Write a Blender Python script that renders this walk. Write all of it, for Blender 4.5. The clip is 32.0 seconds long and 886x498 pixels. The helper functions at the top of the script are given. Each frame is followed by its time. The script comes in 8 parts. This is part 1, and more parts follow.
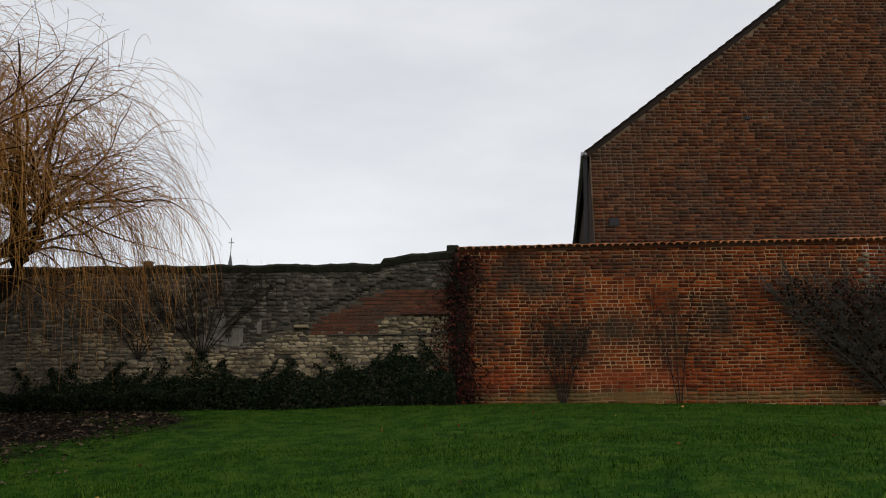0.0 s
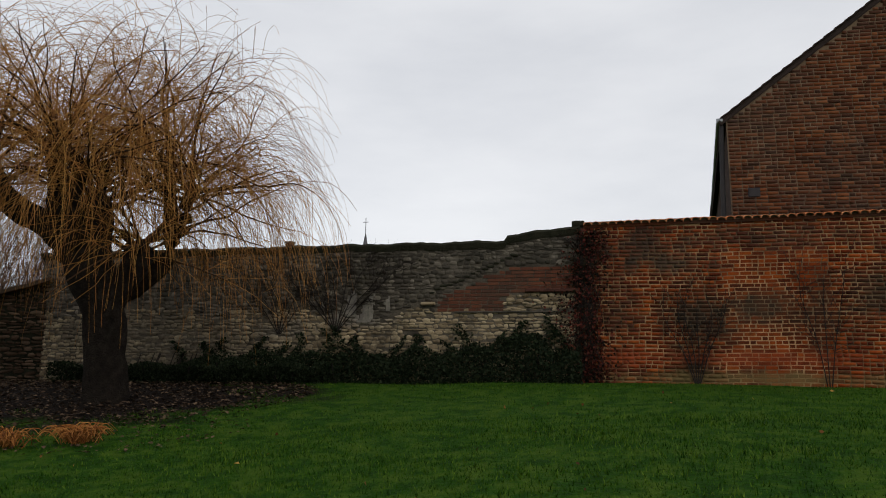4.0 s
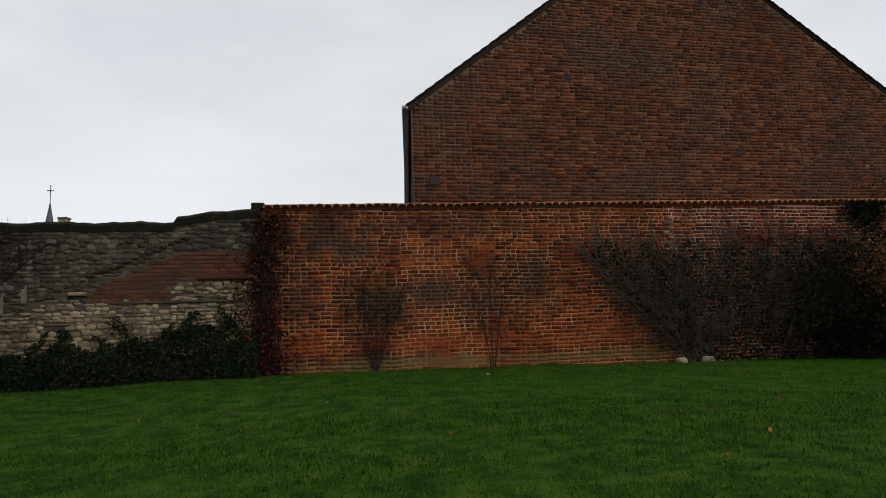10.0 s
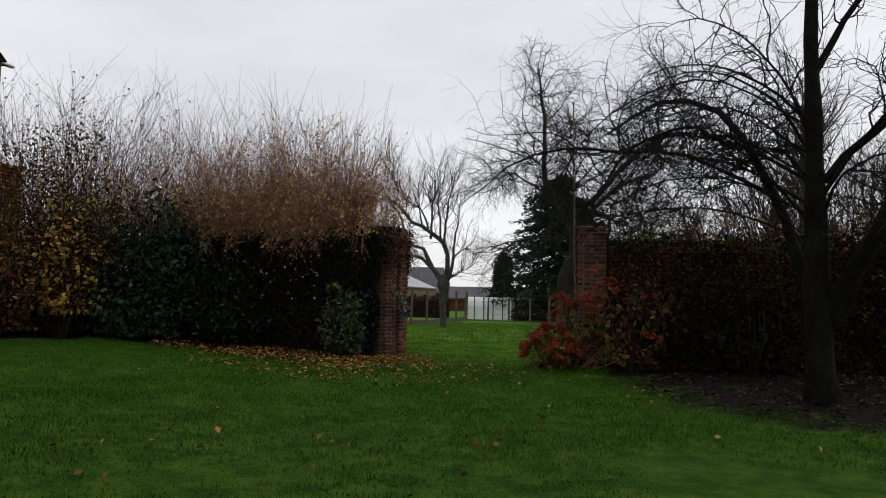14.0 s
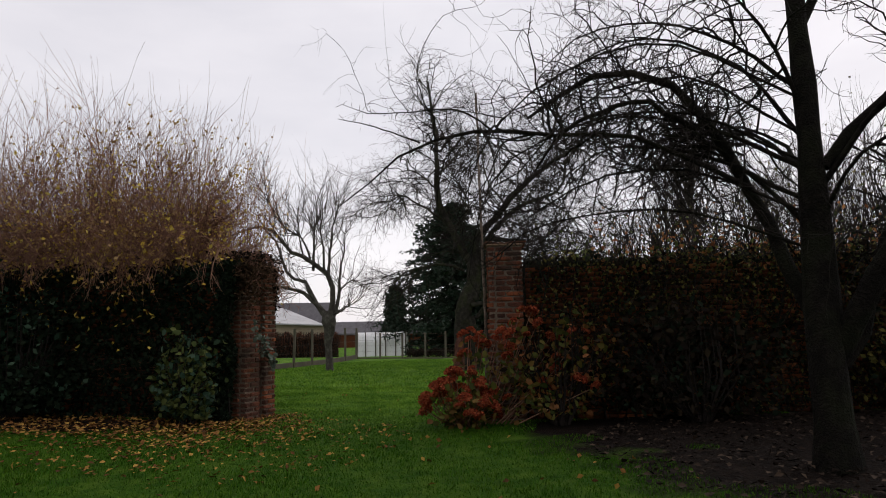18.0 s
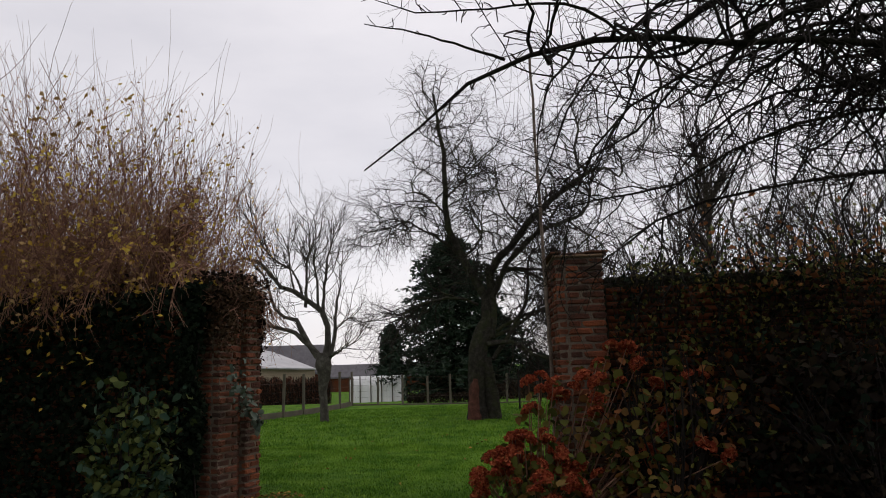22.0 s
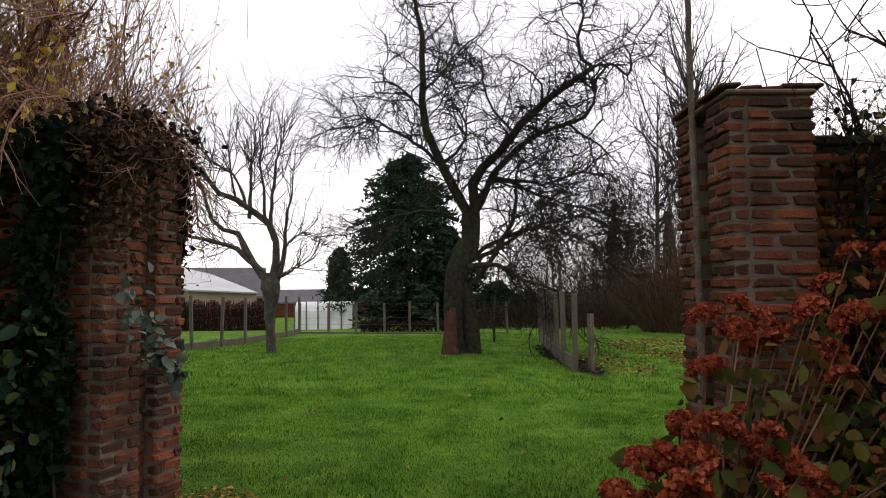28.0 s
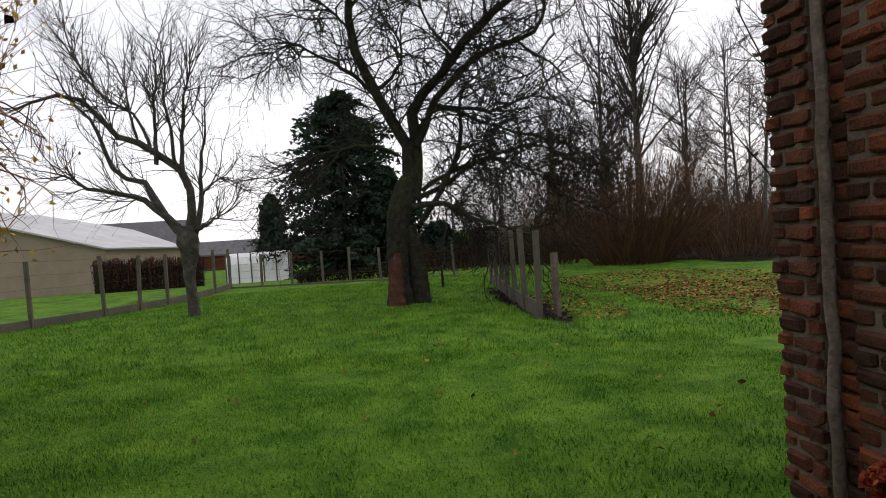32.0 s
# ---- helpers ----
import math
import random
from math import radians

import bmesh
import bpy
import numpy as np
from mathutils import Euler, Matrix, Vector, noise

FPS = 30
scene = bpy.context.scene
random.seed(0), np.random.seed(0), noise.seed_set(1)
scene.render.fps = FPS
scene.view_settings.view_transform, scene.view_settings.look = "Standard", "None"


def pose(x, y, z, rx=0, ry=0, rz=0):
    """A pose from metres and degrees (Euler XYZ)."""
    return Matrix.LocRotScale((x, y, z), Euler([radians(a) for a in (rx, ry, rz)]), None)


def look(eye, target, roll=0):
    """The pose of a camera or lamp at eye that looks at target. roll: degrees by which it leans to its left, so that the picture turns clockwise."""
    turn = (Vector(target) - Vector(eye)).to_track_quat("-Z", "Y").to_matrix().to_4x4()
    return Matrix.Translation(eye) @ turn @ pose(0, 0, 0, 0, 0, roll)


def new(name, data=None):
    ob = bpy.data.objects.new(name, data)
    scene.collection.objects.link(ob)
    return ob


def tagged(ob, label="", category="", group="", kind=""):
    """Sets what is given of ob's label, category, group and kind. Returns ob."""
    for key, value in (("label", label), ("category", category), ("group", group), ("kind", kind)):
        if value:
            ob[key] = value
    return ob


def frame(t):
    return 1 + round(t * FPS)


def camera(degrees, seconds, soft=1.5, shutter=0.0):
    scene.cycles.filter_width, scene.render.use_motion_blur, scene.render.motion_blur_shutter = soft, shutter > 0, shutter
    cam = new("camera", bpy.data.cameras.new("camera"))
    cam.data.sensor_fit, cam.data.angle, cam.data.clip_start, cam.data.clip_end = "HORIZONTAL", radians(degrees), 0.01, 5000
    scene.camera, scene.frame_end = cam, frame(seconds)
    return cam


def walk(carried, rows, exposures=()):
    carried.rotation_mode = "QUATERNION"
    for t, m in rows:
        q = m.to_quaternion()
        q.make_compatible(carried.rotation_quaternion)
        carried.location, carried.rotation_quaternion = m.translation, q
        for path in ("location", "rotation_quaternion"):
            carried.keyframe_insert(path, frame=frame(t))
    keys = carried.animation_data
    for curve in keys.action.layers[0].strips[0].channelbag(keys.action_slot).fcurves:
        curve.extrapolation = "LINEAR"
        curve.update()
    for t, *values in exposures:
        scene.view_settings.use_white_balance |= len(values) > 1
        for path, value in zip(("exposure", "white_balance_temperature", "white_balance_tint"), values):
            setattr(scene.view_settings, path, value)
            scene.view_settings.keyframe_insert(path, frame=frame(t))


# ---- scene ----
cam = camera(64.7, 32.0, soft=1.0)
PATH = [
    (0.0, (-0.410, 0.055, 0.772), (-0.376, 3.973, 1.577), -0.52),
    (0.5, (-0.408, 0.108, 0.748), (-0.515, 4.057, 1.377), 1.48),
    (1.0, (-0.395, 0.095, 0.772), (-0.546, 4.029, 1.477), 1.05),
    (1.5, (-0.348, 0.125, 0.745), (-0.409, 4.054, 1.492), 0.61),
    (2.0, (-0.387, 0.075, 0.795), (-0.197, 4.007, 1.503), -0.50),
    (2.5, (-0.319, 0.076, 0.756), (-0.335, 4.008, 1.490), -0.26),
    (3.0, (-0.238, 0.084, 0.757), (-0.404, 4.001, 1.551), -0.57),
    (3.5, (-0.227, 0.044, 0.767), (-0.613, 3.957, 1.501), -0.63),
    (4.0, (-0.289, 0.107, 0.796), (-0.996, 3.986, 1.468), 0.54),
    (4.5, (-0.365, 0.165, 0.772), (-1.320, 3.987, 1.466), 0.37),
    (6.5, (-0.237, 0.421, 0.775), (-1.930, 3.940, 1.644), -2.37),
    (7.0, (-0.196, 0.436, 1.005), (-1.744, 4.076, 1.598), -3.63),
    (7.5, (0.001, 0.513, 1.013), (-1.681, 4.077, 1.696), 0.27),
    (8.0, (0.195, 0.511, 1.021), (-1.290, 4.166, 1.681), -0.40),
    (8.5, (0.308, 0.575, 0.993), (-1.062, 4.262, 1.719), 0.27),
    (9.0, (0.361, 0.638, 1.001), (-0.331, 4.537, 1.566), -0.64),
    (9.5, (0.316, 0.722, 1.041), (0.393, 4.664, 1.719), -0.48),
    (10.0, (0.442, 0.801, 1.055), (1.302, 4.673, 1.572), -2.09),
    (10.5, (0.703, 0.821, 1.251), (1.825, 4.621, 1.799), -0.78),
    (11.0, (1.070, 0.719, 1.435), (2.778, 4.267, 2.136), 2.20),
    (11.5, (1.190, 0.912, 1.422), (3.856, 3.841, 1.979), -0.21),
    (12.0, (1.394, 1.100, 1.362), (4.749, 3.252, 1.692), -0.11),
    (12.5, (1.812, 1.168, 1.363), (5.254, 3.146, 1.854), 2.90),
    (13.0, (2.097, 1.280, 1.377), (5.775, 2.788, 1.828), 1.14),
    (13.5, (2.242, 1.331, 1.344), (6.108, 2.329, 1.588), -0.37),
    (15.5, (3.272, 1.395, 1.409), (7.189, 2.174, 1.628), 2.80),
    (16.0, (3.762, 1.443, 1.423), (7.749, 1.757, 1.494), -2.99),
    (16.5, (4.281, 1.531, 1.433), (8.271, 1.797, 1.534), -3.38),
    (17.0, (4.650, 1.574, 1.444), (8.600, 2.098, 1.796), -0.12),
    (17.5, (4.881, 1.688, 1.416), (8.869, 1.824, 1.698), -3.24),
    (18.0, (5.134, 1.742, 1.423), (9.102, 2.015, 1.848), -1.16),
    (18.5, (5.476, 1.773, 1.421), (9.460, 1.878, 1.761), 0.97),
    (19.0, (5.780, 1.925, 1.421), (9.767, 1.676, 1.636), -0.49),
    (19.5, (6.097, 2.027, 1.419), (10.079, 1.934, 1.785), 1.40),
    (20.0, (6.489, 2.162, 1.412), (10.484, 2.283, 1.570), -0.25),
    (20.5, (6.881, 2.293, 1.412), (10.874, 2.508, 1.512), -1.37),
    (21.0, (7.317, 2.352, 1.417), (11.263, 2.841, 1.858), -1.71),
    (21.5, (7.642, 2.507, 1.436), (11.560, 2.932, 2.125), -2.96),
    (22.0, (7.973, 2.600, 1.460), (11.913, 2.803, 2.115), -1.92),
    (22.5, (8.271, 2.667, 1.418), (12.253, 2.638, 1.797), 0.69),
    (23.0, (8.403, 2.879, 1.438), (12.388, 2.572, 1.604), -2.79),
    (23.5, (8.678, 2.963, 1.441), (12.667, 2.744, 1.627), -0.10),
    (24.0, (8.936, 3.127, 1.413), (12.928, 3.164, 1.668), -0.23),
    (24.5, (9.206, 3.297, 1.420), (13.187, 3.060, 1.739), -1.99),
    (25.0, (9.565, 3.300, 1.440), (13.536, 3.433, 1.903), 1.97),
    (25.5, (9.878, 3.365, 1.429), (13.865, 3.271, 1.746), 1.49),
    (26.0, (10.187, 3.486, 1.434), (14.180, 3.309, 1.574), -1.10),
    (26.5, (10.432, 3.511, 1.412), (14.429, 3.469, 1.565), 3.18),
    (28.5, (11.652, 3.676, 1.407), (15.644, 3.526, 1.615), -2.10),
    (29.0, (11.769, 3.749, 1.401), (15.764, 3.567, 1.500), -2.40),
    (29.5, (12.081, 3.719, 1.383), (16.080, 3.786, 1.362), 1.66),
    (30.0, (12.367, 3.750, 1.355), (16.366, 3.724, 1.275), 0.97),
    (30.5, (12.586, 3.726, 1.335), (16.566, 3.352, 1.200), -1.88),
    (31.0, (12.841, 3.661, 1.388), (16.837, 3.557, 1.534), 0.69),
    (31.5, (13.102, 3.618, 1.412), (17.085, 3.268, 1.540), -1.28),
    (32.0, (13.329, 3.625, 1.475), (17.302, 3.171, 1.368), -3.78),
]
walk(cam, [(t, look(eye, target, roll)) for t, eye, target, roll in PATH], [(0.0, 0.02, 6500, 10), (4.5, 0.0, 6500, 10), (6.5, -0.3, 6500, 10), (7.3, -0.3, 6500, 10), (8.2, -0.08, 6500, 10), (9.0, -0.12, 6500, 10), (11.0, 0.1, 6500, 10), (13.0, 0.0, 6500, 10), (16.0, 0.35, 6575.0, 13.0), (17.5, 0.12, 6650, 16), (20.0, 0.35, 6650, 16), (21.0, 0.35, 6650, 16), (22.0, 0.07, 6650, 16), (23.0, 0.0, 6650, 16), (24.0, 0.42, 6650, 16), (26.0, 0.4, 6650, 16), (29.0, 1.02, 6650, 16), (30.0, 1.25, 6575.0, 13.0), (31.0, 0.9, 6575.0, 13.0), (32.0, 0.5, 6575.0, 13.0)])


# ---- light: an overcast winter sky ----
def node(nt, kind, **vals):
    n = nt.nodes.new(kind)
    for key, v in vals.items():
        n.inputs[key.replace("_", " ")].default_value = v
    return n


world = bpy.data.worlds.new("overcast_sky")
scene.world = world
world.use_nodes = True
wt = world.node_tree
wt.nodes.clear()
w_out = wt.nodes.new("ShaderNodeOutputWorld")
w_mix = wt.nodes.new("ShaderNodeMixShader")
w_mix.inputs[0].default_value = 0.88
sky = wt.nodes.new("ShaderNodeTexSky")
sky.sky_type = "NISHITA"
sky.sun_disc = False
sky.sun_elevation = radians(32)
sky.sun_rotation = radians(135)
bg_sky = wt.nodes.new("ShaderNodeBackground")
bg_sky.inputs[1].default_value = 0.1
bg_cloud = wt.nodes.new("ShaderNodeBackground")
bg_cloud.inputs[1].default_value = 1.0
w_tc = wt.nodes.new("ShaderNodeTexCoord")
w_map = wt.nodes.new("ShaderNodeMapping")
w_map.inputs["Scale"].default_value = (1.0, 1.0, 3.2)
w_noise = node(wt, "ShaderNodeTexNoise", Scale=1.7, Detail=6.0, Roughness=0.55)
w_ramp = wt.nodes.new("ShaderNodeValToRGB")
w_ramp.color_ramp.elements[0].position = 0.3
w_ramp.color_ramp.elements[0].color = (0.70, 0.715, 0.75, 1)
w_ramp.color_ramp.elements[1].position = 0.72
w_ramp.color_ramp.elements[1].color = (0.92, 0.925, 0.94, 1)
wt.links.new(w_tc.outputs["Generated"], w_map.inputs[0])
wt.links.new(w_map.outputs[0], w_noise.inputs["Vector"])
wt.links.new(w_noise.outputs["Fac"], w_ramp.inputs[0])
wt.links.new(w_ramp.outputs[0], bg_cloud.inputs[0])
wt.links.new(sky.outputs[0], bg_sky.inputs[0])
wt.links.new(bg_sky.outputs[0], w_mix.inputs[1])
wt.links.new(bg_cloud.outputs[0], w_mix.inputs[2])
wt.links.new(w_mix.outputs[0], w_out.inputs[0])
sun = new("sun", bpy.data.lights.new("sun", "SUN"))
sun.data.energy = 0.55
sun.data.angle = radians(25)
sun.data.color = (1.0, 0.95, 0.88)
sun.matrix_world = look((6, -6, 5.5), (0, 0, 0))


# ---- materials ----
def material(name, cols, scale=6.0, fine=60.0, rough=0.85, bump=0.3, bump_size=0.02, rand="", rand_amount=0.35,
             stain=None, stain_scale=0.6, stain_amount=0.5, leaf=False, detail=5.0, metal=0.0, reach=None):
    """Two scales of colour noise between cols, a finer bump, and patches of stain."""
    m = bpy.data.materials.new(name)
    m.use_nodes = True
    nt = m.node_tree
    b = nt.nodes["Principled BSDF"]
    b.inputs["Roughness"].default_value = rough
    b.inputs["Metallic"].default_value = metal
    b.inputs["Specular IOR Level"].default_value = 0.5 if rough < 0.6 else 0.08
    tc = nt.nodes.new("ShaderNodeTexCoord")
    geo = nt.nodes.new("ShaderNodeNewGeometry")
    where = geo.outputs["Position"]
    n1 = node(nt, "ShaderNodeTexNoise", Scale=scale, Detail=detail, Roughness=0.6)
    n2 = node(nt, "ShaderNodeTexNoise", Scale=fine, Detail=3.0, Roughness=0.6)
    for n in (n1, n2):
        nt.links.new(where, n.inputs["Vector"])
    blend = nt.nodes.new("ShaderNodeMath")
    blend.operation = "MULTIPLY_ADD"
    blend.inputs[1].default_value = 0.35
    nt.links.new(n2.outputs["Fac"], blend.inputs[0])
    half = nt.nodes.new("ShaderNodeMath")
    half.operation = "MULTIPLY"
    half.inputs[1].default_value = 0.65
    nt.links.new(n1.outputs["Fac"], half.inputs[0])
    nt.links.new(half.outputs[0], blend.inputs[2])
    fac = blend.outputs[0]
    if rand:
        if rand == "object":
            r = nt.nodes.new("ShaderNodeObjectInfo").outputs["Random"]
        else:
            r = geo.outputs["Random Per Island"]
        mixr = nt.nodes.new("ShaderNodeMix")
        mixr.inputs[0].default_value = rand_amount
        nt.links.new(fac, mixr.inputs[2])
        nt.links.new(r, mixr.inputs[3])
        fac = mixr.outputs[0]
    ramp = nt.nodes.new("ShaderNodeValToRGB")
    els = ramp.color_ramp.elements
    lo, hi = reach or ((0.15, 0.85) if rand else (0.3, 0.7))
    els[0].position, els[1].position = lo, hi
    els[0].color, els[1].color = (*cols[0], 1), (*cols[-1], 1)
    for i, c in enumerate(cols[1:-1]):
        e = els.new(lo + (hi - lo) * (i + 1) / (len(cols) - 1))
        e.color = (*c, 1)
    nt.links.new(fac, ramp.inputs[0])
    col = ramp.outputs[0]
    if stain:
        n3 = node(nt, "ShaderNodeTexNoise", Scale=stain_scale, Detail=7.0, Roughness=0.65)
        nt.links.new(where, n3.inputs["Vector"])
        r3 = nt.nodes.new("ShaderNodeValToRGB")
        r3.color_ramp.elements[0].position, r3.color_ramp.elements[1].position = 0.46, 0.62
        r3.color_ramp.elements[1].color = (stain_amount, stain_amount, stain_amount, 1)
        nt.links.new(n3.outputs["Fac"], r3.inputs[0])
        mx = nt.nodes.new("ShaderNodeMix")
        mx.data_type = "RGBA"
        mx.inputs[7].default_value = (*stain, 1)
        nt.links.new(r3.outputs[0], mx.inputs[0])
        nt.links.new(col, mx.inputs[6])
        col = mx.outputs[2]
    nt.links.new(col, b.inputs["Base Color"])
    if bump:
        bp = nt.nodes.new("ShaderNodeBump")
        bp.inputs["Strength"].default_value = bump
        bp.inputs["Distance"].default_value = bump_size
        nt.links.new(n2.outputs["Fac"], bp.inputs["Height"])
        nt.links.new(bp.outputs[0], b.inputs["Normal"])
    if leaf:
        out = nt.nodes["Material Output"]
        tr = nt.nodes.new("ShaderNodeBsdfTranslucent")
        nt.links.new(col, tr.inputs[0])
        ms = nt.nodes.new("ShaderNodeMixShader")
        ms.inputs[0].default_value = 0.25
        nt.links.new(b.outputs[0], ms.inputs[1])
        nt.links.new(tr.outputs[0], ms.inputs[2])
        nt.links.new(ms.outputs[0], out.inputs[0])
    return m


RED = ((0.018, 0.006, 0.003), (0.110, 0.019, 0.006), (0.26, 0.046, 0.008), (0.38, 0.10, 0.018))
DULL = ((0.026, 0.012, 0.007), (0.082, 0.026, 0.012), (0.145, 0.044, 0.016), (0.25, 0.092, 0.036))
PIER = ((0.026, 0.016, 0.013), (0.070, 0.031, 0.022), (0.125, 0.045, 0.026), (0.19, 0.062, 0.031), (0.33, 0.095, 0.032))
MOSS = (0.030, 0.026, 0.017)
m_brick = material("red_brick", RED, 12, 60, 0.9, 0.6, 0.015, "island", 0.42, MOSS, 0.9, 0.4)
m_brick_piece = material("red_brick_piece", RED, 12, 60, 0.9, 0.6, 0.015, "object", 0.42, MOSS, 0.9, 0.4)
m_brick_dull = material("weathered_brick", DULL, 6, 60, 0.9, 0.5, 0.01, "island", 0.5, (0.05, 0.038, 0.03), 0.5, 0.6)
m_brick_pier = material("pier_brick", PIER, 14, 55, 0.9, 0.8, 0.015, "object", 0.45, (0.036, 0.028, 0.022), 1.6, 0.68)
m_mortar = material("lime_mortar", ((0.25, 0.135, 0.062), (0.60, 0.39, 0.20)), 5, 90, 0.95, 0.4, 0.01, stain=(0.06, 0.035, 0.02), stain_scale=1.5, stain_amount=0.8)
m_mortar_pale = material("pale_lime_mortar", ((0.36, 0.28, 0.20), (0.66, 0.56, 0.43)), 5, 90, 0.95, 0.4, 0.01, stain=(0.09, 0.065, 0.045), stain_scale=1.8, stain_amount=0.8)
# dark brick tone that stands in for shade on the house's unlit sides
m_side_shade = material("shaded_brick_side", ((0.018, 0.011, 0.008), (0.05, 0.026, 0.017)), 5, 40, 0.95, 0.5, 0.01)
m_mortar_dull = material("grimy_mortar", ((0.10, 0.066, 0.040), (0.24, 0.165, 0.105)), 4, 80, 0.95, 0.4, 0.01, stain=(0.06, 0.045, 0.035), stain_scale=0.6, stain_amount=0.8)
m_lime = material("limestone", ((0.12, 0.085, 0.05), (0.31, 0.24, 0.145), (0.50, 0.40, 0.25)), 12, 45, 0.95, 0.8, 0.02, "island", 0.55, (0.08, 0.065, 0.045), 2.4, 0.75)
m_lime_piece = material("limestone_piece", ((0.12, 0.085, 0.05), (0.31, 0.24, 0.145), (0.50, 0.40, 0.25)), 12, 45, 0.95, 0.8, 0.02, "object", 0.55, (0.08, 0.065, 0.045), 2.4, 0.75)
m_grey_stone = material("lichen_grey_stone", ((0.026, 0.022, 0.017), (0.085, 0.073, 0.057), (0.26, 0.225, 0.175)), 9, 40, 0.95, 0.6, 0.02, "island", 0.4, (0.035, 0.032, 0.024), 1.2, 0.75)
m_grey_mortar = material("grey_mortar", ((0.05, 0.042, 0.032), (0.17, 0.145, 0.108)), 5, 50, 0.95, 0.6, 0.02, stain=(0.025, 0.022, 0.017), stain_scale=0.9, stain_amount=0.8)
m_lean = material("brown_rubble", ((0.026, 0.017, 0.011), (0.085, 0.054, 0.034), (0.19, 0.13, 0.085)), 6, 45, 0.95, 0.7, 0.02, "island", 0.5, (0.03, 0.024, 0.015), 1.4, 0.6)
m_plaster = material("smeared_render", ((0.11, 0.098, 0.08), (0.28, 0.255, 0.21)), 9, 40, 0.95, 0.4, 0.01, stain=(0.11, 0.10, 0.09), stain_scale=1.3, stain_amount=0.7)
m_moss_shade = material("moss_and_wall_shade", ((0.012, 0.013, 0.008), (0.040, 0.038, 0.024)), 7, 50, 1.0, 0.8, 0.03)
m_tile = material("clay_coping_tile", ((0.34, 0.10, 0.04), (0.56, 0.19, 0.07), (0.66, 0.31, 0.15)), 6, 50, 0.85, 0.4, 0.01, "object", 0.5, (0.20, 0.11, 0.065), 1.4, 0.4)
m_roof = material("dark_roof_tile", ((0.022, 0.017, 0.015), (0.05, 0.034, 0.028)), 3, 30, 0.9, 0.5, 0.02)
m_slate = material("grey_slate", ((0.09, 0.085, 0.09), (0.16, 0.15, 0.16)), 2, 20, 0.7, 0.3, 0.02)
m_zinc = material("grey_zinc", ((0.28, 0.29, 0.31), (0.42, 0.43, 0.45)), 3, 40, 0.5, 0.1, 0.01, metal=0.3)
m_pipe = material("dark_downpipe", ((0.03, 0.028, 0.03), (0.055, 0.05, 0.05)), 3, 40, 0.6, 0.1, 0.01)
m_concrete = material("weathered_concrete", ((0.07, 0.060, 0.047), (0.165, 0.142, 0.112)), 4, 60, 0.95, 0.5, 0.01, stain=(0.085, 0.085, 0.065), stain_scale=2.0, stain_amount=0.7)
m_pole = material("silvered_wood", ((0.055, 0.042, 0.032), (0.13, 0.102, 0.08), (0.23, 0.19, 0.155)), 5, 45, 0.9, 0.6, 0.02)
m_wire = material("rusty_wire", ((0.07, 0.05, 0.04), (0.12, 0.085, 0.065)), 5, 50, 0.7, 0.0)
m_bark = material("dark_wet_bark", ((0.004, 0.0035, 0.003), (0.010, 0.0085, 0.007), (0.024, 0.020, 0.016)), 9, 45, 0.95, 1.0, 0.04, stain=(0.022, 0.028, 0.012), stain_scale=2.6, stain_amount=0.35)
m_bark_willow = material("dark_willow_bark", ((0.006, 0.005, 0.004), (0.017, 0.013, 0.010), (0.036, 0.029, 0.022)), 9, 40, 0.95, 1.0, 0.05)
m_patch_brick = material("old_patch_brick", ((0.05, 0.025, 0.018), (0.115, 0.042, 0.024), (0.17, 0.062, 0.032)), 9, 70, 0.9, 0.5, 0.01, "object", 0.5, (0.05, 0.04, 0.03), 1.5, 0.5)
m_bark_mid = material("mossy_grey_bark", ((0.014, 0.012, 0.010), (0.034, 0.030, 0.025), (0.080, 0.074, 0.060)), 8, 45, 0.95, 1.0, 0.04, stain=(0.045, 0.060, 0.018), stain_scale=1.8, stain_amount=0.5)
m_bark_red = material("stripped_red_wood", ((0.030, 0.016, 0.013), (0.085, 0.036, 0.026), (0.17, 0.08, 0.055)), 6, 45, 0.9, 0.8, 0.02)
m_bark_lich = material("lichened_grey_bark", ((0.035, 0.03, 0.026), (0.075, 0.068, 0.058), (0.15, 0.145, 0.125)), 6, 45, 0.95, 0.9, 0.03)
m_twig = material("dark_twig", ((0.014, 0.011, 0.010), (0.036, 0.030, 0.026)), 5, 40, 0.9, 0.0)
m_twig_pale = material("grey_twig", ((0.028, 0.023, 0.019), (0.07, 0.058, 0.047)), 5, 40, 0.9, 0.0)
m_willow_twig = material("golden_willow_shoot", ((0.14, 0.052, 0.016), (0.34, 0.155, 0.038), (0.52, 0.28, 0.075)), 1.2, 30, 0.7, 0.0, rand="island", rand_amount=0.5)
m_twig_brown = material("brown_undergrowth_twig", ((0.024, 0.014, 0.009), (0.058, 0.034, 0.021), (0.125, 0.075, 0.042)), 1.5, 30, 0.9, 0.0)
m_twig_russet = material("warm_brown_undergrowth_twig", ((0.035, 0.020, 0.012), (0.090, 0.050, 0.030), (0.18, 0.11, 0.062)), 1.5, 30, 0.9, 0.0, rand="island", rand_amount=0.4)
m_willow_branch = material("brown_willow_branch", ((0.022, 0.012, 0.007), (0.06, 0.032, 0.017), (0.13, 0.072, 0.032)), 2.0, 30, 0.85, 0.0)
m_rust_twig = material("russet_twig", ((0.085, 0.042, 0.030), (0.22, 0.115, 0.078), (0.40, 0.245, 0.16)), 1.0, 30, 0.9, 0.0, rand="island", rand_amount=0.5)
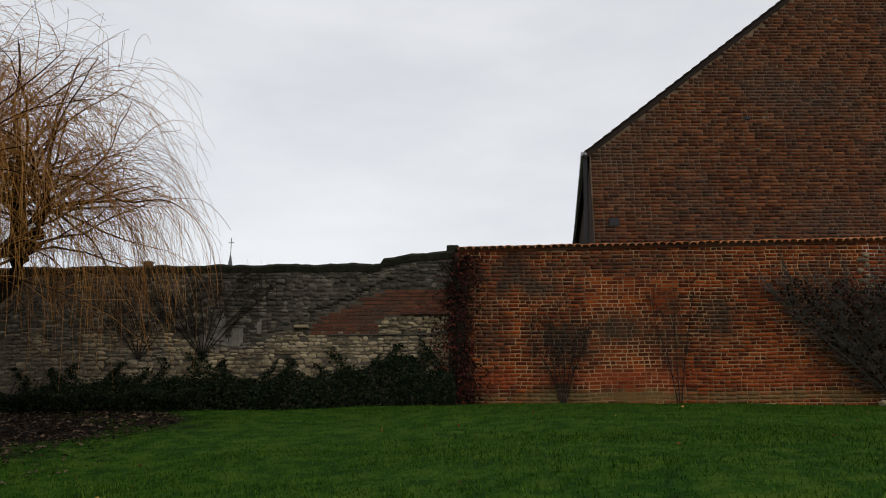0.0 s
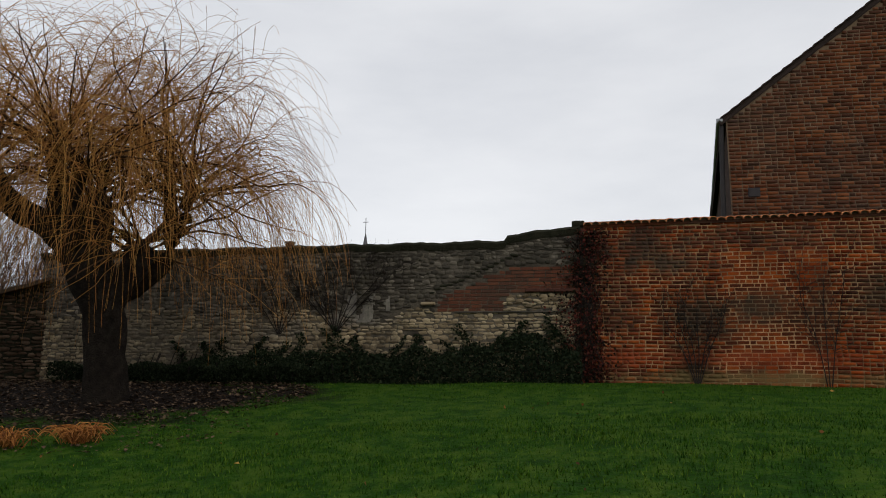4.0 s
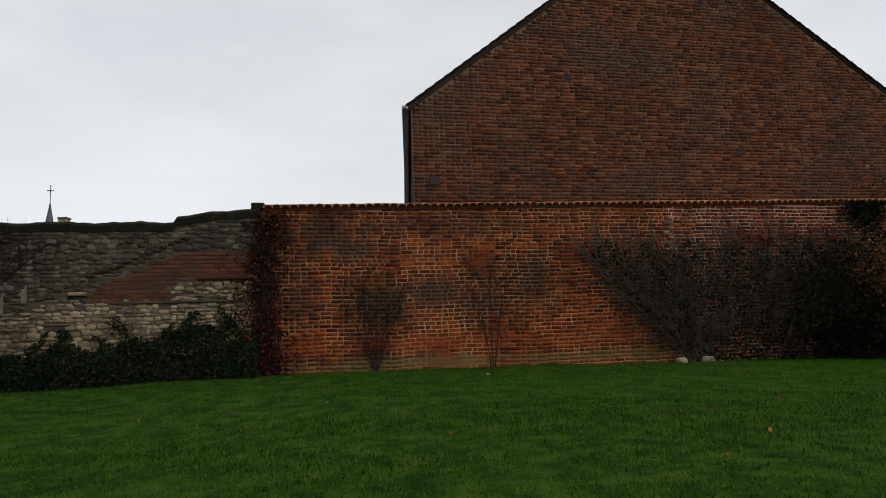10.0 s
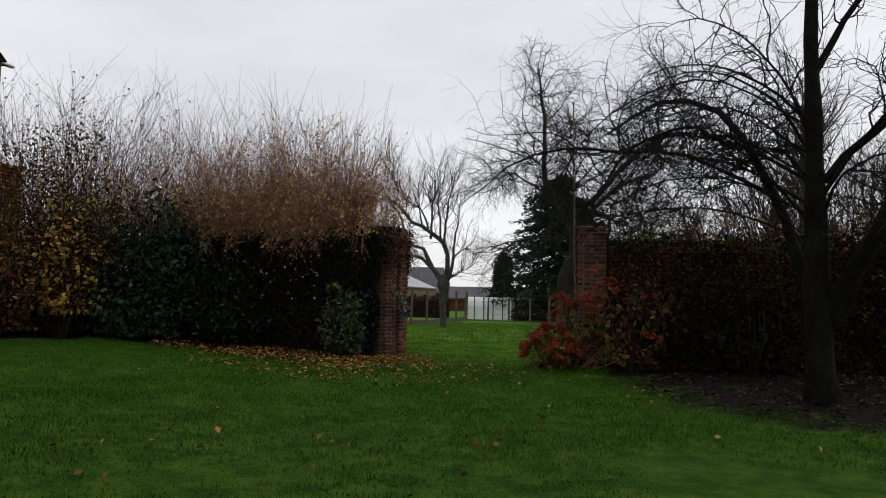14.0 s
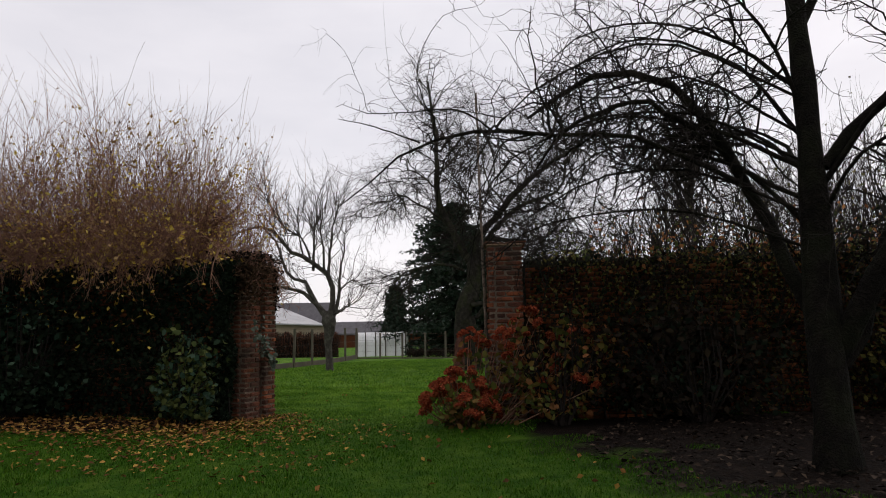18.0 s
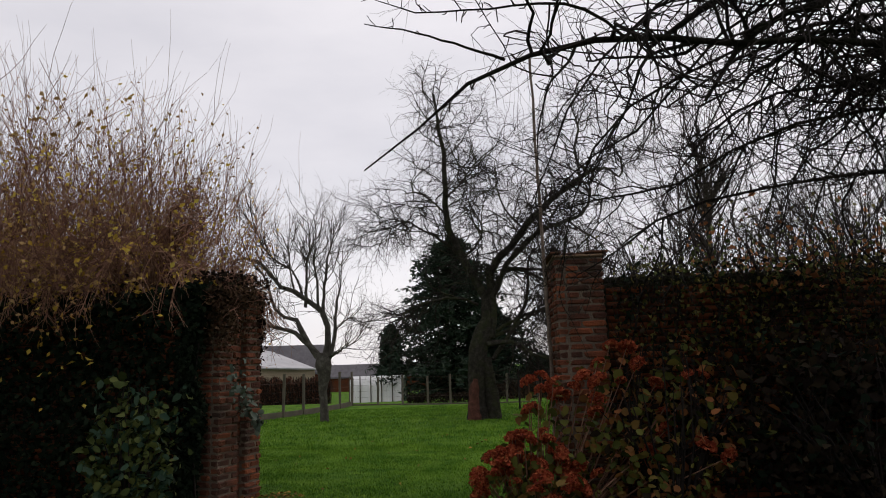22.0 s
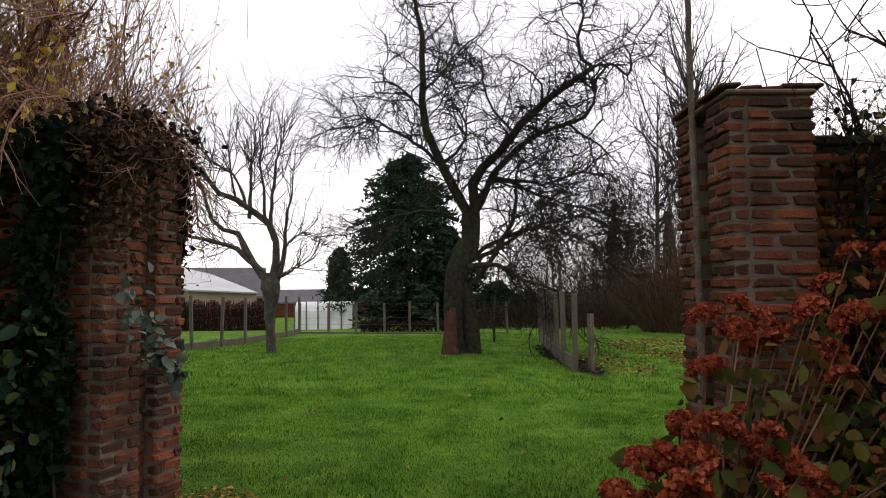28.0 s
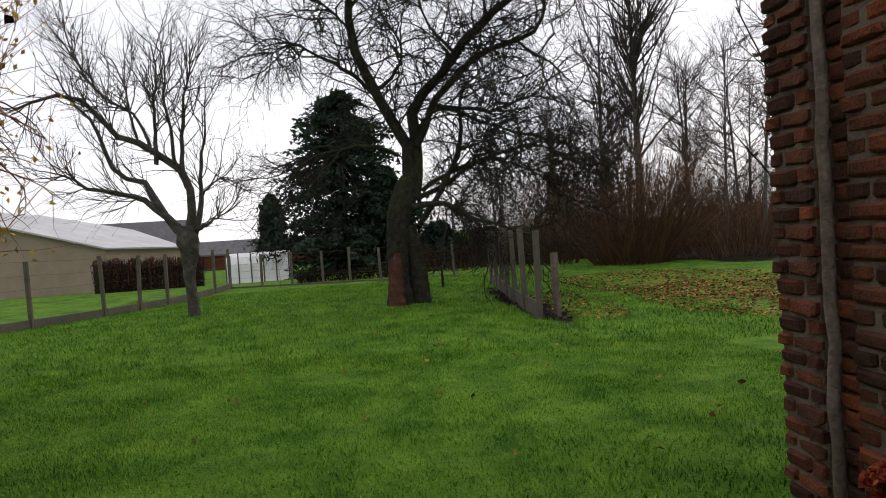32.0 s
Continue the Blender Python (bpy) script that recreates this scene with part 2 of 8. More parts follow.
# ivy darkened to near black for the shade of the gate walls
m_leaf_ivy = material("shaded_ivy_leaf", ((0.003, 0.006, 0.003), (0.007, 0.014, 0.007), (0.019, 0.029, 0.015)), 3, 20, 0.8, 0.0, rand="island", rand_amount=0.6, leaf=True)
# the same ivy in a lit tone, glints painted as paler leaves
m_leaf_bank = material("lit_ivy_leaf", ((0.004, 0.008, 0.003), (0.011, 0.019, 0.008), (0.042, 0.054, 0.026)), 3, 20, 0.65, 0.0, rand="island", rand_amount=0.6, leaf=True)
m_leaf_laurel = material("laurel_leaf", ((0.008, 0.022, 0.014), (0.026, 0.058, 0.034), (0.075, 0.12, 0.078)), 3, 20, 0.62, 0.0, rand="island", rand_amount=0.6, leaf=True)
# creeper leaf, kept dark for the gate wall that faces away from the light
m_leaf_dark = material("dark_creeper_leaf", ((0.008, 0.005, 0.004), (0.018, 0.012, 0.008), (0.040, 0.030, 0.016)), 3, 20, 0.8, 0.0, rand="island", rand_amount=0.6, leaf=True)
m_leaf_red = material("wine_red_creeper_leaf", ((0.05, 0.012, 0.012), (0.13, 0.03, 0.022), (0.20, 0.06, 0.035)), 3, 20, 0.7, 0.0, rand="island", rand_amount=0.6, leaf=True)
m_vine = material("pale_vine_stem", ((0.030, 0.025, 0.020), (0.078, 0.066, 0.054), (0.17, 0.15, 0.125)), 5, 40, 0.9, 0.0)
m_leaf_gold = material("yellow_autumn_leaf", ((0.26, 0.14, 0.02), (0.50, 0.34, 0.05), (0.62, 0.50, 0.10)), 3, 20, 0.7, 0.0, rand="island", rand_amount=0.6, leaf=True)
m_leaf_olive = material("olive_autumn_leaf", ((0.030, 0.032, 0.008), (0.085, 0.080, 0.020), (0.19, 0.16, 0.042)), 3, 20, 0.7, 0.0, rand="island", rand_amount=0.6, leaf=True)
m_leaf_tan = material("tan_autumn_leaf", ((0.20, 0.11, 0.045), (0.36, 0.22, 0.09), (0.50, 0.34, 0.15)), 3, 20, 0.8, 0.0, rand="island", rand_amount=0.6, leaf=True)
m_leaf_tan_dark = material("matted_brown_leaf", ((0.018, 0.011, 0.007), (0.05, 0.030, 0.018), (0.11, 0.068, 0.036)), 3, 20, 0.85, 0.0, rand="island", rand_amount=0.6, leaf=True)
m_leaf_rust = material("rusty_autumn_leaf", ((0.09, 0.035, 0.015), (0.22, 0.085, 0.03), (0.34, 0.16, 0.05)), 3, 20, 0.7, 0.0, rand="island", rand_amount=0.6, leaf=True)
m_petal = material("dried_crimson_flower", ((0.085, 0.018, 0.011), (0.30, 0.052, 0.024), (0.44, 0.14, 0.055)), 5, 30, 0.8, 0.0, rand="island", rand_amount=0.6, leaf=True)
m_hyd_leaf = material("hydrangea_leaf", ((0.030, 0.042, 0.010), (0.11, 0.115, 0.024), (0.20, 0.085, 0.030)), 3, 20, 0.6, 0.0, rand="island", rand_amount=0.7, leaf=True)
m_needle = material("conifer_needle", ((0.009, 0.018, 0.012), (0.026, 0.045, 0.029), (0.055, 0.074, 0.05)), 2, 20, 0.8, 0.0, rand="island", rand_amount=0.5)
m_litter = material("fallen_leaf", ((0.05, 0.022, 0.010), (0.19, 0.085, 0.025), (0.40, 0.24, 0.055)), 3, 20, 0.8, 0.0, rand="island", rand_amount=0.7)
# fallen leaves with the shade under the trees put into their colour
m_litter_dark = material("shaded_fallen_leaf", ((0.006, 0.004, 0.003), (0.016, 0.010, 0.007), (0.070, 0.048, 0.032)), 3, 20, 0.8, 0.0, rand="island", rand_amount=0.7)
m_litter_mid = material("brown_willow_litter", ((0.014, 0.009, 0.005), (0.048, 0.030, 0.018), (0.15, 0.10, 0.062)), 3, 20, 0.8, 0.0, rand="island", rand_amount=0.7)
m_leaf_sage = material("grey_green_leaf", ((0.030, 0.045, 0.034), (0.080, 0.105, 0.080), (0.17, 0.20, 0.16)), 3, 20, 0.6, 0.0, rand="island", rand_amount=0.5)
m_leaf_fresh = material("yellow_green_leaf", ((0.022, 0.034, 0.010), (0.060, 0.080, 0.022), (0.14, 0.16, 0.05)), 3, 20, 0.65, 0.0, rand="island", rand_amount=0.6, leaf=True)
m_straw = material("dead_orange_fern", ((0.12, 0.04, 0.012), (0.32, 0.12, 0.03), (0.46, 0.21, 0.06)), 3, 20, 0.8, 0.0, rand="island", rand_amount=0.7)
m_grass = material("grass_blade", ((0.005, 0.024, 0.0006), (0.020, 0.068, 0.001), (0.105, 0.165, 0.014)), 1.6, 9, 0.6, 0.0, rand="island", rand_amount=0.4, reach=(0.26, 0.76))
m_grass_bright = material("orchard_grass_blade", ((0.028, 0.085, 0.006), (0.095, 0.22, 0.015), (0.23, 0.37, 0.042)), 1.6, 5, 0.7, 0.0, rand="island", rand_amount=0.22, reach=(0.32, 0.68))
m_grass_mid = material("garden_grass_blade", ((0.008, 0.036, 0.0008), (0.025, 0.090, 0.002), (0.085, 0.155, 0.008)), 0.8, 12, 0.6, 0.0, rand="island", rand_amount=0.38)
m_pier_mortar = material("crumbling_lime_mortar", ((0.085, 0.066, 0.05), (0.22, 0.18, 0.135)), 6, 70, 0.95, 0.5, 0.015, stain=(0.07, 0.055, 0.045), stain_scale=2.0, stain_amount=0.6)
m_rust_hedge = material("rusty_beech_hedge", ((0.045, 0.02, 0.014), (0.10, 0.042, 0.027), (0.17, 0.075, 0.045)), 3, 25, 0.9, 0.0, rand="island", rand_amount=0.5)
m_tan_wall = material("tan_render", ((0.22, 0.175, 0.125), (0.32, 0.265, 0.195)), 1, 20, 0.9, 0.2, 0.01)
m_metal_roof = material("pale_sheet_roof", ((0.36, 0.36, 0.37), (0.55, 0.54, 0.54)), 0.6, 8, 0.6, 0.1, 0.01)
m_white = material("white_sheeting", ((0.70, 0.70, 0.69), (0.82, 0.82, 0.81)), 1, 20, 0.7, 0.1, 0.01)
m_rock = material("dark_boulder", ((0.006, 0.005, 0.004), (0.016, 0.014, 0.012), (0.05, 0.045, 0.038)), 4, 30, 0.95, 1.0, 0.05)
m_bin = material("dark_violet_plastic", ((0.010, 0.008, 0.018), (0.018, 0.013, 0.028)), 3, 30, 0.5, 0.1, 0.01)



def tint(m, spots):
    """Ragged round stains on upright walls: (x, z, half width, half height, colour, amount)."""
    nt = m.node_tree
    b = nt.nodes["Principled BSDF"]
    geo = nt.nodes.new("ShaderNodeNewGeometry")
    wob = node(nt, "ShaderNodeTexNoise", Scale=2.2, Detail=9.0, Roughness=0.72)
    nt.links.new(geo.outputs["Position"], wob.inputs["Vector"])
    col = b.inputs["Base Color"].links[0].from_socket
    for cx, cz, rx, rz, c, amount in spots:
        mp = nt.nodes.new("ShaderNodeMapping")
        mp.inputs["Location"].default_value = (-cx / rx, 0, -cz / rz)
        mp.inputs["Scale"].default_value = (1 / rx, 0, 1 / rz)
        nt.links.new(geo.outputs["Position"], mp.inputs[0])
        ln = nt.nodes.new("ShaderNodeVectorMath")
        ln.operation = "LENGTH"
        nt.links.new(mp.outputs[0], ln.inputs[0])
        ad = nt.nodes.new("ShaderNodeMath")
        ad.operation = "MULTIPLY_ADD"
        ad.inputs[1].default_value = 3.0
        nt.links.new(wob.outputs["Fac"], ad.inputs[0])
        nt.links.new(ln.outputs["Value"], ad.inputs[2])
        mr = nt.nodes.new("ShaderNodeMapRange")
        mr.inputs[1].default_value, mr.inputs[2].default_value = 1.75, 2.65
        mr.inputs[3].default_value, mr.inputs[4].default_value = amount, 0.0
        nt.links.new(ad.outputs[0], mr.inputs[0])
        mx = nt.nodes.new("ShaderNodeMix")
        mx.data_type = "RGBA"
        mx.inputs[7].default_value = (*c, 1)
        nt.links.new(mr.outputs[0], mx.inputs[0])
        nt.links.new(col, mx.inputs[6])
        col = mx.outputs[2]
    nt.links.new(col, b.inputs["Base Color"])


# moss, rust-red and yellow weathering of the red wall; dull patches on the old
WEATHER = [(2.0, 1.8, 0.95, 0.6, MOSS, 0.8), (3.3, 1.95, 0.85, 0.42, MOSS, 0.75), (5.0, 2.1, 0.5, 0.6, MOSS, 0.7), (1.5, 2.8, 0.9, 0.25, (0.05, 0.045, 0.03), 0.7), (4.1, 1.9, 0.3, 0.9, MOSS, 0.5), (7.5, 1.6, 0.8, 0.9, MOSS, 0.4), (0.9, 3.0, 1.6, 0.55, (0.040, 0.032, 0.024), 0.7), (3.6, 3.25, 2.2, 0.3, (0.045, 0.03, 0.022), 0.6), (0.6, 1.9, 0.5, 0.6, (0.05, 0.03, 0.02), 0.5), (1.9, 0.9, 0.5, 0.5, (0.022, 0.022, 0.012), 0.85),
           (3.0, 1.03, 2.8, 0.18, (0.29, 0.055, 0.02), 0.5), (6.2, 1.0, 1.3, 0.22, (0.28, 0.065, 0.022), 0.45), (0.5, 1.0, 0.6, 0.3, (0.30, 0.06, 0.022), 0.55), (3.0, 0.66, 4.2, 0.15, (0.16, 0.115, 0.045), 0.7), (7.0, 0.66, 3.0, 0.14, (0.16, 0.115, 0.045), 0.6)]
for m in (m_brick, m_brick_piece):
    tint(m, WEATHER)
tint(m_mortar, [(x, z, a, c, (0.09, 0.07, 0.045) if k == MOSS else col, s) for x, z, a, c, col, s in WEATHER for k in (col,)])
for m in (m_lime, m_lime_piece):
    tint(m, [(-8.8, 1.3, 3.2, 1.5, (0.10, 0.085, 0.065), 0.75), (-4.5, 1.85, 0.9, 0.3, (0.20, 0.19, 0.175), 0.7), (-5.9, 1.5, 0.9, 0.3, (0.17, 0.15, 0.12), 0.6)])


# ---- mesh helpers ----
def grid_mesh(name, V, F, mat, smooth=False):
    V = np.ascontiguousarray(V, dtype=np.float32).reshape(-1, 3)
    F = np.ascontiguousarray(F, dtype=np.int32)
    me = bpy.data.meshes.new(name)
    me.vertices.add(len(V))
    me.vertices.foreach_set("co", V.ravel())
    me.loops.add(F.size)
    me.loops.foreach_set("vertex_index", F.ravel())
    me.polygons.add(len(F))
    me.polygons.foreach_set("loop_start", np.arange(0, F.size, F.shape[1], dtype=np.int32))
    me.update(calc_edges=True)
    if smooth:
        me.polygons.foreach_set("use_smooth", np.ones(len(F), dtype=bool))
    me.materials.append(mat)
    return me


def thing(name, at, label, category, group="", kind=""):
    ob = new(name)
    ob.empty_display_size = 0.1
    ob.location = at
    return tagged(ob, label, category, group, kind)


def adopt(ob, parent, label=""):
    ob.parent = parent
    ob.matrix_parent_inverse = Matrix.Translation(-Vector(parent.location)) if parent.type == "EMPTY" else parent.matrix_basis.inverted()
    if label:
        ob["label"] = label
    return ob


JOINED = {"stemwork", "twigwork", "branches", "foliage", "crown", "boughwork", "frond_tuft", "seed_heads", "rubble_stones", "rubblework", "brickwork"}


def part_np(name, VF, mat, parent=None, label="", smooth=False):
    ob = new(name, grid_mesh(name, VF[0], VF[1], mat, smooth))
    if name in JOINED or name.endswith("foliage"):
        ob["kind"] = "stuff"
    return adopt(ob, parent, label) if parent else ob


def part(name, bm, mat, parent=None, label="", smooth=False):
    me = bpy.data.meshes.new(name)
    bm.to_mesh(me)
    bm.free()
    me.materials.append(mat)
    if smooth:
        for p in me.polygons:
            p.use_smooth = True
    ob = new(name, me)
    return adopt(ob, parent, label) if parent else ob


def join(list_vf):
    Vs, Fs, n = [], [], 0
    for V, F in list_vf:
        V = np.asarray(V).reshape(-1, 3)
        Vs.append(V)
        Fs.append(np.asarray(F) + n)
        n += len(V)
    return np.concatenate(Vs), np.concatenate(Fs)


CUBE = np.array([(-1, -1, -1), (1, -1, -1), (1, 1, -1), (-1, 1, -1), (-1, -1, 1), (1, -1, 1), (1, 1, 1), (-1, 1, 1)]) / 2
CUBE_F = np.array([(0, 3, 2, 1), (4, 5, 6, 7), (0, 1, 5, 4), (1, 2, 6, 5), (2, 3, 7, 6), (3, 0, 4, 7)])


def boxes(C, S, jitter=0.0, seed=0, bow=0.0):
    """Many boxes at once: centres C and sizes S; jitter moves their corners."""
    C, S = np.asarray(C, float), np.asarray(S, float)
    V = C[:, None, :] + CUBE[None] * S[:, None, :]
    if jitter:
        V = V + np.random.RandomState(seed).uniform(-jitter, jitter, V.shape)
    F = CUBE_F[None] + 8 * np.arange(len(C))[:, None, None]
    return V.reshape(-1, 3), F.reshape(-1, 4)


def bevel_box(size, bevel=0.01, segs=1, at=(0, 0, 0)):
    bm = bmesh.new()
    bmesh.ops.create_cube(bm, size=1.0, matrix=Matrix.Translation(at) @ Matrix.Diagonal((*size, 1)))
    if bevel:
        bmesh.ops.bevel(bm, geom=bm.edges[:], offset=bevel, segments=segs, affect="EDGES", profile=0.6)
    return bm


def prism(outline, y0, y1):
    """A slab with an outline of (x, z) points between y0 and y1."""
    bm = bmesh.new()
    a = [bm.verts.new((x, y0, z)) for x, z in outline]
    b = [bm.verts.new((x, y1, z)) for x, z in outline]
    bm.faces.new(a)
    bm.faces.new(b[::-1])
    n = len(outline)
    for i in range(n):
        bm.faces.new((a[i], b[i], b[(i + 1) % n], a[(i + 1) % n]))
    bmesh.ops.recalc_face_normals(bm, faces=bm.faces[:])
    return bm


def tubes(P, R, sides=3):
    """Tapered tubes along many lines of equal point count: P (n, k, 3), R (n, k)."""
    P, R = np.asarray(P, float), np.asarray(R, float)
    n, k, _ = P.shape
    T = np.gradient(P, axis=1)
    T /= np.linalg.norm(T, axis=2, keepdims=True) + 1e-9
    ref = np.where(np.abs(T[:, :1, 2:3]) > 0.9, np.array([[[1.0, 0.1, 0]]]), np.array([[[0.1, 0.05, 1.0]]]))
    A = np.cross(T, np.broadcast_to(ref, T.shape))
    A /= np.linalg.norm(A, axis=2, keepdims=True) + 1e-9
    B = np.cross(T, A)
    ang = np.arange(sides) * 2 * math.pi / sides
    V = P[:, :, None] + R[:, :, None, None] * (np.cos(ang)[None, None, :, None] * A[:, :, None] + np.sin(ang)[None, None, :, None] * B[:, :, None])
    i = np.arange(k - 1)[:, None] * sides + np.arange(sides)[None]
    j = np.arange(k - 1)[:, None] * sides + (np.arange(sides)[None] + 1) % sides
    F = np.stack([i, j, j + sides, i + sides], -1).reshape(-1, 4)
    F = F[None] + (k * sides) * np.arange(n)[:, None, None]
    return V.reshape(-1, 3), F.reshape(-1, 4)


def smooth_line(pts, k):
    """k points on a smooth curve through pts (x, y, z, radius)."""
    pts = np.asarray(pts, float)
    d = np.r_[0, np.cumsum(np.linalg.norm(np.diff(pts[:, :3], axis=0), axis=1))]
    u = np.linspace(0, d[-1], k)
    m = np.gradient(pts, d, axis=0)
    i = np.clip(np.searchsorted(d, u, "right") - 1, 0, len(d) - 2)
    h = (d[i + 1] - d[i])[:, None]
    s = ((u - d[i]) / h[:, 0])[:, None]
    out = (2 * s**3 - 3 * s**2 + 1) * pts[i] + (s**3 - 2 * s**2 + s) * h * m[i] + (-2 * s**3 + 3 * s**2) * pts[i + 1] + (s**3 - s**2) * h * m[i + 1]
    return out[:, :3], np.maximum(out[:, 3], 0.002)


def sprout(rs, P, R, n, length, k, r0, t0=0.2, t1=1.0, spread=0.9, pull=(0, 0, 0), wander=0.2, taper=0.35, level=0.0):
    """n shoots from the lines P: pull bends them step by step, wander shakes them."""
    N, K, _ = P.shape
    w = np.linalg.norm(np.diff(P, axis=1), axis=2).sum(1)
    who = rs.choice(N, n, p=w / w.sum())
    t = rs.uniform(t0, t1, n) * (K - 1)
    i = np.minimum(t.astype(int), K - 2)
    s = (t - i)[:, None]
    start = P[who, i] * (1 - s) + P[who, i + 1] * s
    tang = P[who, i + 1] - P[who, i]
    tang /= np.linalg.norm(tang, axis=1, keepdims=True) + 1e-9
    q = rs.normal(size=(n, 3))
    q[:, 2] *= 1 - level
    q -= (q * tang).sum(1, keepdims=True) * tang
    q /= np.linalg.norm(q, axis=1, keepdims=True) + 1e-9
    sp = spread * rs.uniform(0.6, 1.3, (n, 1))
    D = tang * np.cos(sp) + q * np.sin(sp)
    L = (length * rs.uniform(0.55, 1.25, n))[:, None] / (k - 1)
    out = np.zeros((n, k, 3))
    out[:, 0] = start
    for a in range(1, k):
        D = D + wander * rs.normal(size=(n, 3)) + np.asarray(pull) * (0.5 + a / k)
        D /= np.linalg.norm(D, axis=1, keepdims=True) + 1e-9
        out[:, a] = out[:, a - 1] + D * L
    rad = np.minimum(r0, R[who, i] * 0.75)[:, None] * np.linspace(1, taper, k)[None]
    return out, rad


def leaves(rs, C, size, flat=0.0, aspect=0.6, normal=None):
    """A folded leaf at each centre C; flat lays them down (or along normal)."""
    n = len(C)
    d = rs.normal(size=(n, 3))
    nn = np.array((0, 0, 1.0)) if normal is None else np.asarray(normal, float)
    d -= flat * (d @ nn)[:, None] * nn
    d /= np.linalg.norm(d, axis=1, keepdims=True) + 1e-9
    up = rs.normal(size=(n, 3)) * (1 - flat) + nn * flat
    side = np.cross(d, up)
    side /= np.linalg.norm(side, axis=1, keepdims=True) + 1e-9
    up = np.cross(side, d)
    s = (size * rs.uniform(0.6, 1.3, n))[:, None]
    V = np.stack([C - d * s * 0.5, C + side * s * aspect * 0.5 + up * s * 0.14, C + d * s * 0.5, C - side * s * aspect * 0.5 + up * s * 0.14], 1)
    F = np.array([(0, 1, 2), (0, 2, 3)])[None] + 4 * np.arange(n)[:, None, None]
    return V.reshape(-1, 3), F.reshape(-1, 3)


def round_leaves(rs, C, size, aspect=0.85):
    """Broad six-cornered leaves, cupped along the rib."""
    n = len(C)
    d = rs.normal(size=(n, 3))
    d /= np.linalg.norm(d, axis=1, keepdims=True) + 1e-9
    side = np.cross(d, rs.normal(size=(n, 3)) + (0, 0, 1.2))
    side /= np.linalg.norm(side, axis=1, keepdims=True) + 1e-9
    up = np.cross(side, d)
    sz = (size * rs.uniform(0.55, 1.3, n))[:, None]
    ring = ((-0.5, 0, 0), (-0.22, 0.42, 0.10), (0.24, 0.36, 0.08), (0.55, 0, -0.05), (0.24, -0.36, 0.08), (-0.22, -0.42, 0.10))
    V = np.stack([C + sz * (d * a + side * b * aspect + up * c) for a, b, c in ring], 1)
    F = np.array([(0, 1, 2), (0, 2, 3), (0, 3, 4), (0, 4, 5)])[None] + 6 * np.arange(n)[:, None, None]
    return V.reshape(-1, 3), F.reshape(-1, 3)


# ---- the lie of the land ----
LAND = np.array([(0, 0, -0.42), (1.2, 0.8, -0.05), (2.2, 1.3, 0.06), (5, 1.7, 0.08), (8, 2.6, 0.06), (11, 3.6, 0.03), (13.5, 3.6, 0.0), (15.9, 5.6, 0.0),
                 (15.5, 1.6, 0.0), (0, 13.3, 0.56), (4, 13.2, 0.54), (8, 13.1, 0.46), (13, 13, 0.38), (-4, 13, 0.5), (-8, 13, 0.46), (-7.1, 9.6, 0.28),
                 (-9.6, 9.1, 0.3), (-6.0, 7.4, -0.02), (-13, 11.7, 0.43), (12, 10, 0.28), (10.9, -0.9, 0.12), (30.8, 7.8, -0.2), (29.4, 3.1, -0.15),
                 (25.6, 0.5, -0.24), (34, 11, -0.35), (33, -5, -0.3), (41, 8, -0.38), (60, 10, -0.9), (72, 12, -1.5), (-20, 14, 0.6), (0, -10, -0.5), (12, -9, 0.1), (-12, -4, -0.3)])


def _kernel(x, y):
    d2 = (x[:, None] - LAND[None, :, 0]) ** 2 + (y[:, None] - LAND[None, :, 1]) ** 2
    return np.exp(-d2 / 60.0) + 0.6 * np.exp(-d2 / 500.0)


LAND_W = np.linalg.solve(_kernel(LAND[:, 0], LAND[:, 1]) + 0.03 * np.eye(len(LAND)), LAND[:, 2] + 0.2)


def ground_z(x, y):
    x, y = np.atleast_1d(np.asarray(x, float)), np.atleast_1d(np.asarray(y, float))
    z = _kernel(x.ravel(), y.ravel()) @ LAND_W - 0.2
    r = np.hypot(x.ravel() - 15, y.ravel() - 5)
    k = np.clip((r - 30) / 40, 0, 1)
    k = k * k * (3 - 2 * k)
    z = np.clip(z, -1.8, 0.9) * (1 - k) - 1.5 * k
    return z.reshape(x.shape)


def gz(x, y):
    return float(ground_z(x, y)[0])


# ---- ground ----
def axis_steps(lo, hi, fine, far):
    mid = np.arange(lo, hi + 1e-6, fine)
    out, step = [], fine
    x = hi
    while x < far:
        step *= 1.25
        x += step
        out.append(x - hi)
    out = np.array(out)
    return np.r_[lo - out[::-1], mid, hi + out]


gx, gy = axis_steps(-14, 44, 0.4, 1500), axis_steps(-9, 15, 0.4, 1500)
GX, GY = np.meshgrid(gx, gy, indexing="ij")
GZ = ground_z(GX, GY)
near = (np.abs(GX - 12) < 30) & (np.abs(GY - 3) < 14)
bumps = np.sin(GX * 1.9 + 1.3 * np.sin(GY * 1.1)) * np.sin(GY * 2.3 + np.sin(GX * 0.9)) * 0.018
GZ = GZ + np.where(near, bumps, 0)
nx, ny = GX.shape
idx = np.arange(nx * ny).reshape(nx, ny)
gf = np.stack([idx[:-1, :-1], idx[1:, :-1], idx[1:, 1:], idx[:-1, 1:]], -1).reshape(-1, 4)


